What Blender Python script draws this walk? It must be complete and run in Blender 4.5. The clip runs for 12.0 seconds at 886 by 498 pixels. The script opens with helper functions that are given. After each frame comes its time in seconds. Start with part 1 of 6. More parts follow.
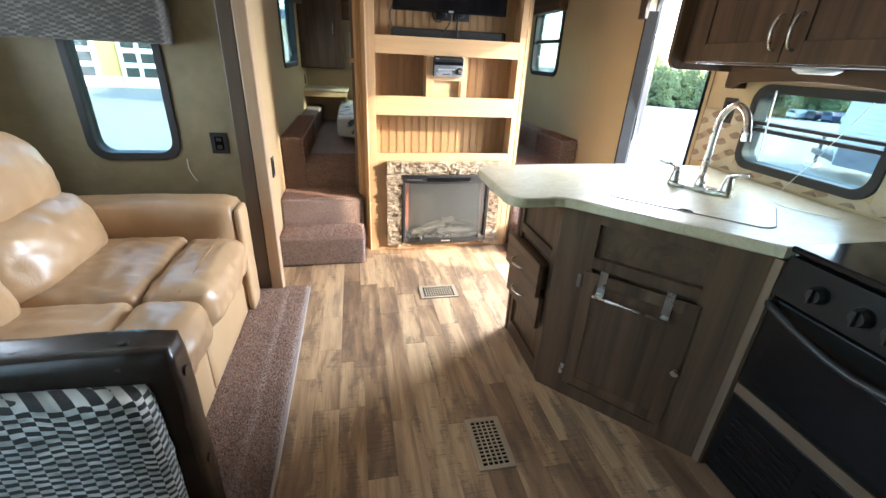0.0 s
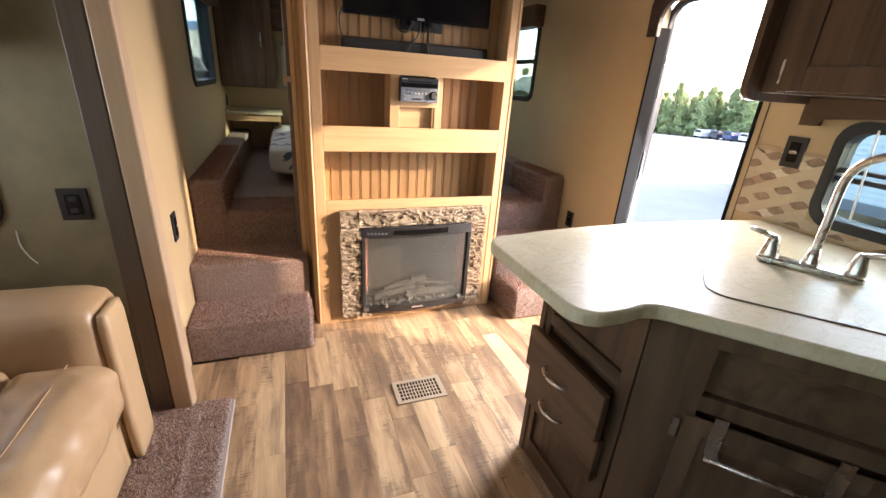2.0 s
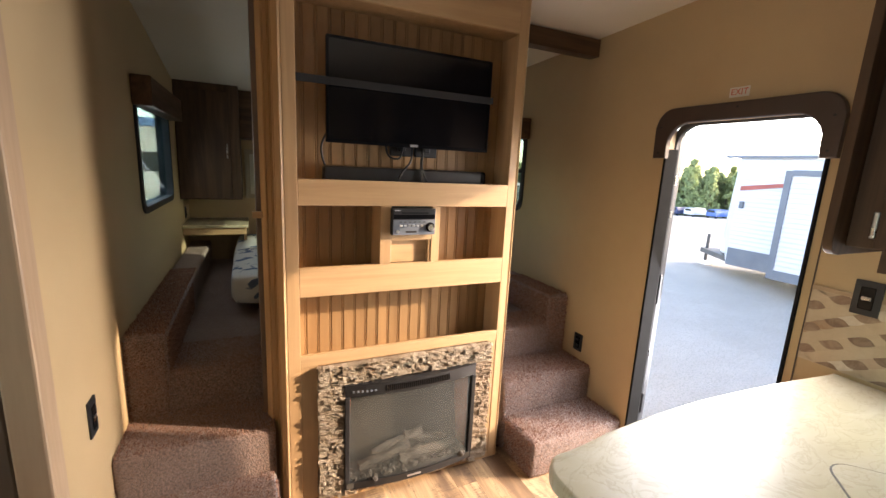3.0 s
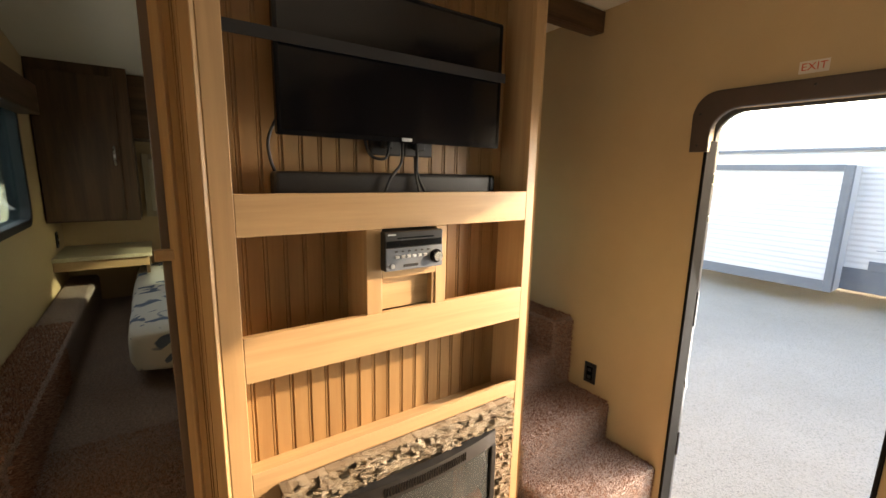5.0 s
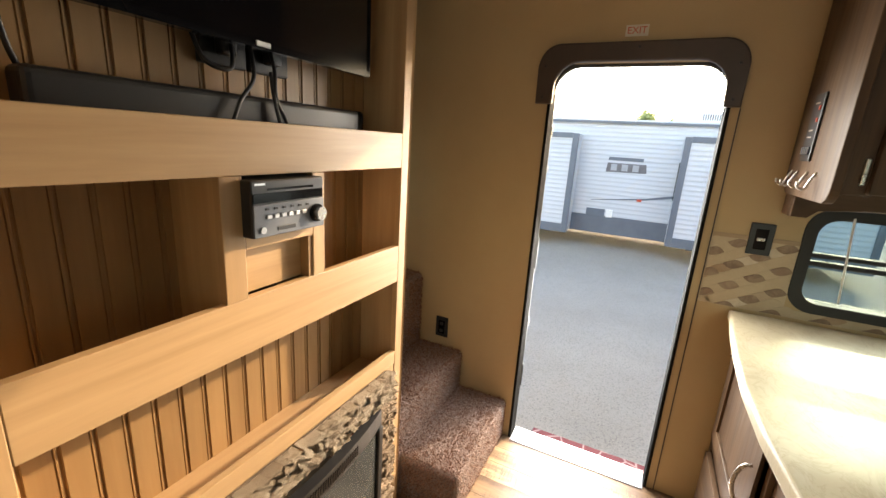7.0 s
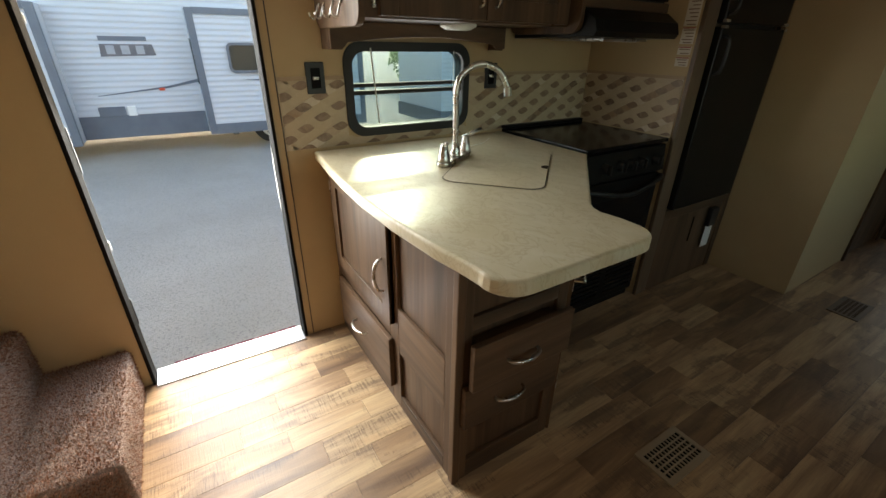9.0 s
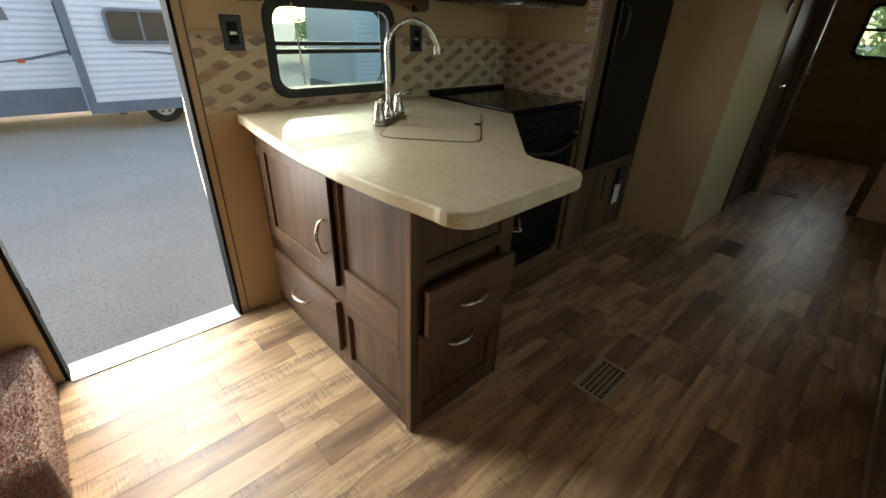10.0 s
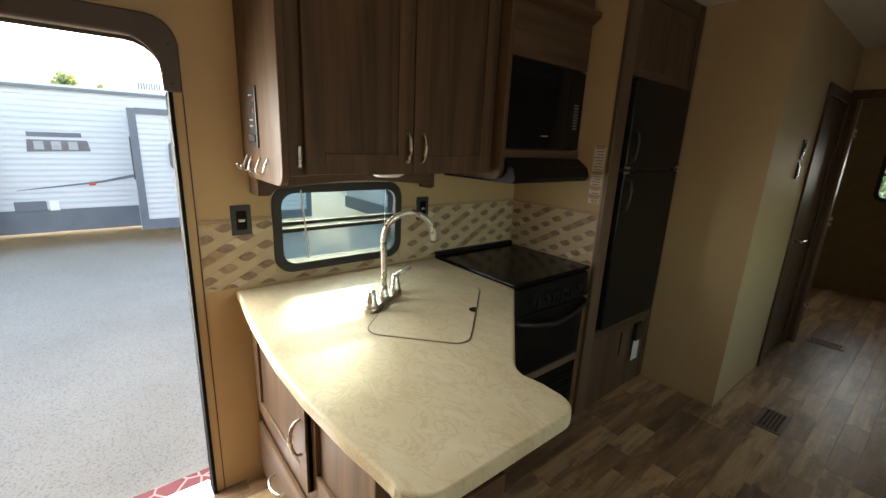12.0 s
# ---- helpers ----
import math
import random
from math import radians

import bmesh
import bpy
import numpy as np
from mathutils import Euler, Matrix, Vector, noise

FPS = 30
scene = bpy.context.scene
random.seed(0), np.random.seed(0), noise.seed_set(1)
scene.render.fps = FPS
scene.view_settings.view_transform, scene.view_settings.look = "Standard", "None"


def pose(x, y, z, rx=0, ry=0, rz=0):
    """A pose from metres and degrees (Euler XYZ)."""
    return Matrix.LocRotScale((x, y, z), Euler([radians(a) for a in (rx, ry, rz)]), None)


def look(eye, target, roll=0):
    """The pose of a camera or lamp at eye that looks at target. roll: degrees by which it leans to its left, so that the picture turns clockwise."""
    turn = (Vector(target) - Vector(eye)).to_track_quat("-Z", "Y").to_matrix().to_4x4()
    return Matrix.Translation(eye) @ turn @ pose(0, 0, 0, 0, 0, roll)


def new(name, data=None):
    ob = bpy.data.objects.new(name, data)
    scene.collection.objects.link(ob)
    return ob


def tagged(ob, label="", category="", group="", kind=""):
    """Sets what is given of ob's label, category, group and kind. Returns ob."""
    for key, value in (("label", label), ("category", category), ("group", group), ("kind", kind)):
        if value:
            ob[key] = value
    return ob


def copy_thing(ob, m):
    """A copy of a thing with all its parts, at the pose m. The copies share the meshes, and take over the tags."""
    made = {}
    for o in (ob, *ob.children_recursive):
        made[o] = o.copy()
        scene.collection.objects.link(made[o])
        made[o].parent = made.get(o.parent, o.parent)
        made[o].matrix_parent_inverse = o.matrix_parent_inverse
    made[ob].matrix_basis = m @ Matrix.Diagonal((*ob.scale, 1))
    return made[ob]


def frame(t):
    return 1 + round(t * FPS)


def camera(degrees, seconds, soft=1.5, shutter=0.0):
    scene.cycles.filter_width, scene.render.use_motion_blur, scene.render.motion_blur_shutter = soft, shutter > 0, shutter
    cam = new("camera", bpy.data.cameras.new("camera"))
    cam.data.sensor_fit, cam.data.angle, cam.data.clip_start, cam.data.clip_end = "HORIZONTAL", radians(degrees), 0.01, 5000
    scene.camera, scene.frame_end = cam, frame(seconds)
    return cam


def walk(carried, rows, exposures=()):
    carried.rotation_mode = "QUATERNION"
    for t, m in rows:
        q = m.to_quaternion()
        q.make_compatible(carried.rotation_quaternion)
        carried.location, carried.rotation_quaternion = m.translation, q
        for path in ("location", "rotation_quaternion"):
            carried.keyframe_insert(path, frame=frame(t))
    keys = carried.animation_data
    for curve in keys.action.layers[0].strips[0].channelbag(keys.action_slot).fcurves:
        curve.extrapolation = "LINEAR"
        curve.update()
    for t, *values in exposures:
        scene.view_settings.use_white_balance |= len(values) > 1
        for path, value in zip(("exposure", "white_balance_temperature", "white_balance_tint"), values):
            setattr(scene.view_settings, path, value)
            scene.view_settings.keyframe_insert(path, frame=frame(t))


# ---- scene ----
cam = camera(93.6, 12.0)
PATH = [
    (0, (0.261, 0.182, 1.377), (0.652, 1.957, 0.541), 2.8),
    (0.5, (0.149, 0.188, 1.353), (0.75, 1.917, 0.547), 2.9),
    (1, (0.191, 0.421, 1.361), (0.768, 2.153, 0.543), 2.7),
    (1.5, (0.246, 0.665, 1.388), (0.818, 2.404, 0.584), 3.0),
    (2, (0.241, 0.947, 1.37), (0.905, 2.68, 0.623), 3.9),
    (2.5, (0.201, 1.198, 1.453), (0.969, 2.949, 0.867), 3.8),
    (3, (0.242, 1.418, 1.56), (1.069, 3.198, 1.175), 2.8),
    (3.2, (0.269, 1.504, 1.58), (1.125, 3.287, 1.283), 2.3),
    (4.8, (0.261, 2.005, 1.573), (1.371, 3.639, 1.26), 1.0),
    (5, (0.254, 2.053, 1.551), (1.374, 3.67, 1.189), 1.3),
    (5.5, (0.282, 2.205, 1.511), (1.408, 3.784, 1.019), 2.2),
    (6, (0.304, 2.327, 1.497), (1.507, 3.825, 0.939), 2.8),
    (6.5, (0.257, 2.404, 1.486), (1.722, 3.659, 0.955), 3.3),
    (7, (0.231, 2.426, 1.475), (1.975, 3.267, 0.974), 3.7),
    (7.5, (0.262, 2.401, 1.453), (2.178, 2.683, 0.952), 3.6),
    (7.7, (0.298, 2.344, 1.436), (2.225, 2.403, 0.905), 3.2),
    (9.3, (0.309, 2.599, 1.3), (1.715, 1.524, 0.367), 1.2),
    (9.5, (0.308, 2.621, 1.279), (1.657, 1.49, 0.329), 1.5),
    (10, (0.293, 2.645, 1.257), (1.558, 1.42, 0.308), 2.5),
    (10.5, (0.29, 2.651, 1.252), (1.562, 1.382, 0.375), 3.0),
    (11, (0.29, 2.613, 1.333), (1.653, 1.34, 0.612), 2.8),
    (11.5, (0.318, 2.533, 1.459), (1.763, 1.278, 0.877), 2.5),
    (12, (0.349, 2.435, 1.538), (1.844, 1.207, 1.033), 2.6),
]
EXPOSURES = [(0, 4.25, 5900, 11), (2, 3.75, 6800, 22), (3, 3.4, 7100, 20), (5.5, 3.36, 8500, 16), (7.5, 2.8, 7700, 14), (9.5, 2.5, 7500, 11), (10.5, 2.6, 7500, 11), (12, 3.15, 7800, 12)]
walk(cam, [(t, look(eye, target, roll)) for t, eye, target, roll in PATH], EXPOSURES)

# ---- light ----
SUN_TO = Vector((1.0, -0.47, 0.39)).normalized()
world = bpy.data.worlds.new("world")
scene.world = world
world.use_nodes = True
wn, wl = world.node_tree.nodes, world.node_tree.links
sky = wn.new("ShaderNodeTexSky")
sky.sky_type, sky.sun_disc = "NISHITA", False
sky.sun_elevation = math.asin(SUN_TO.z)
sky.sun_rotation = math.atan2(SUN_TO.x, SUN_TO.y)
wl.new(sky.outputs[0], wn["Background"].inputs[0])
wn["Background"].inputs[1].default_value = 0.15
sun = new("sun", bpy.data.lights.new("sun", "SUN"))
sun.data.energy, sun.data.angle, sun.data.color = 0.95, radians(1.3), (1.0, 0.86, 0.66)
sun.matrix_world = look((30, -8, 14), Vector((30, -8, 14)) - SUN_TO)



def sky_panel(name, m, w, h, watts, spread=180):
    """An area lamp added at one opening, in place of the daylight through it."""
    l = new(name, bpy.data.lights.new(name, "AREA"))
    l.data.shape, l.data.size, l.data.size_y, l.data.energy = "RECTANGLE", w, h, watts
    l.data.color, l.data.spread = (0.86, 0.94, 1.0), radians(spread)
    l.matrix_world = m
    return l


# Fill lamps at two assumed slide-out windows that are never in view.
sky_panel("window_light_sofa", look((-1.47, 1.8, 1.33), (0.0, 1.5, 1.5)), 0.9, 0.55, 1.1)
sky_panel("window_light_dinette", look((-1.47, -0.1, 1.22), (-0.4, 0.1, 0.3)), 1.5, 0.7, 0.45, 130)
sky_panel("doorway_light", look((2.32, 2.58, 1.0), (0.6, 1.98, 0.15)), 0.62, 1.5, 6.6, 150)
sky_panel("window_light_rear", look((0.645, -4.188, 1.37), (0.645, 0, 0.6)), 0.5, 0.42, 0.5)
sky_panel("window_light_kitchen", look((2.115, 1.54, 1.15), (0, 1.54, 0.9)), 0.5, 0.3, 0.25)
sky_panel("window_light_bedroom", look((-0.275, 4.5, 1.54), (1.5, 4.3, 0.9)), 0.8, 0.45, 0.16)
sky_panel("window_light_bedside", look((2.09, 4.35, 1.55), (0.0, 4.3, 0.9)), 0.5, 0.45, 0.2)

# ---- mesh helpers ----
ORIGIN = {}


def thing(name, at, label, category, group="", kind=""):
    """An empty at a thing's base, to which its parts are tied."""
    ob = new(name)
    ob.empty_display_size = 0.1
    ob.location = at
    ORIGIN[ob] = Vector(at)
    return tagged(ob, label, category, group, kind)


def part(name, bm, material, parent=None, label="", smooth=False):
    """Links a bmesh, given in world metres, as one mesh object under a thing or a part."""
    me = bpy.data.meshes.new(name)
    off = ORIGIN.get(parent, Vector((0, 0, 0)))
    bmesh.ops.translate(bm, verts=bm.verts, vec=-off)
    bm.normal_update()
    bm.to_mesh(me)
    bm.free()
    me.materials.append(material)
    if smooth:
        for p in me.polygons:
            p.use_smooth = True
    ob = new(name, me)
    ORIGIN[ob] = off
    if parent is not None:
        ob.parent = parent
    if label:
        ob["label"] = label
    return ob


def setting(name, bm, material, label, category):
    ob = part(name, bm, material)
    return tagged(ob, label, category, "", "structure")


def box(bm, x0, x1, y0, y1, z0, z1, bevel=0.0, seg=2, m=None):
    r = bmesh.ops.create_cube(bm, size=1.0)
    vs = r["verts"]
    for v in vs:
        v.co = Vector(((x0 + x1) / 2 + v.co.x * (x1 - x0), (y0 + y1) / 2 + v.co.y * (y1 - y0), (z0 + z1) / 2 + v.co.z * (z1 - z0)))
    if bevel:
        es = list({e for v in vs for e in v.link_edges})
        out = bmesh.ops.bevel(bm, geom=es, offset=bevel, segments=seg, profile=0.5, affect="EDGES")
        vs = list({v for f in out["faces"] for v in f.verts} | {v for v in vs if v.is_valid})
    if m is not None:
        bmesh.ops.transform(bm, matrix=m, verts=[v for v in vs if v.is_valid])
    return bm


def cube(x0, x1, y0, y1, z0, z1, bevel=0.0, seg=2, m=None):
    return box(bmesh.new(), x0, x1, y0, y1, z0, z1, bevel, seg, m)


def prism(pts, z0, z1, bevel=0.0, seg=2, axis="z", bm=None):
    """A flat outline, given in two coordinates, drawn out along an axis."""
    bm = bm or bmesh.new()

    def at(p, h):
        return {"z": (p[0], p[1], h), "y": (p[0], h, p[1]), "x": (h, p[0], p[1])}[axis]

    lo, hi = [bm.verts.new(at(p, z0)) for p in pts], [bm.verts.new(at(p, z1)) for p in pts]
    n = len(pts)
    faces = [bm.faces.new(lo[::-1]), bm.faces.new(hi)]
    faces += [bm.faces.new((lo[k], lo[(k + 1) % n], hi[(k + 1) % n], hi[k])) for k in range(n)]
    bmesh.ops.recalc_face_normals(bm, faces=faces)
    if bevel:
        rim = [e for f in faces[:2] for e in f.edges]
        bmesh.ops.bevel(bm, geom=rim, offset=bevel, segments=seg, profile=0.5, affect="EDGES")
    return bm


def rounded(x0, x1, y0, y1, r, n=6):
    """The outline of a rectangle with round corners."""
    out = []
    for cx, cy, a in ((x1 - r, y1 - r, 0), (x0 + r, y1 - r, 90), (x0 + r, y0 + r, 180), (x1 - r, y0 + r, 270)):
        for k in range(n + 1):
            t = radians(a + 90 * k / n)
            out.append((cx + r * math.cos(t), cy + r * math.sin(t)))
    return out


def ring(outer, inner, h0, h1, axis):
    """A frame between two outlines with as many points."""
    bm = bmesh.new()

    def at(p, h):
        return {"z": (p[0], p[1], h), "y": (p[0], h, p[1]), "x": (h, p[0], p[1])}[axis]

    n = len(outer)
    rows = [[bm.verts.new(at(p, h)) for p in pts] for pts, h in ((outer, h0), (outer, h1), (inner, h1), (inner, h0))]
    for a in range(4):
        for k in range(n):
            bm.faces.new((rows[a][k], rows[a][(k + 1) % n], rows[(a + 1) % 4][(k + 1) % n], rows[(a + 1) % 4][k]))
    bmesh.ops.recalc_face_normals(bm, faces=bm.faces)
    bmesh.ops.bevel(bm, geom=[e for e in bm.edges if e.calc_face_angle(0) > 0.8], offset=0.003, segments=2, affect="EDGES")
    return bm


def tube(points, r, n=10, bm=None, closed_ends=True):
    """A round bar along points; r may be one radius or one for each point."""
    bm = bm or bmesh.new()
    pts = [Vector(p) for p in points]
    rad = r if isinstance(r, (list, tuple)) else [r] * len(pts)
    rows, last = [], None
    for k, p in enumerate(pts):
        d = (pts[min(k + 1, len(pts) - 1)] - pts[max(k - 1, 0)]).normalized()
        ref = last if last is not None else (Vector((0, 0, 1)) if abs(d.z) < 0.9 else Vector((1, 0, 0)))
        u = (ref - d * ref.dot(d)).normalized()
        last = u
        v = d.cross(u)
        rows.append([bm.verts.new(p + rad[k] * (math.cos(2 * math.pi * j / n) * u + math.sin(2 * math.pi * j / n) * v)) for j in range(n)])
    for a, b in zip(rows, rows[1:]):
        for j in range(n):
            bm.faces.new((a[j], a[(j + 1) % n], b[(j + 1) % n], b[j]))
    if closed_ends:
        bm.faces.new(rows[0][::-1])
        bm.faces.new(rows[-1])
    bmesh.ops.recalc_face_normals(bm, faces=bm.faces)
    return bm


def smooth_path(points, n=6):
    """Points along a smooth curve through the given ones."""
    p = [Vector(q) for q in points]
    p = [2 * p[0] - p[1]] + p + [2 * p[-1] - p[-2]]
    out = []
    for k in range(1, len(p) - 2):
        for j in range(n):
            t = j / n
            a, b, c, d = p[k - 1], p[k], p[k + 1], p[k + 2]
            out.append(0.5 * (2 * b + (c - a) * t + (2 * a - 5 * b + 4 * c - d) * t * t + (3 * b - a - 3 * c + d) * t ** 3))
    return out + [p[-2]]


def wall(axis, at0, at1, u0, u1, z0, z1, holes):
    """A wall slab with real openings. axis: the wall's normal; holes: (u0, u1, z0, z1)."""
    us = sorted({u0, u1, *(v for h in holes for v in h[:2])})
    zs = sorted({z0, z1, *(v for h in holes for v in h[2:])})
    nu, nz = len(us) - 1, len(zs) - 1
    solid = [[not any(h[0] <= (us[i] + us[i + 1]) / 2 <= h[1] and h[2] <= (zs[k] + zs[k + 1]) / 2 <= h[3] for h in holes) for k in range(nz)] for i in range(nu)]
    bm, seen = bmesh.new(), {}

    def vert(h, i, k):
        if (h, i, k) not in seen:
            a = at1 if h else at0
            seen[h, i, k] = bm.verts.new((a, us[i], zs[k]) if axis == "x" else (us[i], a, zs[k]))
        return seen[h, i, k]

    for i in range(nu):
        for k in range(nz):
            if not solid[i][k]:
                continue
            for h in (0, 1):
                bm.faces.new([vert(h, *c) for c in ((i, k), (i + 1, k), (i + 1, k + 1), (i, k + 1))])
            for (di, dk, c0, c1) in ((-1, 0, (i, k), (i, k + 1)), (1, 0, (i + 1, k), (i + 1, k + 1)), (0, -1, (i, k), (i + 1, k)), (0, 1, (i, k + 1), (i + 1, k + 1))):
                a, b = i + di, k + dk
                if not (0 <= a < nu and 0 <= b < nz and solid[a][b]):
                    bm.faces.new((vert(0, *c0), vert(0, *c1), vert(1, *c1), vert(1, *c0)))
    bmesh.ops.recalc_face_normals(bm, faces=bm.faces)
    return bm


# ---- materials ----
def material(name, rough=0.5, metal=0.0, base=(0.5, 0.5, 0.5), **more):
    m = bpy.data.materials.new(name)
    m.use_nodes = True
    b = m.node_tree.nodes["Principled BSDF"]
    b.inputs["Base Color"].default_value = (*base, 1)
    b.inputs["Roughness"].default_value, b.inputs["Metallic"].default_value = rough, metal
    for key, value in more.items():
        b.inputs[key.replace("_", " ")].default_value = value
    return m


class Nodes:
    """Short-hand for a material's nodes."""

    def __init__(self, m):
        self.t, self.b = m.node_tree, m.node_tree.nodes["Principled BSDF"]

    def add(self, kind, **ins):
        n = self.t.nodes.new("ShaderNode" + kind)
        for key, value in ins.items():
            slot = n.inputs[int(key[1:])] if key[0] == "i" and key[1:].isdigit() else n.inputs[key.replace("_", " ")]
            if isinstance(value, bpy.types.NodeSocket):
                self.t.links.new(value, slot)
            else:
                slot.default_value = value
        return n

    def place(self, scale, random_shift=True):
        """Object coordinates in metres, scaled, and shifted at random for each object."""
        c = self.add("TexCoord").outputs["Object"]
        if random_shift:
            r = self.add("ObjectInfo").outputs["Random"]
            s = self.add("VectorMath", i0=(37.0, 53.0, 71.0))
            s.operation = "SCALE"
            self.t.links.new(r, s.inputs["Scale"])
            a = self.add("VectorMath", i0=c, i1=s.outputs[0])
            c = a.outputs[0]
        return self.add("Mapping", Vector=c, Scale=scale).outputs[0]

    def noise(self, at, scale=1.0, detail=4.0, rough=0.55, distort=0.0):
        return self.add("TexNoise", Vector=at, Scale=scale, Detail=detail, Roughness=rough, Distortion=distort).outputs["Fac"]

    def ramp(self, fac, *stops):
        r = self.add("ValToRGB", Fac=fac)
        e = r.color_ramp.elements
        while len(e) < len(stops):
            e.new(0.5)
        for el, (p, c) in zip(e, stops):
            el.position, el.color = p, (*c, 1) if len(c) == 3 else c
        return r.outputs["Color"]

    def mix(self, fac, a, b, kind="MIX"):
        n = self.t.nodes.new("ShaderNodeMix")
        n.data_type, n.blend_type = "RGBA", kind
        for k, v in ((0, fac), (6, a), (7, b)):
            if isinstance(v, bpy.types.NodeSocket):
                self.t.links.new(v, n.inputs[k])
            else:
                n.inputs[k].default_value = v if k == 0 else (*v, 1)
        return n.outputs[2]

    def math(self, kind, a, b=0.0):
        n = self.add("Math", i0=a, i1=b)
        n.operation = kind
        return n.outputs[0]

    def out(self, colour=None, rough=None, height=None, strength=0.3, distance=0.002):
        for v, slot in ((colour, "Base Color"), (rough, "Roughness")):
            if v is not None:
                self.t.links.new(v, self.b.inputs[slot])
        if height is not None:
            n = self.add("Bump", Strength=strength, Distance=distance, Height=height)
            self.t.links.new(n.outputs[0], self.b.inputs["Normal"])

    def spread(self, fac, low, high):
        return self.add("MapRange", Value=fac, i3=low, i4=high).outputs[0]


def wood(name, light, dark, along="z", rough=0.4, grain=1.0, vary=0.25, shine=0.5):
    m = material(name, rough, Specular_IOR_Level=shine)
    n = Nodes(m)
    s = {"x": (0.9, 14, 14), "y": (14, 0.9, 14), "z": (14, 14, 0.9)}[along]
    at = n.place(tuple(v * grain for v in s))
    big, fine = n.noise(at, 1.0, 5, 0.6, 1.2), n.noise(at, 6.0, 3, 0.6)
    c = n.ramp(big, (0.3, dark), (0.7, light))
    c = n.mix(n.math("MULTIPLY", fine, 0.35), c, tuple(v * 0.55 for v in dark))
    rnd = n.add("ObjectInfo").outputs["Random"]
    c = n.mix(1.0, c, n.ramp(rnd, (0, (1 - vary,) * 3), (1, (1, 1, 1))), "MULTIPLY")
    n.out(c, n.spread(fine, rough - 0.08, rough + 0.12), fine, 0.12, 0.001)
    return m


def mottled(name, a, b, scale=3.0, rough=0.6, bump=0.15, fine=300.0, distance=0.001, metal=0.0):
    m = material(name, rough, metal)
    n = Nodes(m)
    at = n.place((1, 1, 1))
    big, small = n.noise(at, scale, 4, 0.6), n.noise(at, fine, 2, 0.6)
    c = n.mix(n.math("MULTIPLY", small, 0.3), n.ramp(big, (0.3, a), (0.7, b)), tuple(v * 0.7 for v in a))
    n.out(c, n.spread(big, max(rough - 0.08, 0.02), rough + 0.08), small, bump, distance)
    return m


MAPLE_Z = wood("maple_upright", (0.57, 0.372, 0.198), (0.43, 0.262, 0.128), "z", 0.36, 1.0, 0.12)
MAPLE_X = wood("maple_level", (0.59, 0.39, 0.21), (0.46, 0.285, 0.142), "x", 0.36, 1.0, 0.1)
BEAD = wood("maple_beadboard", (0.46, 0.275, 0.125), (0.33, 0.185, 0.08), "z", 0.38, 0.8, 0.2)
DARK_Z = wood("dark_cabinet_upright", (0.165, 0.096, 0.055), (0.056, 0.034, 0.021), "z", 0.42, 0.7, 0.1, 0.2)
DARK_X = wood("dark_cabinet_level", (0.165, 0.096, 0.055), (0.056, 0.034, 0.021), "x", 0.42, 0.7, 0.1, 0.2)
DARK_Y = wood("dark_cabinet_level_y", (0.165, 0.096, 0.055), (0.056, 0.034, 0.021), "y", 0.42, 0.7, 0.1, 0.2)
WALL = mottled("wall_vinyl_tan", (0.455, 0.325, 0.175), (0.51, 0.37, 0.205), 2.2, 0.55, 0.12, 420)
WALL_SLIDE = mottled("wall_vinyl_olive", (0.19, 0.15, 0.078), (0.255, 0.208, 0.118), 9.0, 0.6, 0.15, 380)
CEIL = mottled("ceiling_vinyl", (0.74, 0.69, 0.60), (0.79, 0.74, 0.65), 2.0, 0.6, 0.1, 300)
BLACK = mottled("black_plastic", (0.010, 0.010, 0.011), (0.016, 0.016, 0.017), 8, 0.42, 0.08, 500)
RUBBER = mottled("black_rubber", (0.013, 0.013, 0.013), (0.022, 0.022, 0.022), 8, 0.6, 0.15, 400)
GLOSS_BLACK = material("black_glass", 0.14, 0.0, (0.006, 0.006, 0.007), Specular_IOR_Level=0.22)
SCREEN = material("screen_black", 0.12, 0.0, (0.004, 0.004, 0.005))
NICKEL = mottled("brushed_nickel", (0.55, 0.52, 0.48), (0.62, 0.59, 0.55), 20, 0.28, 0.1, 900, 0.0003, 1.0)
ALU = mottled("aluminium", (0.66, 0.67, 0.69), (0.74, 0.75, 0.77), 12, 0.34, 0.1, 700, 0.0003, 1.0)
TRIM_BROWN = mottled("brown_plastic_trim", (0.05, 0.033, 0.026), (0.066, 0.044, 0.034), 10, 0.42, 0.1, 350)
LEATHER_B = mottled("dark_brown_vinyl", (0.022, 0.015, 0.012), (0.035, 0.024, 0.019), 7, 0.24, 0.35, 260, 0.0015)
WHITE = mottled("white_plastic", (0.72, 0.71, 0.68), (0.78, 0.77, 0.74), 6, 0.4, 0.05, 300)
LABEL = mottled("paper_label", (0.62, 0.57, 0.48), (0.68, 0.63, 0.55), 20, 0.6, 0.05, 300)
PRINT = material("label_print", 0.6, 0.0, (0.20, 0.13, 0.09))
RED = material("red_lens", 0.3, 0.0, (0.55, 0.06, 0.02))
BRICK_RED = mottled("firebox_brick", (0.40, 0.13, 0.06), (0.50, 0.17, 0.08), 20, 0.7, 0.4, 200)


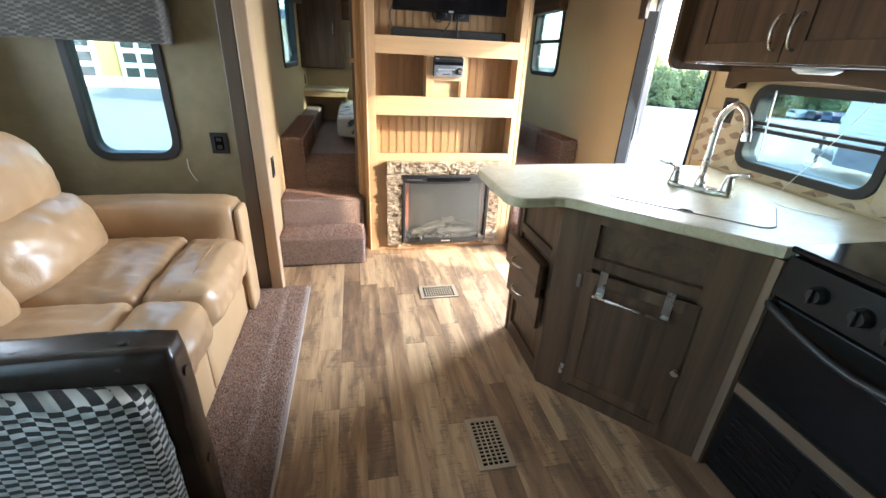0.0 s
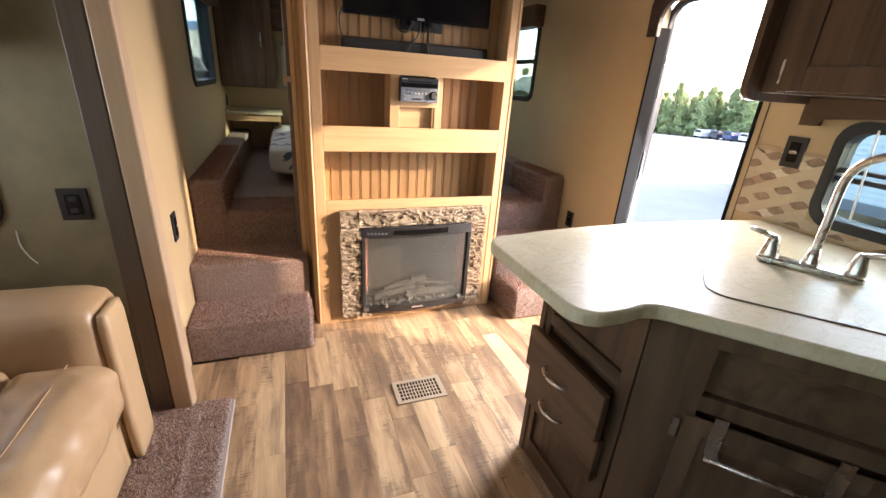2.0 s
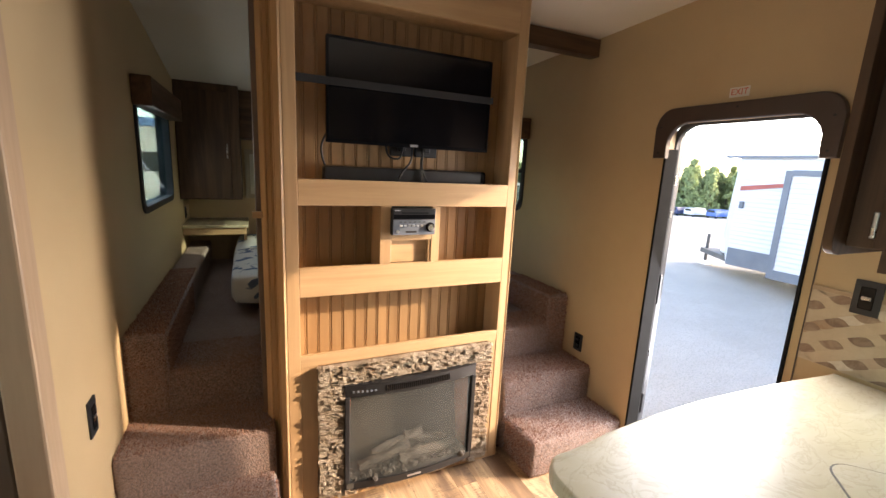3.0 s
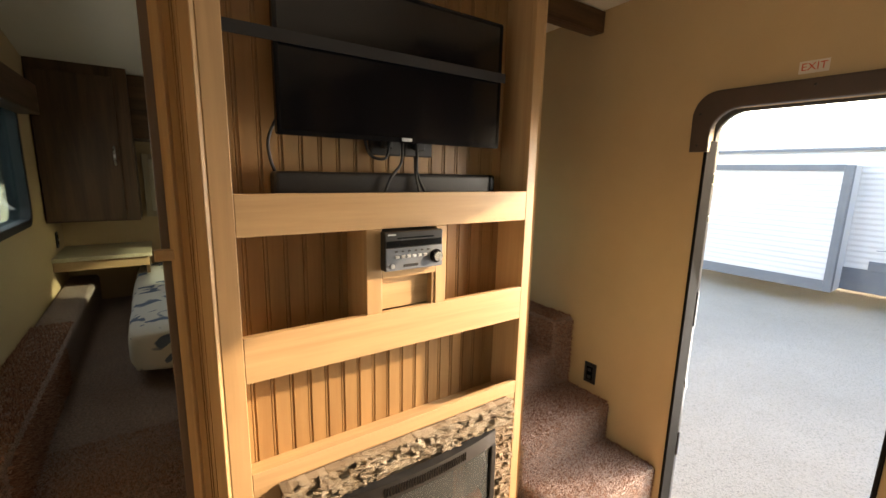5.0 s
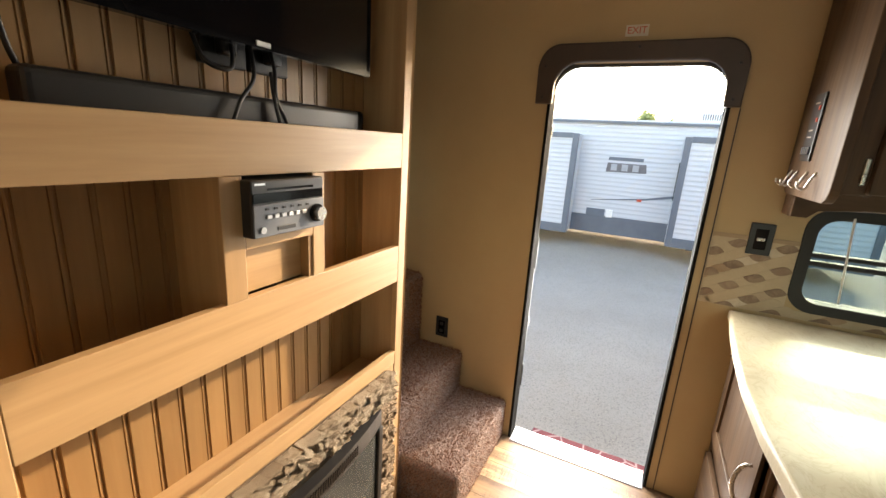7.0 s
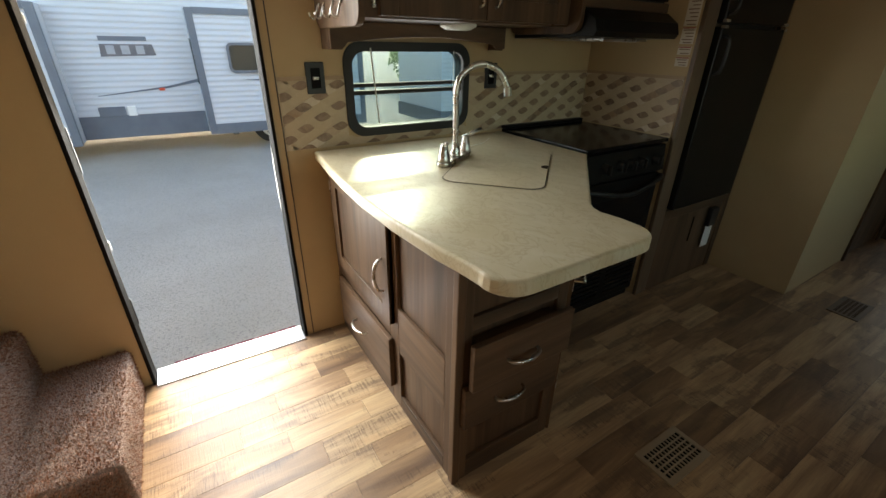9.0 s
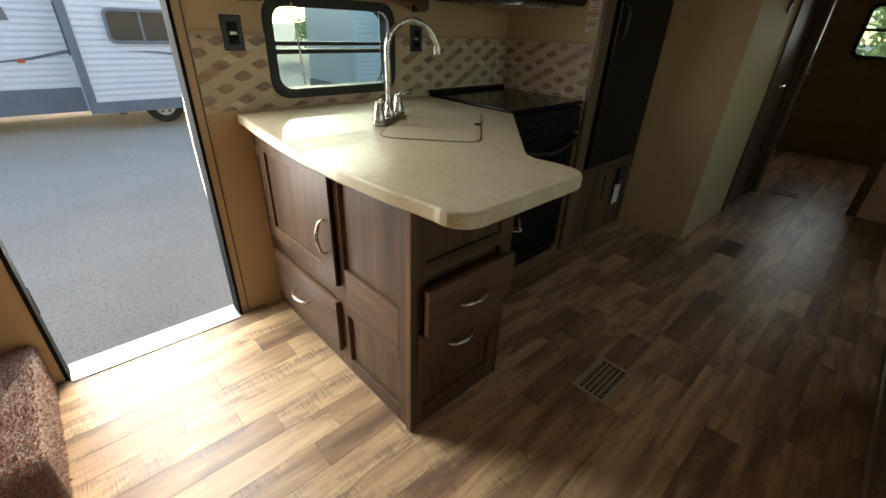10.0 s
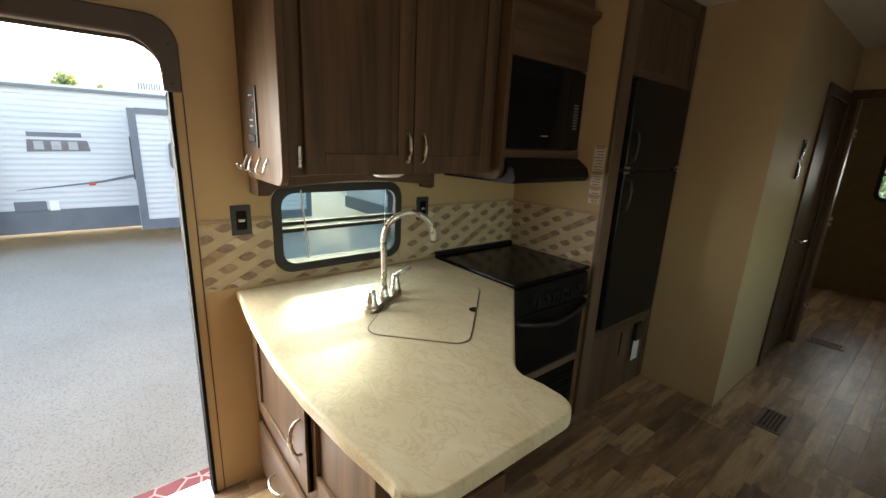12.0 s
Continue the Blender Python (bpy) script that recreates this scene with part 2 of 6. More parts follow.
def make_leather():
    m = material("tan_leather", 0.32, 0.0, Coat_Weight=0.25, Coat_Roughness=0.3)
    n = Nodes(m)
    at = n.place((1, 1, 1))
    big, pores = n.noise(at, 3.5, 4), n.add("TexVoronoi", Vector=at, Scale=260.0).outputs["Distance"]
    crease = n.noise(at, 14.0, 3, 0.6, 1.5)
    c = n.ramp(big, (0.3, (0.36, 0.218, 0.108)), (0.7, (0.46, 0.295, 0.158)))
    n.out(c, n.spread(crease, 0.26, 0.48), n.math("ADD", n.math("MULTIPLY", crease, 1.6), n.math("MULTIPLY", pores, 0.18)), 0.28, 0.003)
    return m


def make_carpet(name, a, b):
    m = material(name, 0.95, 0.0, Sheen_Weight=0.35, Specular_IOR_Level=0.15)
    n = Nodes(m)
    at = n.place((1, 1, 1), False)
    big, tuft = n.noise(at, 7.0, 5, 0.65), n.noise(at, 110.0, 4, 0.75)
    c = n.mix(n.ramp(tuft, (0.40, (0, 0, 0)), (0.58, (1, 1, 1))), tuple(v * 0.42 for v in a), n.ramp(big, (0.3, a), (0.7, b)))
    n.out(c, None, n.math("ADD", tuft, n.math("MULTIPLY", big, 0.5)), 1.0, 0.03)
    return m


def make_plank():
    """Printed vinyl stave: its own tone, streaked grain, dark smears and ragged saw marks."""
    m = material("vinyl_plank", 0.4, 0.0, Specular_IOR_Level=0.38)
    n = Nodes(m)
    rnd = n.add("ObjectInfo").outputs["Random"]
    grain = n.noise(n.place((30, 1.3, 30)), 1.0, 6, 0.70, 0.5)
    fine = n.noise(n.place((170, 6, 170)), 1.0, 3, 0.65)
    blot = n.noise(n.place((9, 2.2, 9)), 1.0, 6, 0.62, 0.4)
    ragged = n.noise(n.place((11, 190, 11)), 1.0, 3, 0.7)
    patch = n.noise(n.place((12, 1.5, 12)), 1.0, 5, 0.6, 0.7)
    tone = n.math("ADD", n.math("MULTIPLY", rnd, 0.5), n.math("MULTIPLY", n.math("SUBTRACT", patch, 0.29), 1.35))
    base = n.ramp(tone, (0.0, (0.095, 0.054, 0.032)), (0.24, (0.18, 0.108, 0.061)), (0.44, (0.325, 0.203, 0.11)), (0.62, (0.505, 0.335, 0.185)), (0.85, (0.565, 0.398, 0.226)), (1.0, (0.31, 0.214, 0.132)))
    c = n.mix(n.math("MULTIPLY", n.ramp(grain, (0.40, (0, 0, 0)), (0.66, (1, 1, 1))), 0.5), base, (0.24, 0.15, 0.092))
    edge = n.math("ADD", blot, n.math("MULTIPLY", n.math("SUBTRACT", ragged, 0.5), 0.16))
    c = n.mix(n.math("MULTIPLY", n.ramp(edge, (0.51, (0, 0, 0)), (0.60, (1, 1, 1))), 0.62), c, (0.115, 0.072, 0.05))
    ticks = n.math("MULTIPLY", n.ramp(ragged, (0.56, (0, 0, 0)), (0.62, (1, 1, 1))), n.ramp(blot, (0.47, (0, 0, 0)), (0.56, (1, 1, 1))))
    c = n.mix(n.math("MULTIPLY", ticks, 0.5), c, (0.085, 0.052, 0.036))
    c = n.mix(n.math("MULTIPLY", n.ramp(fine, (0.50, (0, 0, 0)), (0.68, (1, 1, 1))), 0.3), c, (0.17, 0.108, 0.07))
    n.out(c, n.spread(grain, 0.27, 0.42), n.math("ADD", fine, n.math("MULTIPLY", ragged, 1.1)), 0.35, 0.0014)
    return m


def make_laminate():
    m = material("stone_laminate", 0.32, Specular_IOR_Level=0.25)
    n = Nodes(m)
    at = n.place((1, 1.6, 1), False)
    big, vein = n.noise(at, 2.4, 5, 0.6, 1.2), n.noise(at, 7.0, 4, 0.6, 2.0)
    c = n.ramp(big, (0.3, (0.46, 0.39, 0.25)), (0.5, (0.51, 0.44, 0.30)), (0.72, (0.555, 0.49, 0.36)))
    c = n.mix(n.math("MULTIPLY", n.ramp(vein, (0.46, (0, 0, 0)), (0.5, (1, 1, 1)), (0.54, (0, 0, 0))), 0.45), c, (0.37, 0.29, 0.175))
    cloud = n.noise(at, 5.0, 5, 0.65, 1.6)
    c = n.mix(n.math("MULTIPLY", n.ramp(cloud, (0.52, (0, 0, 0)), (0.66, (1, 1, 1))), 0.4), c, (0.60, 0.545, 0.43))
    n.out(c, n.spread(vein, 0.28, 0.40), n.noise(at, 500.0, 2), 0.05, 0.0004)
    return m


def make_glass(name="clear_glass", tint=(0.62, 0.73, 0.73)):
    """Tinted flat pane: light goes straight through, with a faint mirror gloss."""
    m = material(name, 0.02)
    n = Nodes(m)
    see, gloss = n.add("BsdfTransparent", Color=(*tint, 1)), n.add("BsdfGlossy", Roughness=0.02)
    both = n.add("MixShader", i0=n.math("MULTIPLY", n.add("Fresnel", IOR=1.45).outputs[0], 0.7), i1=see.outputs[0], i2=gloss.outputs[0])
    n.t.links.new(both.outputs[0], n.t.nodes["Material Output"].inputs["Surface"])
    return m


def make_stone():
    m = material("ledge_stone", 0.8)
    n = Nodes(m)
    at = n.place((1, 1, 1))
    rnd = n.add("ObjectInfo").outputs["Random"]
    c = n.ramp(rnd, (0.0, (0.36, 0.27, 0.175)), (0.3, (0.46, 0.36, 0.25)), (0.6, (0.54, 0.44, 0.32)), (0.85, (0.40, 0.30, 0.20)), (1.0, (0.27, 0.19, 0.12)))
    f, g = n.noise(at, 160.0, 5, 0.75), n.noise(at, 40.0, 3, 0.6)
    c = n.mix(n.math("MULTIPLY", n.ramp(f, (0.50, (0, 0, 0)), (0.68, (1, 1, 1))), 0.55), c, (0.17, 0.115, 0.07))
    n.out(c, None, n.math("ADD", f, g), 1.0, 0.009)
    return m


def make_fabric(name, low, high):
    """A woven check of light and dark dashes."""
    m = material(name, 0.85, 0.0, Sheen_Weight=0.2)
    n = Nodes(m)
    at = n.place((1, 1, 1), False)
    wob = n.noise(at, 9.0, 2)
    p = n.add("VectorMath", i0=at, i1=(0, 0, 0))
    sep = n.add("SeparateXYZ", i0=p.outputs[0])
    u = n.math("ADD", sep.outputs[0], sep.outputs[1])
    z = n.math("ADD", sep.outputs[2], n.math("MULTIPLY", wob, 0.035))
    chk = n.add("TexChecker", Scale=1.0, Vector=n.add("CombineXYZ", i0=n.math("MULTIPLY", u, 38.0), i1=n.math("MULTIPLY", z, 100.0), i2=0.5).outputs[0]).outputs["Fac"]
    tone = n.ramp(n.noise(n.add("CombineXYZ", i0=n.math("MULTIPLY", u, 14.0), i1=n.math("MULTIPLY", z, 30.0), i2=0.0).outputs[0], 1.0, 2), (0.4, low), (0.6, high))
    c = n.mix(chk, (0.035, 0.032, 0.028), tone)
    n.out(c, None, n.math("ADD", chk, n.noise(at, 700.0, 2)), 0.5, 0.002)
    return m


LEATHER = make_leather()
CARPET = make_carpet("mauve_brown_carpet", (0.37, 0.235, 0.18), (0.50, 0.335, 0.265))
PLANK = make_plank()
LAMINATE = make_laminate()
GLASS = make_glass()
STONE = make_stone()
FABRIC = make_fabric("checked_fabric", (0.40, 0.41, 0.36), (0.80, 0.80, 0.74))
# Same check with its light dashes darkened; the cornice's shade is in the colour.
VALANCE_FABRIC = make_fabric("shaded_checked_fabric", (0.05, 0.045, 0.035), (0.12, 0.11, 0.09))


def make_asphalt():
    m = material("asphalt", 0.9)
    n = Nodes(m)
    at = n.place((1, 1, 1), False)
    big, grit, fine = n.noise(at, 0.7, 5, 0.6), n.noise(at, 55.0, 3, 0.7), n.noise(at, 150.0, 2, 0.7)
    c = n.ramp(big, (0.3, (0.265, 0.246, 0.212)), (0.7, (0.33, 0.306, 0.265)))
    c = n.mix(n.math("MULTIPLY", n.ramp(grit, (0.50, (0, 0, 0)), (0.66, (1, 1, 1))), 0.55), c, (0.09, 0.085, 0.078))
    c = n.mix(n.math("MULTIPLY", n.ramp(fine, (0.60, (0, 0, 0)), (0.70, (1, 1, 1))), 0.6), c, (0.42, 0.39, 0.33))
    n.out(c, None, n.math("ADD", grit, fine), 0.7, 0.008)
    return m


ASPHALT = make_asphalt()
SIDING = mottled("white_siding", (0.48, 0.49, 0.51), (0.53, 0.54, 0.56), 1.0, 0.4, 0.05, 60)
GREY_TRIM = mottled("slate_grey_trim", (0.10, 0.115, 0.14), (0.13, 0.145, 0.17), 3.0, 0.5, 0.1, 80)

# ---- structure ----
XL, XR, YB, YF, GROUND = -0.28, 2.095, -4.2, 5.8, -0.75
CEIL_LINE = [(YB, 2.30), (2.6, 2.36), (3.44, 2.325), (4.2, 2.30), (5.37, 2.11), (YF + 0.06, 2.03)]


def ceiling_mesh():
    bm = bmesh.new()
    rows = []
    for x in (XL - 0.06, XR + 0.06):
        rows.append(([bm.verts.new((x, y, z)) for y, z in CEIL_LINE], [bm.verts.new((x, y, z + 0.08)) for y, z in CEIL_LINE]))
    (a, b), (c, d) = rows
    for k in range(len(CEIL_LINE) - 1):
        for p, q in ((a, c), (b, d), (a, b), (c, d)):
            bm.faces.new((p[k], p[k + 1], q[k + 1], q[k]))
    for k in (0, -1):
        bm.faces.new((a[k], b[k], d[k], c[k]))
    bmesh.ops.recalc_face_normals(bm, faces=bm.faces)
    return bm


setting("ceiling", ceiling_mesh(), CEIL, "smooth cream vinyl ceiling sloping down over the bedroom", "ceiling")
DOOR = (2.222, 2.872, 0.0, 1.82)
KITCHEN_WINDOW = (1.312, 1.895, 0.978, 1.312)
BED_R, BED_L = (4.05, 4.64, 1.28, 1.83), (4.05, 4.97, 1.26, 1.83)
setting("wall_east", wall("x", XR, XR + 0.055, YB, YF, -0.1, 2.5, [DOOR, KITCHEN_WINDOW, BED_R]), WALL, "tan vinyl-covered side wall with the entrance door opening", "wall")
SLIDE = (-1.2, 2.6, -0.1, 2.06)
setting("trim_door_seam", cube(XR - 0.0035, XR - 0.0005, 2.186, 2.190, 0.0, 1.655), TRIM_BROWN, "thin dark seam in the wall beside the doorway", "trim")
setting("wall_west", wall("x", XL - 0.055, XL, YB, YF, -0.1, 2.5, [SLIDE, BED_L]), WALL, "tan vinyl-covered side wall, open to the slide-out", "wall")
setting("wall_north", wall("y", YF, YF + 0.055, XL - 0.055, XR + 0.055, -0.1, 2.5, []), WALL, "tan bedroom end wall", "wall")
REAR = (0.36, 0.93, 1.12, 1.62)
# Slide-out's olive vinyl darkens this wall; the rear room's shade is in the colour.
setting("wall_south", wall("y", YB - 0.055, YB, XL - 0.055, XR + 0.055, -0.1, 2.5, [REAR]), WALL_SLIDE, "end wall of the rear room with a window, darkened in colour for its shade", "wall")
# slide-out box
SLIDE_WINDOW = (-1.055, -0.667, 0.837, 1.50)
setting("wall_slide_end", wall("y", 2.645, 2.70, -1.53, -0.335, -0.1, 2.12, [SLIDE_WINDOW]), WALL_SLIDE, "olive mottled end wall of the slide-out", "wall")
# Both openings are assumed, out of view, and cut to let light in.
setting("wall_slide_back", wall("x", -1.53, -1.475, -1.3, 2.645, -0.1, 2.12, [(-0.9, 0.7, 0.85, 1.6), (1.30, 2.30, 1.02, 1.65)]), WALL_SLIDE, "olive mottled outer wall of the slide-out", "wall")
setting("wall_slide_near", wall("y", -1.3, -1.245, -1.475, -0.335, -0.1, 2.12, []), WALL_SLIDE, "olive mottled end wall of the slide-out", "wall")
setting("ceiling_slide", cube(-1.53, -0.335, -1.3, 2.70, 2.06, 2.12), CEIL, "cream ceiling of the slide-out", "ceiling")
setting("floor_slide", cube(-1.475, -0.07, -1.22, 2.615, -0.02, 0.022, 0.012, 3), CARPET, "mauve-brown carpeted slide-out floor with a worn edge strip", "carpet")
WORN = make_carpet("worn_carpet", (0.46, 0.31, 0.25), (0.60, 0.43, 0.35))
setting("trim_worn_strip", cube(-0.205, -0.175, -1.20, 2.55, 0.021, 0.0245, 0.001), WORN, "paler worn streak pressed into the slide-out carpet", "carpet")
setting("trim_slide_edge", cube(-0.078, -0.058, -1.22, 2.60, 0.0, 0.014, 0.004), mottled("mauve_plastic", (0.30, 0.24, 0.21), (0.36, 0.29, 0.25), 5), "mauve plastic edge strip along the slide-out carpet", "trim")
setting("trim_slide_post", cube(-0.285, -0.218, 2.585, 2.665, 0.0, 2.12, 0.006), wood("light_fascia", (0.55, 0.38, 0.24), (0.45, 0.30, 0.18), "z", 0.4), "light wooden fascia post of the slide-out", "trim")
setting("trim_slide_seal", cube(-0.36, -0.286, 2.592, 2.645, 0.0, 2.06, 0.006), wood("brown_fascia", (0.14, 0.095, 0.06), (0.09, 0.06, 0.04), "z", 0.45), "dark brown seal board at the slide-out's end", "trim")
setting("trim_slide_header", cube(-0.30, -0.218, -1.25, 2.585, 2.0, 2.10, 0.006), DARK_Y, "dark brown header board over the slide-out opening", "trim")

# rear passage
setting("wall_pantry", cube(1.02, 1.478, -0.40, -0.34, 0.0, 2.34), WALL, "tan wall panel beside the refrigerator", "wall")
BATH = (-1.93, -1.22, 0.0, 1.96)
setting("wall_passage", wall("x", 1.02, 1.07, -2.05, -0.40, 0.0, 2.34, [BATH]), WALL, "pale tan wall of the rear passage", "wall")
setting("wall_rear_room", wall("y", -2.05, -1.99, XL, 1.02, 0.0, 2.34, [(0.31, 0.98, 0.0, 1.97)]), WALL, "tan cross wall with the rear room's doorway", "wall")
setting("wall_bathroom", cube(1.07, XR, -2.05, -1.99, 0.0, 2.34), WALL, "tan bathroom wall", "wall")
setting("subfloor", cube(XL - 0.055, XR + 0.055, YB - 0.055, YF, -0.10, -0.004), DARK_Y, "plywood floor under the planks", "floor")


# raised bedroom floor, stairs and ledges, all carpeted
def stair(name, x0, x1, y0, y1, z0, z1, label):
    bm = cube(x0, x1, y0, y1, z0, z1, 0.022, 4)
    for v in bm.verts:
        v.co += 0.004 * Vector(noise.noise_vector(v.co * 9.0))
    return setting(name, bm, CARPET, label, "stair")


stair("stair_west_1", XL, 0.295, 2.915, 3.20, 0.0, 0.21, "carpeted bottom step in mauve-brown, rounded nosing")
stair("stair_west_2", XL, 0.30, 3.175, 3.48, 0.0, 0.41, "carpeted second step in mauve-brown")
stair("stair_east_1", 1.49, XR, 2.905, 3.20, 0.0, 0.21, "carpeted bottom step in mauve-brown beside the entrance")
stair("stair_east_2", 1.47, XR, 3.17, 3.46, 0.0, 0.41, "carpeted second step in mauve-brown")
stair("stair_east_3", 1.47, 1.96, 3.435, 3.80, 0.0, 0.60, "carpeted third step in mauve-brown")
stair("stair_west_3", -0.13, 0.30, 3.46, 3.80, 0.0, 0.60, "carpeted third step in mauve-brown")
stair("ledge_west", XL, -0.12, 3.455, YF, 0.0, 0.79, "carpeted ledge along the wall")
stair("ledge_east", 1.95, XR, 3.43, YF, 0.0, 0.79, "carpeted ledge along the wall")
setting("floor_bedroom", cube(-0.12, 1.95, 3.70, YF, 0.45, 0.60), CARPET, "mauve-brown bedroom carpet", "carpet")


def window(name, axis, a0, a1, hole, r, label, bar=None, frame=0.035):
    """A rounded black-framed window in a wall: frame, panes, and a slider bar."""
    u0, u1, z0, z1 = hole
    mid = (a0 + a1) / 2
    base = (mid, (u0 + u1) / 2, z0) if axis == "x" else ((u0 + u1) / 2, mid, z0)
    w = thing(name, base, label, "window", "", "structure")
    lo, hi = min(a0, a1) - 0.012, max(a0, a1) + 0.012
    out_o, out_i = rounded(u0 - 0.022, u1 + 0.022, z0 - 0.022, z1 + 0.022, r + 0.022), rounded(u0 + frame - 0.02, u1 - frame + 0.02, z0 + frame - 0.02, z1 - frame + 0.02, r)
    part("window_frame", ring(out_o, out_i, lo, hi, axis), RUBBER, w, "black rounded frame")
    pane = part("pane", prism(rounded(u0 + 0.004, u1 - 0.004, z0 + 0.004, z1 - 0.004, r), mid - 0.002, mid + 0.002, axis=axis), GLASS, w)
    if bar:
        b = bmesh.new()
        for zb, h in bar:
            if axis == "x":
                box(b, mid - 0.018, mid + 0.018, u0 + 0.006, u1 - 0.006, zb - h / 2, zb + h / 2, 0.004)
            else:
                box(b, u0 + 0.006, u1 - 0.006, mid - 0.018, mid + 0.018, zb - h / 2, zb + h / 2, 0.004)
        part("slider_bar", b, RUBBER, w)
    return w


window("window_1", "x", XR, XR + 0.055, KITCHEN_WINDOW, 0.055, "black-framed sliding kitchen window over the counter", [(1.165, 0.016), (1.135, 0.018)])
window("window_2", "x", XR, XR + 0.055, BED_R, 0.06, "black-framed bedroom window", [(1.56, 0.03)])
window("window_3", "x", XL - 0.055, XL, BED_L, 0.06, "black-framed bedroom window")
window("window_4", "y", 2.645, 2.70, SLIDE_WINDOW, 0.07, "tall black-framed window in the slide-out's end wall")
# Windows 5 and 7 are unseen, added for the slide-out's fill light.
window("window_5", "x", -1.53, -1.475, (1.30, 2.30, 1.02, 1.65), 0.07, "unseen black-framed window added behind the sofa to let light in")
window("window_7", "x", -1.53, -1.475, (-0.9, 0.7, 0.85, 1.6), 0.07, "unseen wide window added at the dinette to let light in")
window("window_6", "y", YB - 0.055, YB, REAR, 0.06, "black-framed window of the rear room", [(1.385, 0.03)])

# entrance door: trim, metal frame, sill
dt = thing("door_1", (XR, 2.55, 0.0), "open entrance doorway with a brown arched head trim and metal frame", "door", "", "structure")
arch_o = [(2.925, 1.655), (2.925, 1.80)] + [(2.925 - 0.085 + 0.085 * math.cos(radians(a)), 1.80 + 0.085 * math.sin(radians(a))) for a in range(0, 91, 15)]
arch_o += [(2.19 + 0.085 - 0.085 * math.sin(radians(a)), 1.80 + 0.085 * math.cos(radians(a))) for a in range(0, 91, 15)] + [(2.19, 1.80), (2.19, 1.655)]
arch_i = [(2.245, 1.655), (2.245, 1.715)] + [(2.345 - 0.10 * math.cos(radians(a)), 1.715 + 0.10 * math.sin(radians(a))) for a in range(0, 91, 15)]
arch_i += [(2.755 + 0.10 * math.sin(radians(a)), 1.715 + 0.10 * math.cos(radians(a))) for a in range(0, 91, 15)] + [(2.855, 1.715), (2.855, 1.655)]
part("head_trim", prism(arch_o + arch_i, XR - 0.028, XR - 0.001, 0.007, 3, "x"), TRIM_BROWN, dt, "dark brown moulded head trim")
b = bmesh.new()
for y0, y1 in ((2.218, 2.231), (2.863, 2.876)):
    box(b, XR - 0.008, XR + 0.075, y0, y1, 0.0, 1.70, 0.002)
SEAL = mottled("weather_seal", (0.010, 0.010, 0.010), (0.016, 0.016, 0.016), 8, 0.85, 0.15, 400)
SEAL.node_tree.nodes["Principled BSDF"].inputs["Specular IOR Level"].default_value = 0.05
part("jamb", b, SEAL, dt, "black weather seal on the jambs")
outer = rounded(2.205, 2.89, -0.22, 1.84, 0.11)
inner = rounded(2.229, 2.866, -0.19, 1.81, 0.10)
part("door_frame", ring(outer, inner, XR + 0.056, XR + 0.082, "x"), mottled("grey_door_metal", (0.045, 0.047, 0.05), (0.065, 0.067, 0.07), 5, 0.6, 0.1, 200, 0.001, 0.0), dt, "aluminium door frame")
part("sill", cube(XR - 0.03, XR + 0.09, 2.232, 2.862, -0.012, 0.010, 0.003), ALU, dt, "bright aluminium threshold")
for y in (2.33, 2.55, 2.77):
    part("screw", tube([(XR - 0.015, y, 0.009), (XR - 0.015, y, 0.013)], 0.005, 8), NICKEL, dt)
for y, z in ((2.895, 1.68), (2.895, 1.80), (2.55, 1.862), (2.22, 1.68), (2.22, 1.80)):
    part("screw", tube([(XR - 0.027, y, z), (XR - 0.031, y, z)], 0.005, 8), BLACK, dt)

# the door leaf and its screen door, swung outward on the far jamb
leaf = thing("entrance_door", (XR + 0.10, 2.90, 0.0), "entrance door swung wide open outside, grey metal edge with latches", "door")
LEAF_GREY = mottled("grey_metal", (0.07, 0.073, 0.08), (0.10, 0.103, 0.11), 5, 0.45, 0.1, 200, 0.001, 0.3)
part("leaf", cube(XR + 0.112, XR + 0.157, 2.892, 3.50, 0.02, 1.80, 0.008), LEAF_GREY, leaf)
part("screen_frame", cube(XR + 0.084, XR + 0.110, 2.868, 2.888, 0.01, 1.76, 0.006), LEAF_GREY, leaf, "grey screen-door frame edge")
for z, h in ((1.55, 0.05), (1.38, 0.03), (0.98, 0.16), (0.62, 0.04), (0.32, 0.12)):
    part("latch", cube(XR + 0.086, XR + 0.100, 2.862, 2.870, z - h / 2, z + h / 2, 0.003), BLACK if h > 0.1 else NICKEL, leaf)
grab = thing("grab_handle", (XR + 0.07, 2.20, 0.6), "chrome grab handle outside the doorway", "handle")
part("bar", tube(smooth_path([(XR + 0.083, 2.20, 0.52), (XR + 0.13, 2.208, 0.56), (XR + 0.145, 2.21, 0.78), (XR + 0.13, 2.208, 0.98), (XR + 0.083, 2.20, 1.02)]), 0.011), NICKEL, grab, smooth=True)

# passage doors
d2 = thing("door_2", (1.02, -1.57, 0.0), "dark brown wooden bathroom door with a chrome lever, closed", "door", "", "structure")
part("leaf", cube(1.028, 1.06, -1.90, -1.25, 0.01, 1.93, 0.003), DARK_Z, d2)
b = bmesh.new()
for y0, y1, z0, z1 in ((-1.96, -1.90, 0, 2.0), (-1.25, -1.205, 0, 2.0), (-1.90, -1.25, 1.93, 2.0)):
    box(b, 1.005, 1.02, y0, y1, z0, z1, 0.003)
part("casing", b, DARK_Z, d2)
part("lever", tube(smooth_path([(1.028, -1.31, 0.96), (0.97, -1.31, 0.96), (0.965, -1.33, 0.958), (0.965, -1.42, 0.955)], 4), 0.009), NICKEL, d2, smooth=True)
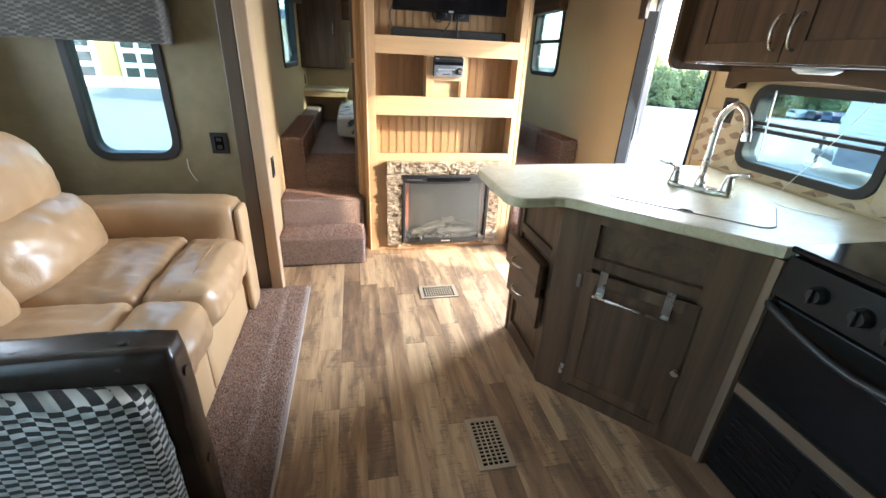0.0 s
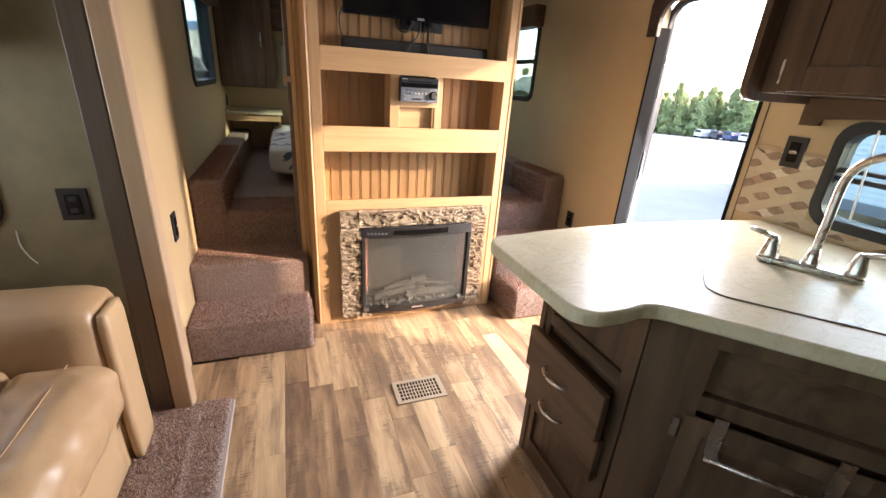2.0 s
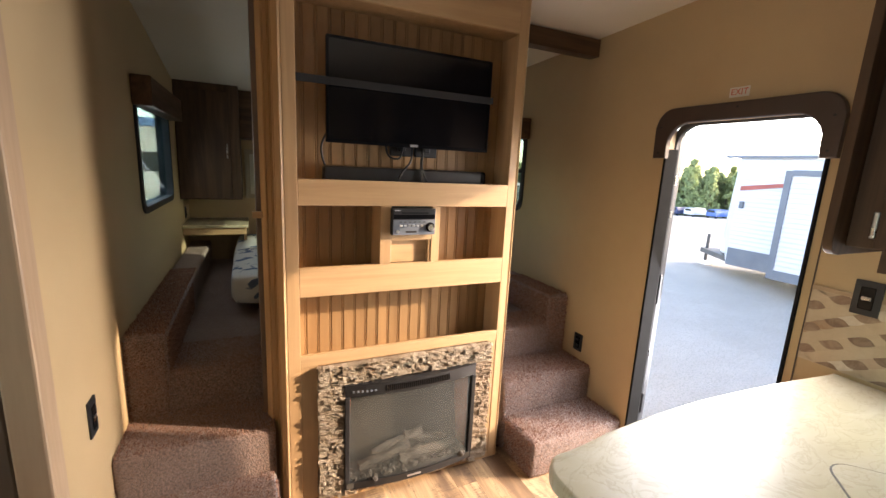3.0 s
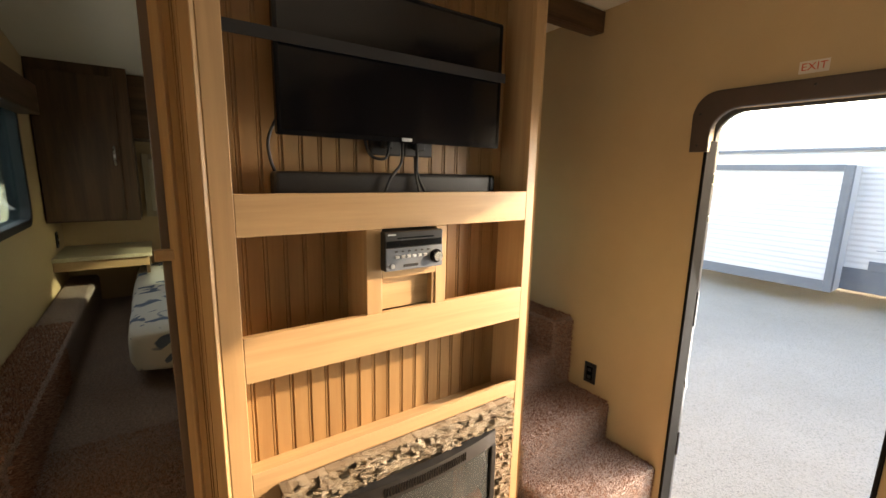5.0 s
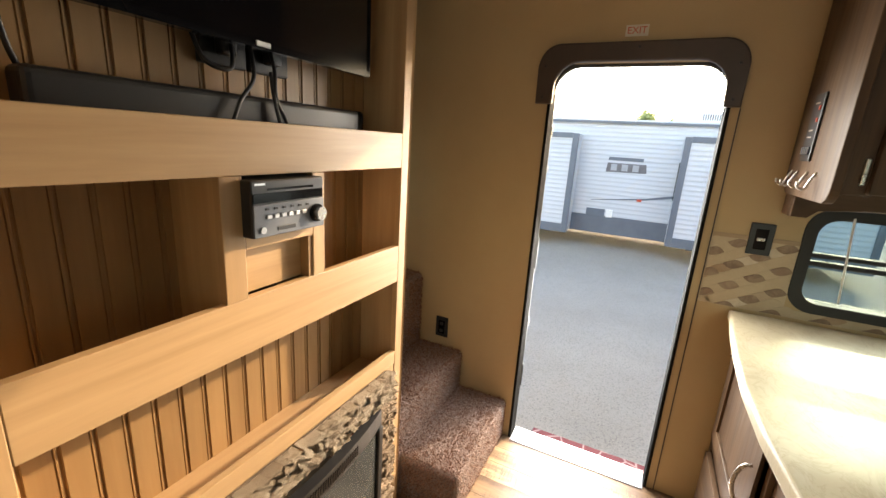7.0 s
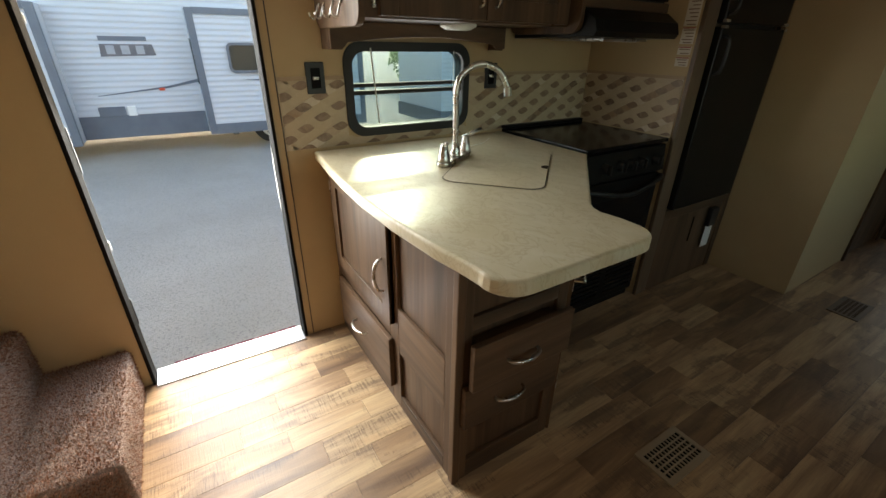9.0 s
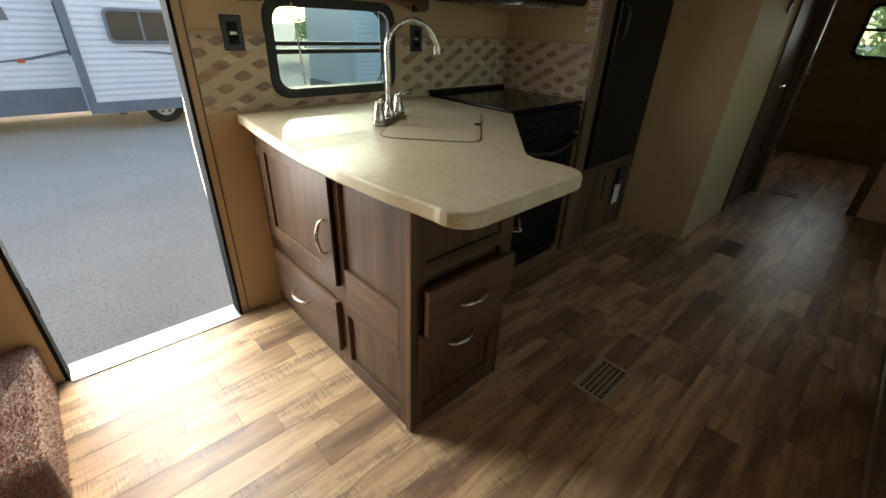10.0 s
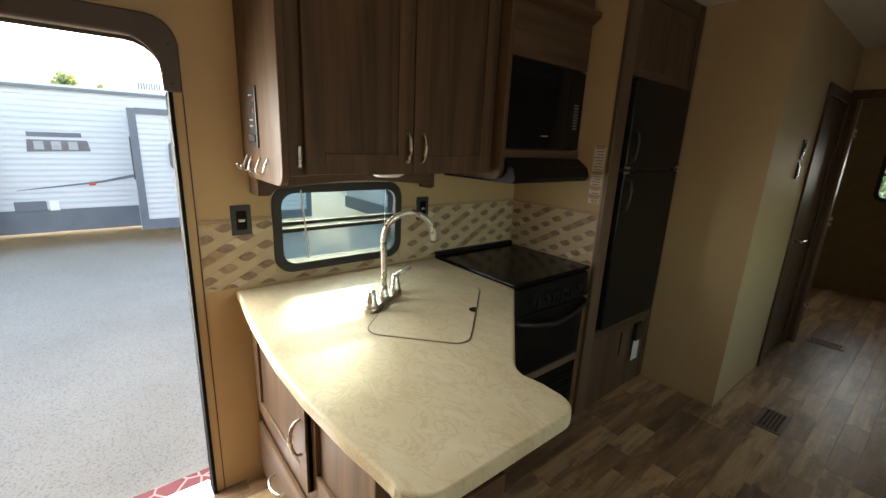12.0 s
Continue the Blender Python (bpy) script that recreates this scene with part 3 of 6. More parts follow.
part("rose", tube([(1.03, -1.31, 0.96), (1.018, -1.31, 0.96)], 0.026, 16), NICKEL, d2)
d3 = thing("door_3", (0.64, -1.99, 0.0), "dark wooden casing round the rear room's open doorway", "door", "", "structure")
b = bmesh.new()
for x0, x1, z0, z1 in ((0.25, 0.315, 0, 2.03), (0.972, 1.018, 0, 2.03), (0.315, 0.972, 1.965, 2.03)):
    box(b, x0, x1, -1.992, -1.972, z0, z1, 0.003)
part("casing", b, DARK_Z, d3)
part("jamb", cube(0.955, 0.972, -2.05, -1.972, 0, 1.965, 0.003), wood("mid_brown_jamb", (0.26, 0.17, 0.10), (0.18, 0.115, 0.07), "z"), d3, "lighter wooden jamb edge")
for z in (0.36, 1.05, 1.72):
    b = cube(0.935, 0.957, -2.012, -1.992, z - 0.035, z - 0.008)
    box(b, 0.935, 0.957, -2.012, -1.992, z + 0.008, z + 0.035)
    part("hinge", b, NICKEL, d3)

# ---- entertainment wall ----
EY = 3.14
ec = thing("entertainment_cabinet", (0.9, EY, 0.0), "tall light maple entertainment cabinet with open niches and a fireplace", "cabinet")
NICHE = EY + 0.16


def rail(x0, x1, z0, z1, mat=None, name="rail", y0=EY, y1=EY + 0.02):
    return part(name, cube(x0, x1, y0, y1, z0, z1, 0.002), mat or MAPLE_X, ec)


rail(0.355, 0.405, 0.0, 2.34, MAPLE_Z, "stile")
rail(1.372, 1.412, 0.0, 2.34, MAPLE_Z, "stile")
rail(0.405, 1.372, 2.17, 2.34)
rail(0.405, 1.372, 1.385, 1.49)
rail(0.405, 1.372, 1.005, 1.13)
rail(0.405, 1.372, 0.695, 0.745)
rail(0.405, 1.372, 0.0, 0.038, None, "base_rail")
rail(0.405, 0.475, 0.038, 0.695, MAPLE_Z, "panel", EY + 0.003)
rail(1.32, 1.372, 0.038, 0.695, MAPLE_Z, "panel", EY + 0.003)
# centre column with a shallow recess under the stereo
rail(0.74, 0.79, 1.13, 1.385, MAPLE_Z, "stile")
rail(0.98, 1.02, 1.13, 1.385, MAPLE_Z, "stile")
rail(0.79, 0.98, 1.235, 1.262, MAPLE_X)
part("recess_back", cube(0.79, 0.98, EY + 0.032, EY + 0.04, 1.13, 1.236), MAPLE_X, ec)
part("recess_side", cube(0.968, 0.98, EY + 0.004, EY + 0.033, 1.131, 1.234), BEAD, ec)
# shelves and inner sides
for z in (1.45, 1.045, 0.66):
    part("shelf", cube(0.375, 1.40, EY + 0.02, NICHE, z - 0.012, z + 0.006), MAPLE_X, ec)
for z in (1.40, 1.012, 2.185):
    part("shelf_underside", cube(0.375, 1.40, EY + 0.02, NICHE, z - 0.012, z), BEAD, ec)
for x, z0, z1 in ((0.375, 0.655, 2.2), (1.385, 0.655, 2.2), (0.745, 1.05, 1.39), (1.005, 1.05, 1.39)):
    part("side_panel", cube(x, x + 0.018, EY + 0.02, NICHE, z0, z1), MAPLE_Z, ec)


def bead(x0, z0, z1):
    """One beaded board: a flat face with a rounded bead between two grooves at its edge."""
    w = 0.0555
    prof = [(0.0, 0.010), (0.0, 0.004), (0.002, 0.004), (0.003, 0.0), (0.0445, 0.0), (0.0455, 0.0035), (0.0468, 0.0035), (0.048, 0.0006), (0.0512, 0.0006), (0.0524, 0.0035), (w - 0.0005, 0.0035), (w - 0.0005, 0.010)]
    return prism([(x0 + a, NICHE + b) for a, b in prof], z0, z1)


def beadboard(x0, x1, z0, z1):
    made, k = None, 0
    x = x0
    while x < x1 - 0.01:
        if made is None:
            made = part("bead_board", bead(x, z0, z1), BEAD, ec)
            first = x
        else:
            o = new("bead_board", made.data)
            o.parent, o.location = ec, (x - first, 0, 0)
        x += 0.0555


beadboard(0.393, 1.385, 1.452, 2.175)
beadboard(0.393, 0.745, 1.046, 1.39)
beadboard(1.023, 1.385, 1.046, 1.39)
beadboard(0.393, 1.385, 0.662, 1.002)
part("back_panel", cube(0.375, 1.40, NICHE + 0.011, NICHE + 0.02, 0.61, 2.3), DARK_Z, ec)


def fluted(a, b, z0, z1, mat):
    """A fluted pilaster board between two plan points."""
    a, b = Vector(a), Vector(b)
    d = (b - a)
    L = d.length
    d.normalize()
    n = Vector((d.y, -d.x))
    if n.x * (a.x - 0.9) < 0:
        n = -n
    prof = [(0.0, 0.0), (0.0, 0.012), (0.02 * L / 0.12, 0.014), (0.22 * L, 0.014)]
    for c in (0.40, 0.52, 0.64):
        prof += [((c - 0.035) * L, 0.012), (c * L, 0.004), ((c + 0.035) * L, 0.012)]
    prof += [(0.80 * L, 0.014), (0.97 * L, 0.014), (L, 0.008), (L, 0.0)]
    return prism([tuple(a + d * u + n * v) for u, v in prof], z0, z1)




def side_board(a, b, z0, z1, proud, grooves=()):
    """A board on the cabinet's splayed side between two plan points, with narrow grooves at the given shares of its width."""
    a, b = Vector(a), Vector(b)
    d = b - a
    n = Vector((-d.y, d.x)).normalized()
    n = -n if n.x > 0 else n
    prof = [(0.0, 0.0), (0.0, proud - 0.002), (0.04, proud)]
    for g in grooves:
        prof += [(g - 0.028, proud), (g - 0.02, proud - 0.004), (g + 0.02, proud - 0.004), (g + 0.028, proud)]
    prof += [(0.96, proud), (1.0, proud - 0.002), (1.0, 0.0)]
    return prism([tuple(a + d * u + n * v) for u, v in prof], z0, z1)


part("corner_post", side_board((0.357, EY + 0.003), (0.334, EY + 0.053), 0.0, 2.34, 0.014, (0.82,)), MAPLE_Z, ec, "maple corner post")
part("side_beadboard", side_board((0.334, EY + 0.053), (0.303, EY + 0.121), 0.0, 2.34, 0.004, (0.36, 0.50)), BEAD, ec, "beaded maple side panel")
part("end_board", side_board((0.303, EY + 0.121), (0.285, EY + 0.16), 0.41, 2.34, 0.012), MAPLE_Z, ec)
part("pilaster", fluted((1.41, EY + 0.004), (1.455, EY + 0.07), 0.0, 2.34, MAPLE_Z), MAPLE_Z, ec, "fluted maple pilaster")
part("cabinet_side", cube(0.322, 0.337, EY + 0.085, 3.72, 0.0, 2.34), BEAD, ec)
part("cabinet_side", cube(1.44, 1.452, EY + 0.07, 3.72, 0.0, 2.34), BEAD, ec)
part("cabinet_back", cube(0.33, 1.45, 3.71, 3.73, 0.6, 2.34), BEAD, ec)
sd = thing("sliding_door", (0.27, 3.42, 0.41), "dark brown sliding bedroom door pushed back beside the cabinet", "door")
SLIDER = wood("brown_sliding_door", (0.19, 0.125, 0.085), (0.13, 0.084, 0.058), "z", 0.42)
part("leaf", cube(0.256, 0.29, 3.306, 3.68, 0.605, 2.30, 0.003), SLIDER, sd)
part("leaf_foot", cube(0.256, 0.29, 3.306, 3.455, 0.42, 0.605), SLIDER, sd)
part("catch", cube(0.240, 0.285, 3.278, 3.306, 1.318, 1.345, 0.003), MAPLE_X, sd, "small light wooden catch")

# electric fireplace
SMOKED = material("smoked_glass", 0.07, 0.0, (0.46, 0.46, 0.43), Transmission_Weight=0.94, IOR=1.05, Specular_IOR_Level=0.5)
fp = thing("electric_fireplace", (0.9, EY, 0.04), "black electric fireplace with log bed in a ledge-stone surround", "fireplace")
b = bmesh.new()
for x0, x1, z0, z1 in ((0.475, 0.585, 0.042, 0.69), (1.235, 1.325, 0.042, 0.69), (0.585, 1.235, 0.60, 0.69), (0.585, 1.235, 0.042, 0.08)):
    box(b, x0, x1, EY - 0.012, EY + 0.004, z0, z1)
surround = part("stone_surround", b, mottled("mortar", (0.12, 0.085, 0.055), (0.18, 0.13, 0.085), 20, 0.9, 0.6, 200), fp)
FX0, FX1, FZ0, FZ1 = 0.582, 1.238, 0.075, 0.602


def bowed(x0, x1, z0, z1, depth0, depth1, bow, n=14, y=EY - 0.012):
    """A panel that bows out toward the room."""
    front = [(x0 + (x1 - x0) * k / n, y - depth1 - bow * (1 - (2 * k / n - 1) ** 2)) for k in range(n + 1)]
    back = [(p, q + (depth1 - depth0)) for p, q in front[::-1]]
    return prism(front + back, z0, z1)


b = bowed(FX0, FX1, 0.545, FZ1, 0.0, 0.03, 0.035)
part("top_bar", b, BLACK, fp, "bowed black top bar")
part("bottom_bar", bowed(FX0, FX1, FZ0, FZ0 + 0.035, 0.0, 0.03, 0.035), BLACK, fp)
for x in (FX0, FX1 - 0.022):
    part("side_bar", cube(x, x + 0.022, EY - 0.05, EY, FZ0 + 0.035, 0.545, 0.003), BLACK, fp)
fg = part("glass", bowed(FX0 + 0.022, FX1 - 0.022, FZ0 + 0.035, 0.545, 0.0235, 0.028, 0.034), SMOKED, fp, "smoked glass front", True)
fg.visible_shadow = False
b = bmesh.new()
for k in range(34):
    x = 0.76 + 0.0095 * k
    yb = EY - 0.044 - 0.035 * (1 - (2 * (x - FX0) / (FX1 - FX0) - 1) ** 2)
    box(b, x, x + 0.004, yb, yb + 0.01, 0.558, 0.588)
part("grille", b, GLOSS_BLACK, fp)
for k in range(6):
    x = 0.615 + 0.019 * k
    yb = EY - 0.0435 - 0.035 * (1 - (2 * (x - FX0) / (FX1 - FX0) - 1) ** 2)
    part("button", cube(x, x + 0.012, yb, yb + 0.01, 0.562, 0.574, 0.002), GREY_TRIM, fp)
part("badge", cube(0.875, 0.945, EY - 0.079, EY - 0.07, 0.088, 0.097, 0.001), ALU, fp)
DARKBOX = mottled("firebox_dark", (0.055, 0.05, 0.042), (0.075, 0.068, 0.056), 3, 0.35, 0.1, 100)
part("firebox_back", cube(0.59, 1.23, EY + 0.12, EY + 0.13, 0.08, 0.6), DARKBOX, fp)
for x in (0.59, 1.222):
    part("firebox_side", cube(x, x + 0.008, EY, EY + 0.12, 0.08, 0.6), BRICK_RED, fp, "red brick-print side")
part("brick_strip", cube(0.600, 0.652, EY + 0.10, EY + 0.118, 0.12, 0.545), BRICK_RED, fp)
part("firebox_floor", cube(0.59, 1.23, EY - 0.05, EY + 0.12, 0.08, 0.108), DARKBOX, fp)
LOG = mottled("log_resin", (0.035, 0.028, 0.022), (0.11, 0.09, 0.072), 30, 0.8, 0.9, 120, 0.006)
rng = random.Random(4)
for (x0, y0, z0), (x1, y1, z1), r in (((0.66, 3.16, 0.14), (0.92, 3.18, 0.18), 0.026), ((0.86, 3.15, 0.14), (1.17, 3.17, 0.15), 0.028), ((0.74, 3.20, 0.165), (1.00, 3.21, 0.215), 0.022), ((0.90, 3.21, 0.21), (1.13, 3.20, 0.165), 0.020), ((0.86, 3.13, 0.13), (0.98, 3.16, 0.165), 0.018)):
    pts = [Vector((x0, y0, z0)).lerp(Vector((x1, y1, z1)), k / 7) for k in range(8)]
    bm = tube(pts, [r * rng.uniform(0.85, 1.15) for _ in pts], 9)
    for v in bm.verts:
        v.co += 0.008 * Vector(noise.noise_vector(v.co * 40))
    part("log", bm, LOG, fp)
b = bmesh.new()
for k in range(120):
    x, y = rng.uniform(0.62, 1.2), rng.uniform(3.08, 3.22)
    r = rng.uniform(0.008, 0.02)
    out = bmesh.ops.create_icosphere(b, subdivisions=1, radius=r)
    for v in out["verts"]:
        v.co = Vector((x, y, 0.113)) + v.co * rng.uniform(0.7, 1.2)
tagged(part("embers", b, LOG, fp), "", "", "", "stuff")

# television, strap, soundbar, stereo, cables
tv = thing("television", (0.91, 3.24, 1.63), "black flat-screen television on a wall arm, switched off", "television")
part("body", cube(0.60, 1.20, 3.225, 3.262, 1.69, 1.99, 0.012, 3), BLACK, tv)
part("bezel", ring(rounded(0.525, 1.277, 1.638, 2.047, 0.006, 2), rounded(0.536, 1.266, 1.653, 2.037, 0.003, 2), 3.196, 3.224, "y"), GLOSS_BLACK, tv, "thin glossy bezel")
part("screen", cube(0.534, 1.268, 3.201, 3.2225, 1.651, 2.039), SCREEN, tv, "dark glossy screen")
part("badge", cube(0.885, 0.92, 3.193, 3.196, 1.641, 1.651), ALU, tv)
part("arm", cube(0.86, 0.96, 3.262, NICHE, 1.78, 1.92, 0.008), BLACK, tv)
strap = thing("travel_strap", (0.9, 3.21, 1.92), "black webbing travel strap across the television", "strap")
part("webbing", cube(0.394, 1.285, 3.186, 3.190, 1.858, 1.888), BLACK, strap)
sb = thing("soundbar", (0.91, 3.26, 1.456), "long black soundbar lying in the niche", "soundbar")
part("case", cube(0.52, 1.30, 3.235, 3.292, 1.456, 1.545, 0.012, 3), BLACK, sb)
part("end_cap", cube(1.265, 1.302, 3.233, 3.294, 1.455, 1.546, 0.013, 3), GLOSS_BLACK, sb)
cb = thing("television_cables", (0.95, 3.28, 1.5), "black cables hanging under the television", "cables")
for pts in ([(0.545, 3.25, 1.70), (0.515, 3.255, 1.63), (0.52, 3.26, 1.57), (0.545, 3.285, 1.52)], [(0.79, 3.27, 1.67), (0.80, 3.24, 1.60), (0.845, 3.225, 1.59), (0.87, 3.25, 1.64)], [(0.915, 3.25, 1.65), (0.90, 3.225, 1.58), (0.86, 3.22, 1.53), (0.83, 3.215, 1.47)], [(0.965, 3.25, 1.66), (0.955, 3.222, 1.6), (0.957, 3.22, 1.54), (0.99, 3.21, 1.47)], [(0.955, 3.235, 1.60), (0.95, 3.222, 1.55), (0.962, 3.212, 1.47)]):
    part("cable", tube(smooth_path(pts), 0.0045, 8), BLACK, cb, smooth=True)
for x in (0.82, 0.94):
    so = thing("wall_socket", (x, NICHE, 1.60), "black power socket behind the television", "socket")
    part("plate", cube(x, x + 0.11, NICHE - 0.02, NICHE - 0.001, 1.60, 1.68, 0.005), BLACK, so)
    part("plug", cube(x + 0.03, x + 0.065, NICHE - 0.05, NICHE - 0.02, 1.62, 1.655, 0.006), BLACK, so)
st = thing("car_stereo", (0.885, EY, 1.26), "black dashboard radio with silver buttons, set in the cabinet", "radio")
part("case", cube(0.785, 0.986, EY - 0.028, EY + 0.1, 1.262, 1.378, 0.004), BLACK, st)
part("fascia", cube(0.787, 0.984, EY - 0.031, EY - 0.027, 1.263, 1.330, 0.002), GREY_TRIM, st, "slate grey lower fascia")
part("slot", cube(0.825, 0.95, EY - 0.0305, EY - 0.028, 1.357, 1.361), GLOSS_BLACK, st)
part("display", cube(0.79, 0.981, EY - 0.0295, EY - 0.027, 1.333, 1.352), GLOSS_BLACK, st)
for k in range(6):
    part("button", cube(0.818 + k * 0.019, 0.83 + k * 0.019, EY - 0.034, EY - 0.03, 1.300, 1.308, 0.001), ALU, st)
    part("small_button", cube(0.816 + k * 0.022, 0.824 + k * 0.022, EY - 0.033, EY - 0.03, 1.318, 1.322), BLACK, st)
part("knob", tube([(0.958, EY - 0.03, 1.297), (0.958, EY - 0.05, 1.297)], 0.015, 18), NICKEL, st, "silver volume knob", False)
part("knob_rim", tube([(0.958, EY - 0.03, 1.297), (0.958, EY - 0.036, 1.297)], 0.021, 18), GLOSS_BLACK, st)
part("power_button", tube([(0.808, EY - 0.03, 1.278), (0.808, EY - 0.034, 1.278)], 0.007, 12), ALU, st)
part("card_slot", cube(0.845, 0.895, EY - 0.0325, EY - 0.03, 1.272, 1.281, 0.001), BLACK, st)
part("lettering", cube(0.795, 0.82, EY - 0.0285, EY - 0.0275, 1.368, 1.372), ALU, st)

# ---- kitchen ----
COUNTER_Z = 0.914


def arc(c, r, a0, a1, n=7):
    return [(c[0] + r * math.cos(radians(a0 + (a1 - a0) * k / n)), c[1] + r * math.sin(radians(a0 + (a1 - a0) * k / n))) for k in range(n + 1)]


edge = [(XR - 0.002, 2.075), (2.03, 2.078), (1.86, 2.098), (1.66, 2.114), (1.45, 2.125), (1.25, 2.122), (1.05, 2.106), (0.96, 2.092)]
edge += arc((0.89, 2.012), 0.075, 80, 180)
edge += arc((0.89, 1.65), 0.075, 180, 262) + [(0.94, 1.575), (1.0, 1.585), (1.035, 1.575), (1.06, 1.555), (1.485, 1.085), (1.495, 1.072), (XR - 0.002, 1.072)]
ct = thing("countertop", (1.4, 1.7, 0.874), "cream marbled laminate kitchen countertop with a rounded peninsula end", "countertop")
top = part("slab", prism(edge[::-1], COUNTER_Z - 0.04, COUNTER_Z, 0.009, 3), LAMINATE, ct)
u, v = Vector((0.675, -0.738)), Vector((0.738, 0.675))
s0 = Vector((1.215, 1.60))
cover_pts = [tuple(s0 + u * a + v * c) for a, c in rounded(0.0, 0.55, 0.0, 0.345, 0.055, 6)]
groove_pts = [tuple(s0 + u * a + v * c) for a, c in rounded(-0.004, 0.554, -0.004, 0.349, 0.058, 6)]
part("sink_rim", prism(groove_pts, COUNTER_Z + 0.0006, COUNTER_Z + 0.0014), mottled("dark_joint", (0.10, 0.085, 0.06), (0.14, 0.12, 0.09), 6), ct, "dark joint round the sink cover")
sc = thing("sink_cover", (1.5, 1.5, COUNTER_Z), "cream laminate sink cover with finger hole, flush in the counter", "sink cover")
part("board", prism(cover_pts, COUNTER_Z + 0.0016, COUNTER_Z + 0.0032, 0.001, 1), LAMINATE, sc)
fh = s0 + u * 0.285 + v * 0.001
part("finger_hole", prism([tuple(fh + u * (0.024 * math.cos(t)) + v * (0.026 * math.sin(t))) for t in [k * math.pi / 10 for k in range(11)]], COUNTER_Z + 0.0034, COUNTER_Z + 0.0040), GLOSS_BLACK, sc)

# faucet
fc = Vector((1.672, 1.638))
fd, fn = Vector((0.53, -0.848)), Vector((-0.848, -0.53))
sp = Vector((-0.28, -0.96))
fa = thing("faucet", (*fc, COUNTER_Z), "brushed nickel two-handle kitchen faucet with a high arched spout", "faucet")
plate = [tuple(fc + fd * a + fn * c) for a, c in rounded(-0.128, 0.128, -0.028, 0.028, 0.027, 6)]
part("base_plate", prism(plate, COUNTER_Z, COUNTER_Z + 0.02, 0.006, 3), NICKEL, fa)


def P3(q, z):
    return (q[0], q[1], COUNTER_Z + z)


part("spout", tube(smooth_path([P3(fc, 0.018), P3(fc, 0.16), P3(fc, 0.27), P3(fc + sp * 0.03, 0.325), P3(fc + sp * 0.095, 0.352), P3(fc + sp * 0.165, 0.328), P3(fc + sp * 0.20, 0.275), P3(fc + sp * 0.205, 0.262)], 8), 0.0115, 14), NICKEL, fa, smooth=True)
part("spout_collar", tube([P3(fc, 0.015), P3(fc, 0.03), P3(fc, 0.05), P3(fc, 0.07)], [0.024, 0.022, 0.016, 0.0135], 16), NICKEL, fa, smooth=True)
part("nozzle", tube([P3(fc + sp * 0.203, 0.268), P3(fc + sp * 0.207, 0.24)], 0.0145, 14), NICKEL, fa)
for s in (-1, 1):
    q = fc + fd * (0.10 * s)
    part("handle_base", tube([P3(q, 0.015), P3(q, 0.03), P3(q, 0.075), P3(q, 0.085)], [0.027, 0.024, 0.015, 0.011], 16), NICKEL, fa, smooth=True)
    part("lever", tube([P3(q, 0.08), P3(q + fn * 0.025 + fd * (0.03 * s), 0.093), P3(q + fn * 0.04 + fd * (0.065 * s), 0.102)], [0.009, 0.008, 0.006], 10), NICKEL, fa, smooth=True)
wire = thing("plastic_cord", (1.80, 1.50, COUNTER_Z), "thin clear plastic cord trailing over the counter", "cord")
part("cord", tube(smooth_path([(2.06, 1.40, 1.30), (1.98, 1.45, 1.10), (1.90, 1.48, 0.95), (1.86, 1.45, 0.919), (1.87, 1.36, 0.917), (1.95, 1.25, 0.917)]), 0.0012, 6), WHITE, wire)


def handle(parent, a, b, out, r=0.0055):
    """A bow pull between two fixing points, standing off along out."""
    a, b, o = Vector(a), Vector(b), Vector(out)
    ps = [a, a + o * 0.6 + (b - a) * 0.05, a + o + (b - a) * 0.25, a + o * 1.15 + (b - a) * 0.5, a + o + (b - a) * 0.75, a + o * 0.6 + (b - a) * 0.95, b]
    pts = smooth_path(ps, 4)
    n = len(pts)
    return part("handle", tube(pts, [r * (0.75 + 0.45 * math.sin(math.pi * k / (n - 1))) for k in range(n)], 8), NICKEL, parent, "brushed nickel bow handle", True)


def panel_on(name, parent, o, du, w, z0, z1, thick, mat, frame=0.055, sink=0.009, matx=None, at=0.0):
    """A framed cabinet front: raised frame of stiles and rails with a sunk panel. o: plan corner, du: along, thick: how proud."""
    o, du = Vector(o), Vector(du).normalized()
    dn = Vector((du.y, -du.x))

    def slab(a0, a1, h0, h1, t0, t1, bev=0.002):
        return prism([tuple(o + du * a + dn * t) for a, t in ((a0, t0), (a1, t0), (a1, t1), (a0, t1))], h0, h1, bev, 1)

    p = part(name, slab(0, w, z0, z1, at, at + thick - sink, 0.0), mat, parent)
    for a0, a1, h0, h1, nm in ((0, frame, z0, z1, "stile"), (w - frame, w, z0, z1, "stile"), (frame, w - frame, z1 - frame, z1, "rail"), (frame, w - frame, z0, z0 + frame, "rail")):
        part(nm, slab(a0, a1, h0, h1, at + 0.0005, at + thick), mat, p)
    return p


# peninsula cabinet: end face (toward the entrance), drawer face, and the angled sink face
pen = thing("peninsula_cabinet", (1.5, 1.7, 0.0), "dark brown wooden kitchen peninsula with drawers, doors and nickel handles", "cabinet")
C = (1.06, 1.60)
D = (1.505, 1.105)
part("carcass", prism([(XR - 0.004, 2.012), (1.068, 2.012), (1.068, 1.628), (1.533, 1.112), (XR - 0.004, 1.112)], 0.0, 0.874), DARK_Z, pen)
part("corner_post", cube(1.047, 1.075, 2.004, 2.032, 0.0, 0.874, 0.004), DARK_Z, pen)
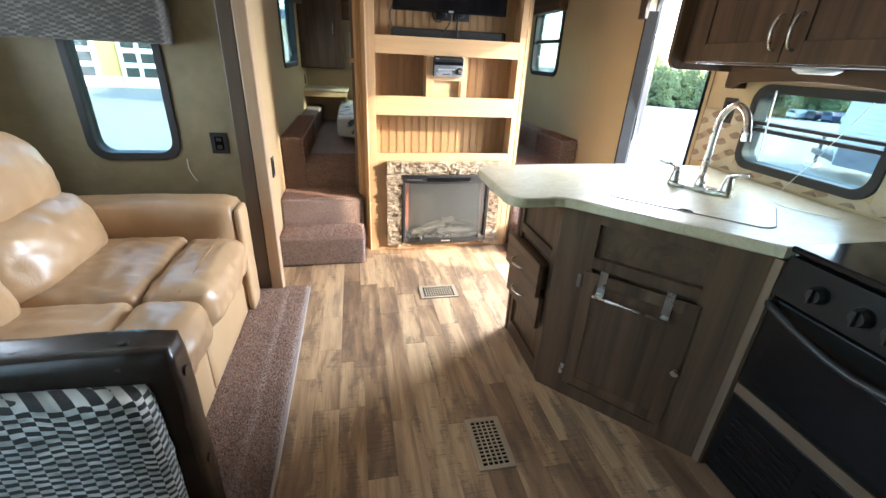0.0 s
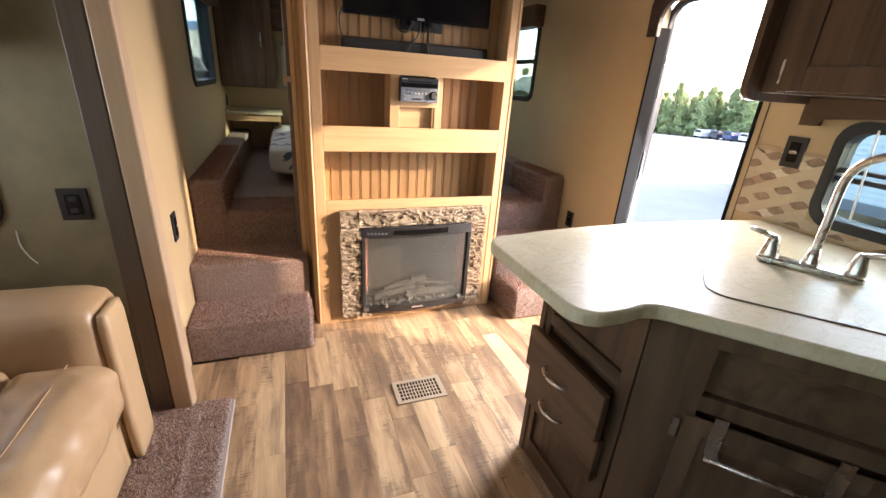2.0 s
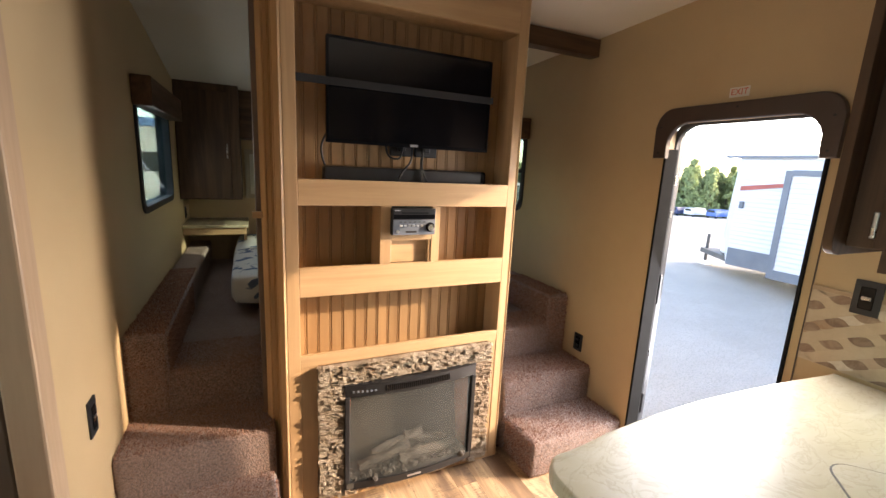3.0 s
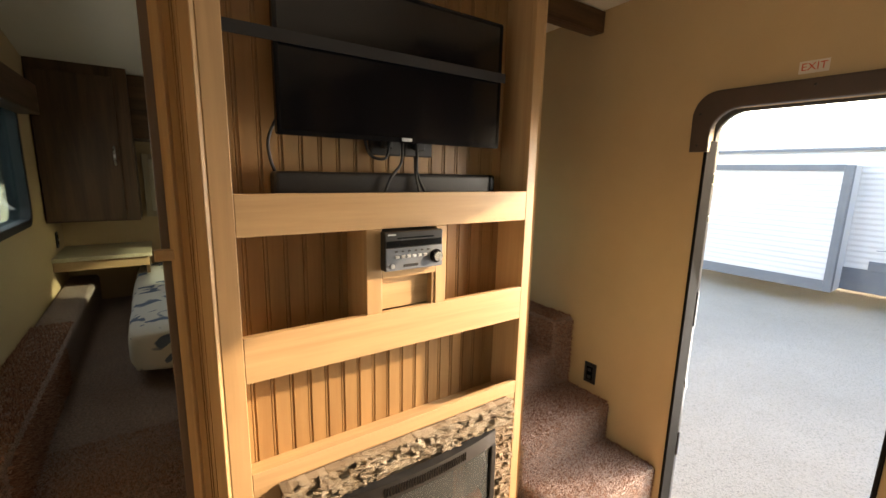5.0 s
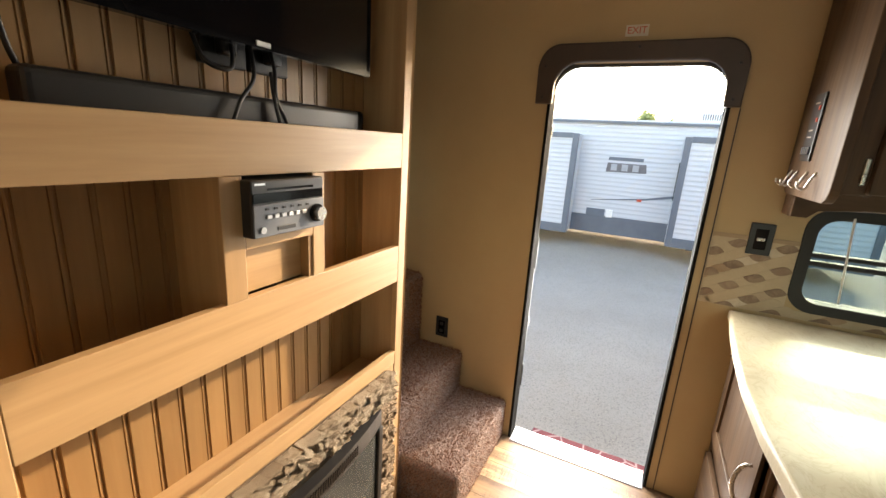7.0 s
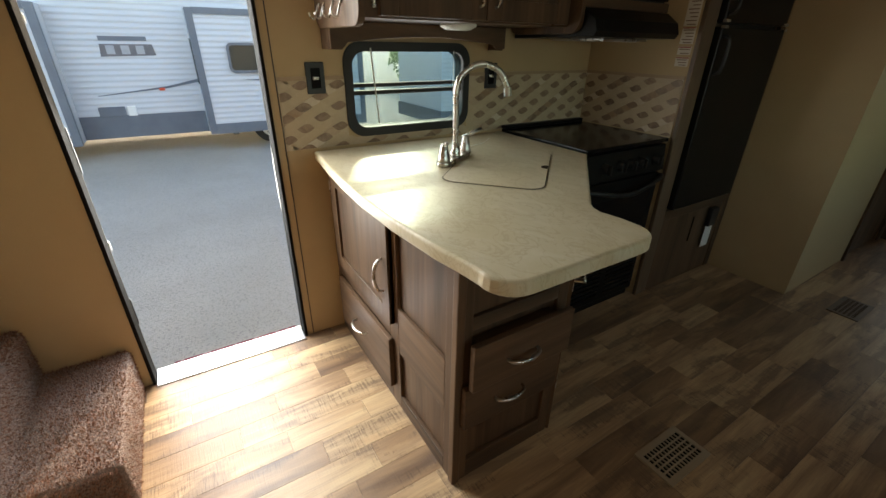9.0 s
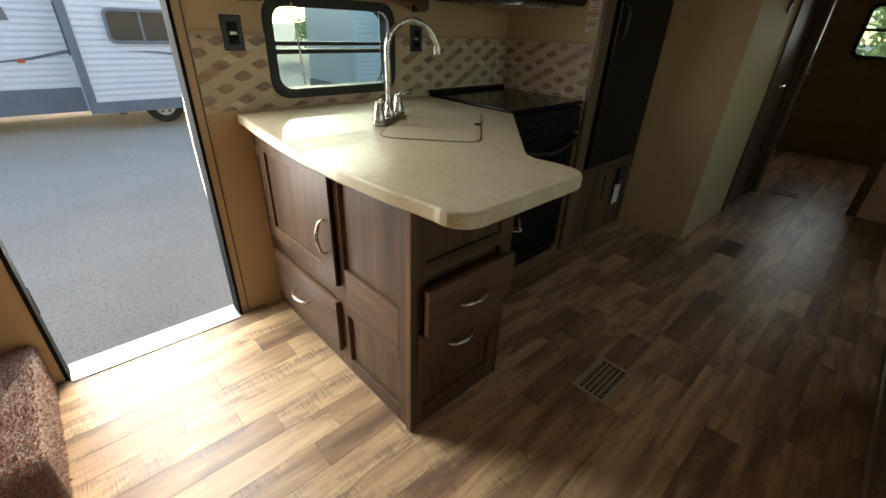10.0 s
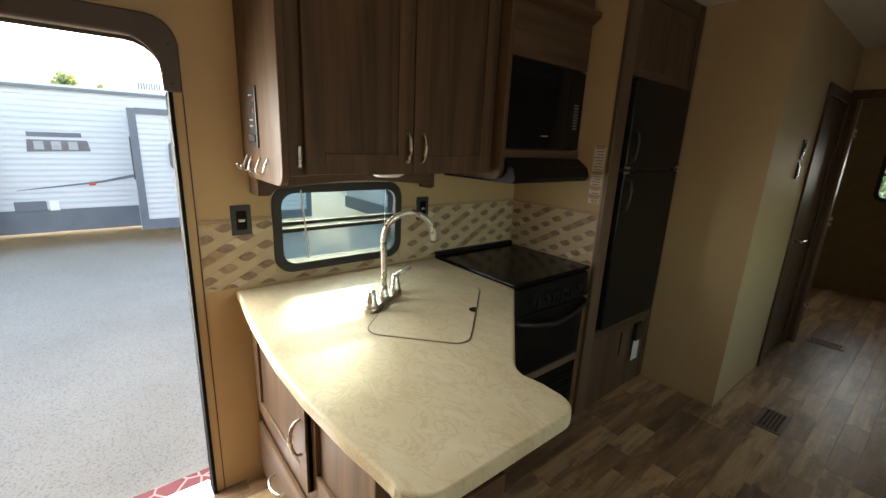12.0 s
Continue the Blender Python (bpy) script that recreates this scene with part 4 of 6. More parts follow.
# end face toward the entrance runs from the wall to the corner post; its outward side is +y


def yface(name, x0, x1, z0, z1, y0, y1, mat, parent, bev=0.002):
    return part(name, cube(x0, x1, y0, y1, z0, z1, bev), mat, parent)


for x0, x1, z0, z1, nm in ((2.05, 2.09, 0, 0.874, "face_stile"), (1.43, 1.50, 0.0, 0.874, "face_stile"), (1.075, 1.115, 0.0, 0.874, "face_stile"), (1.115, 1.43, 0.835, 0.874, "face_rail"), (1.115, 1.43, 0.285, 0.485, "face_rail"), (1.115, 1.43, 0.0, 0.065, "face_rail"), (1.50, 2.05, 0.82, 0.874, "face_rail"), (1.50, 2.05, 0.325, 0.415, "face_rail"), (1.50, 2.05, 0.0, 0.08, "face_rail")):
    yface(nm, x0, x1, z0, z1, 2.012, 2.026, DARK_X if nm == "face_rail" else DARK_Z, pen)
cd = panel_on("door", pen, (1.458, 2.026), (1, 0), 0.555, 0.405, 0.845, -0.02, DARK_Z, 0.06, -0.009)
handle(cd, (1.50, 2.046, 0.53), (1.50, 2.046, 0.66), (0, 0.03, 0))
part("hinge", cube(2.014, 2.022, 2.03, 2.05, 0.75, 0.80, 0.002), NICKEL, cd)
dr = part("drawer_front", cube(1.475, 2.03, 2.027, 2.047, 0.09, 0.325, 0.003), DARK_X, pen)
handle(dr, (1.705, 2.047, 0.205), (1.825, 2.047, 0.205), (0, 0.03, 0))
# drawer face
for y0, y1, z0, z1, nm in ((1.602, 1.645, 0, 0.874, "face_stile"), (1.975, 2.004, 0, 0.874, "face_stile"), (1.645, 1.975, 0.83, 0.874, "face_rail"), (1.645, 1.975, 0.615, 0.66, "face_rail"), (1.645, 1.975, 0.0, 0.085, "face_rail")):
    part(nm, cube(1.053, 1.068, y0, y1, z0, z1, 0.002), DARK_Y if nm == "face_rail" else DARK_Z, pen)
d1 = part("drawer_front", cube(0.998, 1.020, 1.625, 2.006, 0.442, 0.602, 0.003), DARK_Y, pen, "drawer front standing slightly open")
part("drawer_box", cube(1.020, 1.20, 1.665, 1.965, 0.457, 0.582), DARK_Y, d1)
handle(d1, (0.998, 1.77, 0.515), (0.998, 1.885, 0.515), (-0.028, 0, 0))
part("runner", cube(1.020, 1.055, 1.966, 1.974, 0.477, 0.507), NICKEL, d1)
d2f = part("drawer_front", cube(1.022, 1.044, 1.63, 2.012, 0.272, 0.432, 0.003), DARK_Y, pen)
handle(d2f, (1.022, 1.79, 0.355), (1.022, 1.90, 0.355), (-0.028, 0, 0))
# angled face: from C to D
ud = Vector((D[0] - C[0], D[1] - C[1]))
LD = ud.length
ud.normalize()
nd = Vector((ud.y, -ud.x))


def slab_d(a0, a1, z0, z1, t0, t1, bev=0.002):
    o = Vector(C)
    return prism([tuple(o + ud * a + nd * t) for a, t in ((a0, t0), (a1, t0), (a1, t1), (a0, t1))], z0, z1, bev, 1)


for a0, a1, z0, z1, nm in ((0.0, 0.145, 0, 0.874, "face_stile"), (LD - 0.15, LD, 0, 0.874, "face_stile"), (0.145, LD - 0.15, 0.835, 0.874, "face_rail"), (0.145, LD - 0.15, 0.655, 0.70, "face_rail"), (0.145, LD - 0.15, 0.0, 0.07, "face_rail")):
    part(nm, slab_d(a0, a1, z0, z1, -0.014, 0.016), DARK_Z, pen)
part("slot_panel", slab_d(0.145, LD - 0.15, 0.70, 0.835, -0.0135, -0.0095, 0.0), DARK_X, pen, "sunk dark wooden panel under the sink")
sdoor = part("door", slab_d(0.125, LD - 0.135, 0.085, 0.64, 0.0162, 0.022), DARK_Z, pen)
for a0, a1, z0, z1 in ((0.125, 0.172, 0.085, 0.64), (LD - 0.182, LD - 0.135, 0.085, 0.64), (0.172, LD - 0.182, 0.593, 0.64), (0.172, LD - 0.182, 0.085, 0.132)):
    part("frame_piece", slab_d(a0, a1, z0, z1, 0.0182, 0.026), DARK_Z, sdoor)
o = Vector(C)
p1, p2 = o + ud * 0.20 + nd * 0.026, o + ud * 0.435 + nd * 0.026
for p in (p1, p2):
    part("bracket", prism([tuple(p + ud * a + nd * t) for a, t in ((-0.014, 0), (0.014, 0), (0.014, 0.004), (-0.014, 0.004))], 0.56, 0.66), NICKEL, sdoor, "chrome towel-bar hook")
    part("bracket", prism([tuple(p + ud * a + nd * t) for a, t in ((-0.014, 0.004), (0.014, 0.004), (0.014, 0.04), (-0.014, 0.04))], 0.558, 0.564), NICKEL, sdoor)
q1, q2 = p1 + nd * 0.042 - ud * 0.018, p2 + nd * 0.042 + ud * 0.018
part("towel_bar", tube([(q1.x, q1.y, 0.565), (q2.x, q2.y, 0.565)], 0.005, 10), NICKEL, sdoor, "chrome towel bar", True)
kn = o + ud * (LD - 0.145) + nd * 0.026
part("knob", tube([(kn.x, kn.y, 0.36), (kn.x + nd.x * 0.012, kn.y + nd.y * 0.012, 0.36), (kn.x + nd.x * 0.024, kn.y + nd.y * 0.024, 0.36)], [0.006, 0.008, 0.014], 12), NICKEL, sdoor, "small nickel knob")
for a, z in ((0.108, 0.59), (0.108, 0.14)):
    hq = o + ud * a + nd * 0.016
    part("hinge", prism([tuple(hq + ud * s + nd * t) for s, t in ((-0.006, 0), (0.010, 0), (0.010, 0.010), (-0.006, 0.010))], z - 0.028, z + 0.028, 0.002, 1), NICKEL, sdoor)

part("filler", cube(1.507, 1.60, 1.0635, 1.1035, 0.0, 0.872), DARK_Z, pen)

# stove
STEEL_BLK = mottled("black_enamel", (0.005, 0.005, 0.005), (0.007, 0.007, 0.007), 6, 0.34, 0.04, 500)
STEEL_BLK.node_tree.nodes["Principled BSDF"].inputs["Specular IOR Level"].default_value = 0.2
sv = thing("gas_range", (1.8, 0.77, 0.0), "black gas range with a glass cover, knobs and oven door", "stove")
part("body", cube(1.53, 2.085, 0.475, 1.062, 0.0, 0.90), STEEL_BLK, sv)
part("top_cover", cube(1.50, 2.085, 0.465, 1.066, 0.905, 0.925, 0.006), GLOSS_BLACK, sv, "black glass cooktop cover")
part("kick", cube(1.54, 1.56, 0.48, 1.06, 0.0, 0.06), RUBBER, sv)
part("back_rail", cube(2.055, 2.09, 0.465, 1.066, 0.925, 0.945, 0.006), STEEL_BLK, sv)
b = prism([(1.53, 0.90), (1.50, 0.895), (1.485, 0.77), (1.53, 0.765)], 0.478, 1.06, 0.004, 2, "y")
part("control_panel", b, STEEL_BLK, sv)
for k, y in enumerate((0.94, 0.83, 0.755, 0.68, 0.56)):
    kb = part("knob", tube([(1.496, y, 0.83), (1.478, y, 0.83), (1.465, y, 0.83)], [0.026, 0.024, 0.019], 18), BLACK, sv)
    part("grip", cube(1.452, 1.468, y - 0.004, y + 0.004, 0.808, 0.852, 0.002), BLACK, kb)
od = part("oven_door", cube(1.497, 1.53, 0.485, 1.055, 0.425, 0.755, 0.006), STEEL_BLK, sv, "black oven door")
part("window", cube(1.4955, 1.499, 0.53, 1.01, 0.45, 0.66, 0.001), GLOSS_BLACK, od)
part("handle", tube(smooth_path([(1.497, 1.045, 0.742), (1.468, 1.02, 0.735), (1.448, 0.77, 0.695), (1.468, 0.52, 0.735), (1.497, 0.495, 0.742)], 5), 0.013, 10), BLACK, od, "bowed black oven handle", True)
part("trim_strip", cube(1.502, 1.53, 0.485, 1.055, 0.378, 0.42), wood("brown_strip", (0.18, 0.12, 0.075), (0.12, 0.08, 0.05), "y"), sv)
lp = part("lower_panel", cube(1.503, 1.53, 0.485, 1.055, 0.06, 0.374, 0.004), STEEL_BLK, sv, "louvred lower panel")
for k in range(9):
    for y0, y1 in ((0.79, 1.02), (0.515, 0.745)):
        part("louvre", cube(1.499, 1.505, y0, y1, 0.095 + 0.027 * k, 0.108 + 0.027 * k, 0.002), GLOSS_BLACK, lp)
setting("trim_range", cube(1.495, 1.53, 1.066, 1.105, 0.0, 0.872, 0.002), wood("brown_post", (0.20, 0.135, 0.085), (0.14, 0.09, 0.055), "z"), "brown wooden filler strip beside the range", "trim")

# refrigerator and its surround
setting("wall_return", cube(1.50, XR, 0.40, 0.447, 0.0, 2.34), WALL, "tan wall panel beside the range", "wall")
rs = thing("refrigerator_surround", (1.6, 0.05, 0.0), "dark brown wooden surround with panels over and under the refrigerator", "cabinet")
part("stile", cube(1.478, 1.50, 0.355, 0.452, 0.0, 2.33, 0.003), wood("mid_brown_stile", (0.17, 0.105, 0.062), (0.105, 0.065, 0.04), "z", 0.4), rs)
part("stile", cube(1.478, 1.50, -0.338, -0.285, 0.0, 2.33, 0.003), DARK_Z, rs)
part("lower_panel", cube(1.482, 1.50, -0.285, 0.355, 0.0, 0.515, 0.003), DARK_Z, rs)
part("rail", cube(1.476, 1.50, -0.285, 0.355, 0.46, 0.515, 0.003), DARK_Y, rs)
up = panel_on("upper_door", rs, (1.49, 0.355), (0, -1), 0.32, 1.93, 2.25, -0.02, DARK_Z, 0.05, -0.008)
up = panel_on("upper_door", rs, (1.49, 0.03), (0, -1), 0.315, 1.93, 2.25, -0.02, DARK_Z, 0.05, -0.008)
part("rail", cube(1.482, 1.50, -0.285, 0.355, 1.885, 1.93, 0.002), DARK_Y, rs)
part("top_rail", cube(1.482, 1.50, -0.285, 0.355, 2.25, 2.33, 0.002), DARK_Y, rs)
fr = thing("refrigerator", (1.7, 0.03, 0.52), "black two-door refrigerator with the freezer on top", "refrigerator")
part("body", cube(1.50, 2.08, -0.28, 0.35, 0.52, 1.88), BLACK, fr)
for z0, z1 in ((0.525, 1.42), (1.435, 1.875)):
    dd = part("door", cube(1.452, 1.498, -0.272, 0.342, z0, z1, 0.008, 3), STEEL_BLK, fr)
    h0, h1 = (1.22, 1.38) if z0 < 1 else (1.47, 1.62)
    part("handle", tube(smooth_path([(1.455, 0.315, h0), (1.425, 0.312, h0 + 0.02), (1.422, 0.312, h1 - 0.02), (1.455, 0.315, h1)], 5), 0.009, 8), BLACK, dd, smooth=True)
for y in (0.328, -0.255):
    for z in (1.418, 1.442):
        part("hinge", cube(1.44, 1.46, y - 0.016, y + 0.016, z - 0.006, z + 0.006, 0.002), NICKEL, fr)
oc = thing("wall_outlet", (1.478, -0.10, 0.36), "black outlet box with a white tag hanging from it", "outlet")
part("box", cube(1.452, 1.481, -0.20, -0.12, 0.33, 0.45, 0.006), BLACK, oc)
part("tag", cube(1.462, 1.464, -0.195, -0.115, 0.19, 0.335), WHITE, oc, "white paper tag")
part("slot", cube(1.478, 1.4815, 0.02, 0.03, 0.26, 0.42), GLOSS_BLACK, oc)

# upper cabinets
uc = thing("upper_cabinet", (1.9, 1.47, 1.4), "dark brown wall cabinet with two panelled doors and rounded side panels", "cabinet")
part("carcass", cube(1.735, XR - 0.002, 1.054, 1.985, 1.402, 2.335), DARK_Y, uc)
end_pts = rounded(1.655, XR - 0.003, 1.375, 2.6, 0.05, 6)
end_pts = [(x, min(z, 2.335)) for x, z in end_pts]
for y0 in (1.985, 1.03):
    part("side_panel", prism([p for k, p in enumerate(end_pts) if k == 0 or p != end_pts[k - 1]], y0, y0 + 0.024, 0.003, 2, "y"), DARK_Z, uc, "side panel with a rounded lower corner")
for y0 in (1.905, 1.054):
    part("face_stile", cube(1.722, 1.735, y0, y0 + 0.078, 1.402, 2.335, 0.002), DARK_Z, uc)
for y0, hy in ((1.498, 1.53), (1.075, 1.46)):
    w0 = 0.42
    dd = part("door", cube(1.704, 1.722, y0 + 0.002, y0 + w0, 1.408, 2.33, 0.002), DARK_Z, uc)
    for a0, a1, z0, z1 in ((0.002, 0.068, 1.408, 2.33), (w0 - 0.066, w0, 1.408, 2.33), (0.068, w0 - 0.066, 1.408, 1.478), (0.068, w0 - 0.066, 2.26, 2.33)):
        part("frame_piece", cube(1.696, 1.7042, y0 + a0, y0 + a1, z0, z1, 0.002), DARK_Z, dd)
    handle(dd, (1.696, hy, 1.45), (1.696, hy, 1.56), (-0.028, 0, 0))
part("hinge", cube(1.712, 1.722, 1.925, 1.937, 1.43, 1.50, 0.003), NICKEL, uc)
pl = thing("puck_light", (1.88, 1.50, 1.39), "round white under-cabinet light, off", "light")
part("lens", tube([(1.88, 1.50, 1.402), (1.88, 1.50, 1.392), (1.88, 1.50, 1.380)], [0.075, 0.073, 0.05], 24), WHITE, pl, smooth=True)
cp = thing("control_panel", (1.92, 2.009, 1.48), "black tank-monitor panel with switches and red lights", "control panel")
part("plate", cube(1.872, 1.962, 2.009, 2.016, 1.485, 1.685, 0.003), BLACK, cp)
for k in range(4):
    part("switch", cube(1.882 + 0.019 * k, 1.895 + 0.019 * k, 2.016, 2.022, 1.505, 1.528, 0.002), GLOSS_BLACK, cp)
for z in (1.60, 1.635):
    part("lamp", cube(1.885, 1.897, 2.016, 2.0185, z, z + 0.012), RED, cp)
for z in (1.555, 1.575, 1.655):
    part("lettering", cube(1.905, 1.945, 2.016, 2.0165, z, z + 0.004), LABEL, cp)
for x in (2.03, 1.97, 1.87, 1.79):
    hk = thing("key_hook", (x, 2.01, 1.42), "small nickel key hook", "hook", "key hooks")
    part("hook", tube(smooth_path([(x, 2.009, 1.455), (x, 2.02, 1.43), (x, 2.03, 1.405), (x, 2.045, 1.41), (x, 2.048, 1.425)], 4), 0.0035, 8), NICKEL, hk, smooth=True)
va = thing("window_valance", (2.06, 1.58, 1.31), "dark brown wooden valance over the kitchen window", "valance")
vpts = [(1.165, 1.40), (1.165, 1.312), (1.21, 1.312), (1.235, 1.33)] + [(1.235 + 0.69 * k / 12, 1.33 + 0.022 * math.sin(math.pi * k / 12)) for k in range(1, 12)] + [(1.925, 1.33), (1.95, 1.305), (1.995, 1.305), (1.995, 1.40)]
part("board", prism(vpts, 1.985, 2.002, 0.003, 2, "x"), DARK_Y, va)
for y in (1.165, 1.98):
    part("side", cube(2.002, XR - 0.002, y, y + 0.015, 1.305, 1.40), DARK_Y, va)

mw = thing("microwave_oven", (1.85, 0.70, 1.5), "black built-in microwave oven with a glass door", "microwave")
part("case", cube(1.69, 2.08, 0.46, 1.027, 1.515, 1.90), BLACK, mw)
part("door", cube(1.665, 1.69, 0.585, 1.02, 1.52, 1.895, 0.004), GLOSS_BLACK, mw, "black glass door")
part("control_strip", cube(1.667, 1.69, 0.462, 0.582, 1.52, 1.895, 0.004), GLOSS_BLACK, mw)
b = bmesh.new()
for k in range(9):
    box(b, 1.6655, 1.668, 0.50, 0.535, 1.62 + 0.014 * k, 1.628 + 0.014 * k)
part("keypad", b, GREY_TRIM, mw)
part("badge", cube(1.6635, 1.6655, 0.73, 0.78, 1.575, 1.581), ALU, mw)
mc = thing("microwave_cabinet", (1.85, 0.70, 1.9), "dark brown cabinet round the microwave with a crown moulding", "cabinet")
part("upper_panel", cube(1.672, 2.08, 0.455, 1.027, 1.905, 2.335), DARK_Y, mc)
part("crown", prism([(1.672, 2.12), (1.63, 2.15), (1.63, 2.17), (1.672, 2.18)], 0.45, 1.027, 0.0, 1, "y"), DARK_Y, mc)
part("bottom_rail", cube(1.665, 2.08, 0.455, 1.027, 1.475, 1.512, 0.002), DARK_Y, mc)
hood = thing("range_hood", (1.85, 0.70, 1.36), "black range hood under the microwave", "range hood")
part("canopy", prism([(2.085, 1.36), (1.60, 1.365), (1.585, 1.385), (1.60, 1.43), (1.66, 1.472), (2.085, 1.472)], 0.452, 1.027, 0.004, 2, "y"), STEEL_BLK, hood)
part("filter", cube(1.68, 2.0, 0.55, 0.86, 1.352, 1.361), NICKEL, hood)
part("sticker", cube(1.70, 1.76, 0.60, 0.72, 1.349, 1.3525), LABEL, hood)

bw = thing("blind_wand", (2.07, 1.79, 1.0), "thin white blind wand hanging in the kitchen window", "blind wand")
part("rod", tube([(2.075, 1.80, 1.31), (2.078, 1.775, 1.01)], 0.0035, 8), WHITE, bw)
cd2 = thing("shade_cord", (-0.62, 2.64, 0.72), "loose white shade cord on the slide-out wall", "cord")
part("cord", tube(smooth_path([(-0.63, 2.638, 0.82), (-0.63, 2.636, 0.77), (-0.615, 2.632, 0.73), (-0.60, 2.636, 0.70)]), 0.0022, 6), WHITE, cd2)

# notices beside the refrigerator
for z0, z1, bars in ((1.42, 1.545, 8), (1.345, 1.415, 5), (1.30, 1.335, 2), (1.25, 1.29, 3)):
    nt = thing("safety_notice", (1.545, 0.447, z0), "small cream safety notice with brown print", "notice", "safety notices")
    part("sheet", cube(1.512, 1.576, 0.4475, 0.4485, z0, z1), LABEL, nt)
    b = bmesh.new()
    for k in range(bars):
        zz = z1 - 0.012 - k * (z1 - z0 - 0.018) / max(bars - 1, 1)
        box(b, 1.519, 1.569 - 0.008 * (k % 3), 0.4485, 0.4489, zz - 0.0022, zz + 0.0022)
    part("print", b, PRINT, nt)
    part("heading", cube(1.514, 1.574, 0.4485, 0.449, z1 - 0.006, z1 - 0.001), mottled("maroon", (0.30, 0.05, 0.03), (0.34, 0.06, 0.04), 9), nt)


# outlets
def outlet(axis, at, u, z, w, h, label, face=1, toggle=True):
    x = (at, u) if axis == "x" else (u, at)
    oo = thing("wall_outlet" if not toggle else "light_switch", (*x, z), label, "switch" if toggle else "outlet")

    def slab(nm, du0, du1, z0, z1, t0, t1, mat, bev=0.002):
        a, b2 = sorted((at + face * t0, at + face * t1))
        if axis == "x":
            return part(nm, cube(a, b2, u + du0, u + du1, z0, z1, bev), mat, oo)
        return part(nm, cube(u + du0, u + du1, a, b2, z0, z1, bev), mat, oo)

    slab("plate", -w / 2, w / 2, z - h / 2, z + h / 2, 0.0, 0.008, BLACK, 0.003)
    slab("insert", -w / 4, w / 4, z - h * 0.32, z + h * 0.32, 0.008, 0.011, GLOSS_BLACK)
    if toggle:
        slab("rocker", -w / 6, w / 6, z - 0.006, z + 0.006, 0.011, 0.015, NICKEL)
    else:
        for dz in (-0.02, 0.02):
            slab("socket", -w / 7, w / 7, z + dz - 0.009, z + dz + 0.009, 0.011, 0.0125, RUBBER)


outlet("x", XR, 2.035, 1.20, 0.075, 0.118, "black kitchen outlet on the wall over the counter", -1)
outlet("x", XR, 1.157, 1.19, 0.075, 0.118, "black switch beside the kitchen window", -1)
outlet("x", XR, 3.30, 0.515, 0.07, 0.112, "black outlet low on the wall by the steps", -1, False)
outlet("x", XL, 3.05, 0.675, 0.07, 0.13, "dark switch low on the wall by the steps", 1)
outlet("y", 2.645, -0.455, 0.905, 0.085, 0.11, "black double outlet on the slide-out wall", -1, False)
outlet("x", 1.02, -0.96, 1.58, 0.07, 0.12, "black thermostat on the passage wall", -1)
outlet("x", 1.02, -0.95, 1.45, 0.06, 0.10, "black switch on the passage wall", -1)
outlet("x", XL, 5.55, 1.08, 0.05, 0.10, "dark switch over the bedside shelf", 1)

# entrance notice over the door
en = thing("exit_notice", (XR, 2.57, 1.91), "small pale notice with red print over the door", "notice")
part("sheet", cube(XR - 0.002, XR - 0.001, 2.53, 2.61, 1.905, 1.945), LABEL, en)
word = bpy.data.curves.new("lettering", "FONT")
word.body, word.size, word.align_x, word.align_y, word.extrude = "EXIT", 0.034, "CENTER", "CENTER", 0.0003
word.materials.append(RED)
letters = new("lettering", word)
letters.parent, letters.matrix_basis = en, Matrix.Translation((-0.0025, 0.0, 0.015)) @ Matrix(((0, 0, -1), (-1, 0, 0), (0, 1, 0))).to_4x4()
cvb = thing("curtain_valance", (1.78, 3.43, 2.22), "dark brown wooden curtain board over the steps", "valance")
part("board", cube(1.455, XR - 0.002, 3.395, 3.415, 2.225, 2.318, 0.002), DARK_X, cvb)
part("rail", cube(1.455, XR - 0.002, 3.415, 3.47, 2.225, 2.245, 0.002), DARK_X, cvb)

# ---- slide-out furniture ----
sf = thing("sofa", (-0.9, 1.6, 0.02), "tan leather reclining sofa with stitched cushions and padded arm", "sofa")


def cushion(x0, x1, y0, y1, z0, z1, r, puff=0.02, m=None, crease=0.012, seed=0, n=12):
    """A padded block: rounded edges, swollen faces, and wrinkles."""
    bm = cube(x0, x1, y0, y1, z0, z1)
    bmesh.ops.subdivide_edges(bm, edges=bm.edges[:], cuts=n, use_grid_fill=True)
    c = Vector(((x0 + x1) / 2, (y0 + y1) / 2, (z0 + z1) / 2))
    h = Vector(((x1 - x0) / 2, (y1 - y0) / 2, (z1 - z0) / 2))
    for vert in bm.verts:
        p = vert.co - c
        q = Vector([max(-h[k] + r, min(h[k] - r, p[k])) for k in range(3)])
        d = p - q
        if d.length > 1e-6:
            p = q + d.normalized() * r
        e = Vector([p[k] / h[k] for k in range(3)])
        for k in range(3):
            a, b3 = (k + 1) % 3, (k + 2) % 3
            p[k] += puff * e[k] * max(0, (1 - e[a] ** 2)) * max(0, (1 - e[b3] ** 2))
        p += crease * Vector(noise.noise_vector((p + c) * 7 + Vector((seed, 0, 0)))) * 0.6
        p += crease * 0.5 * Vector(noise.noise_vector((p + c) * Vector((1, 1, 1)) * 19))
        vert.co = c + p
    if m is not None:
        bmesh.ops.transform(bm, matrix=m, verts=bm.verts)
    return bm


BEIGE = mottled("beige_vinyl", (0.43, 0.275, 0.14), (0.48, 0.315, 0.17), 4, 0.42, 0.2, 260)
part("base", cube(-1.38, -0.375, 1.10, 2.54, 0.022, 0.20), BEIGE, sf)
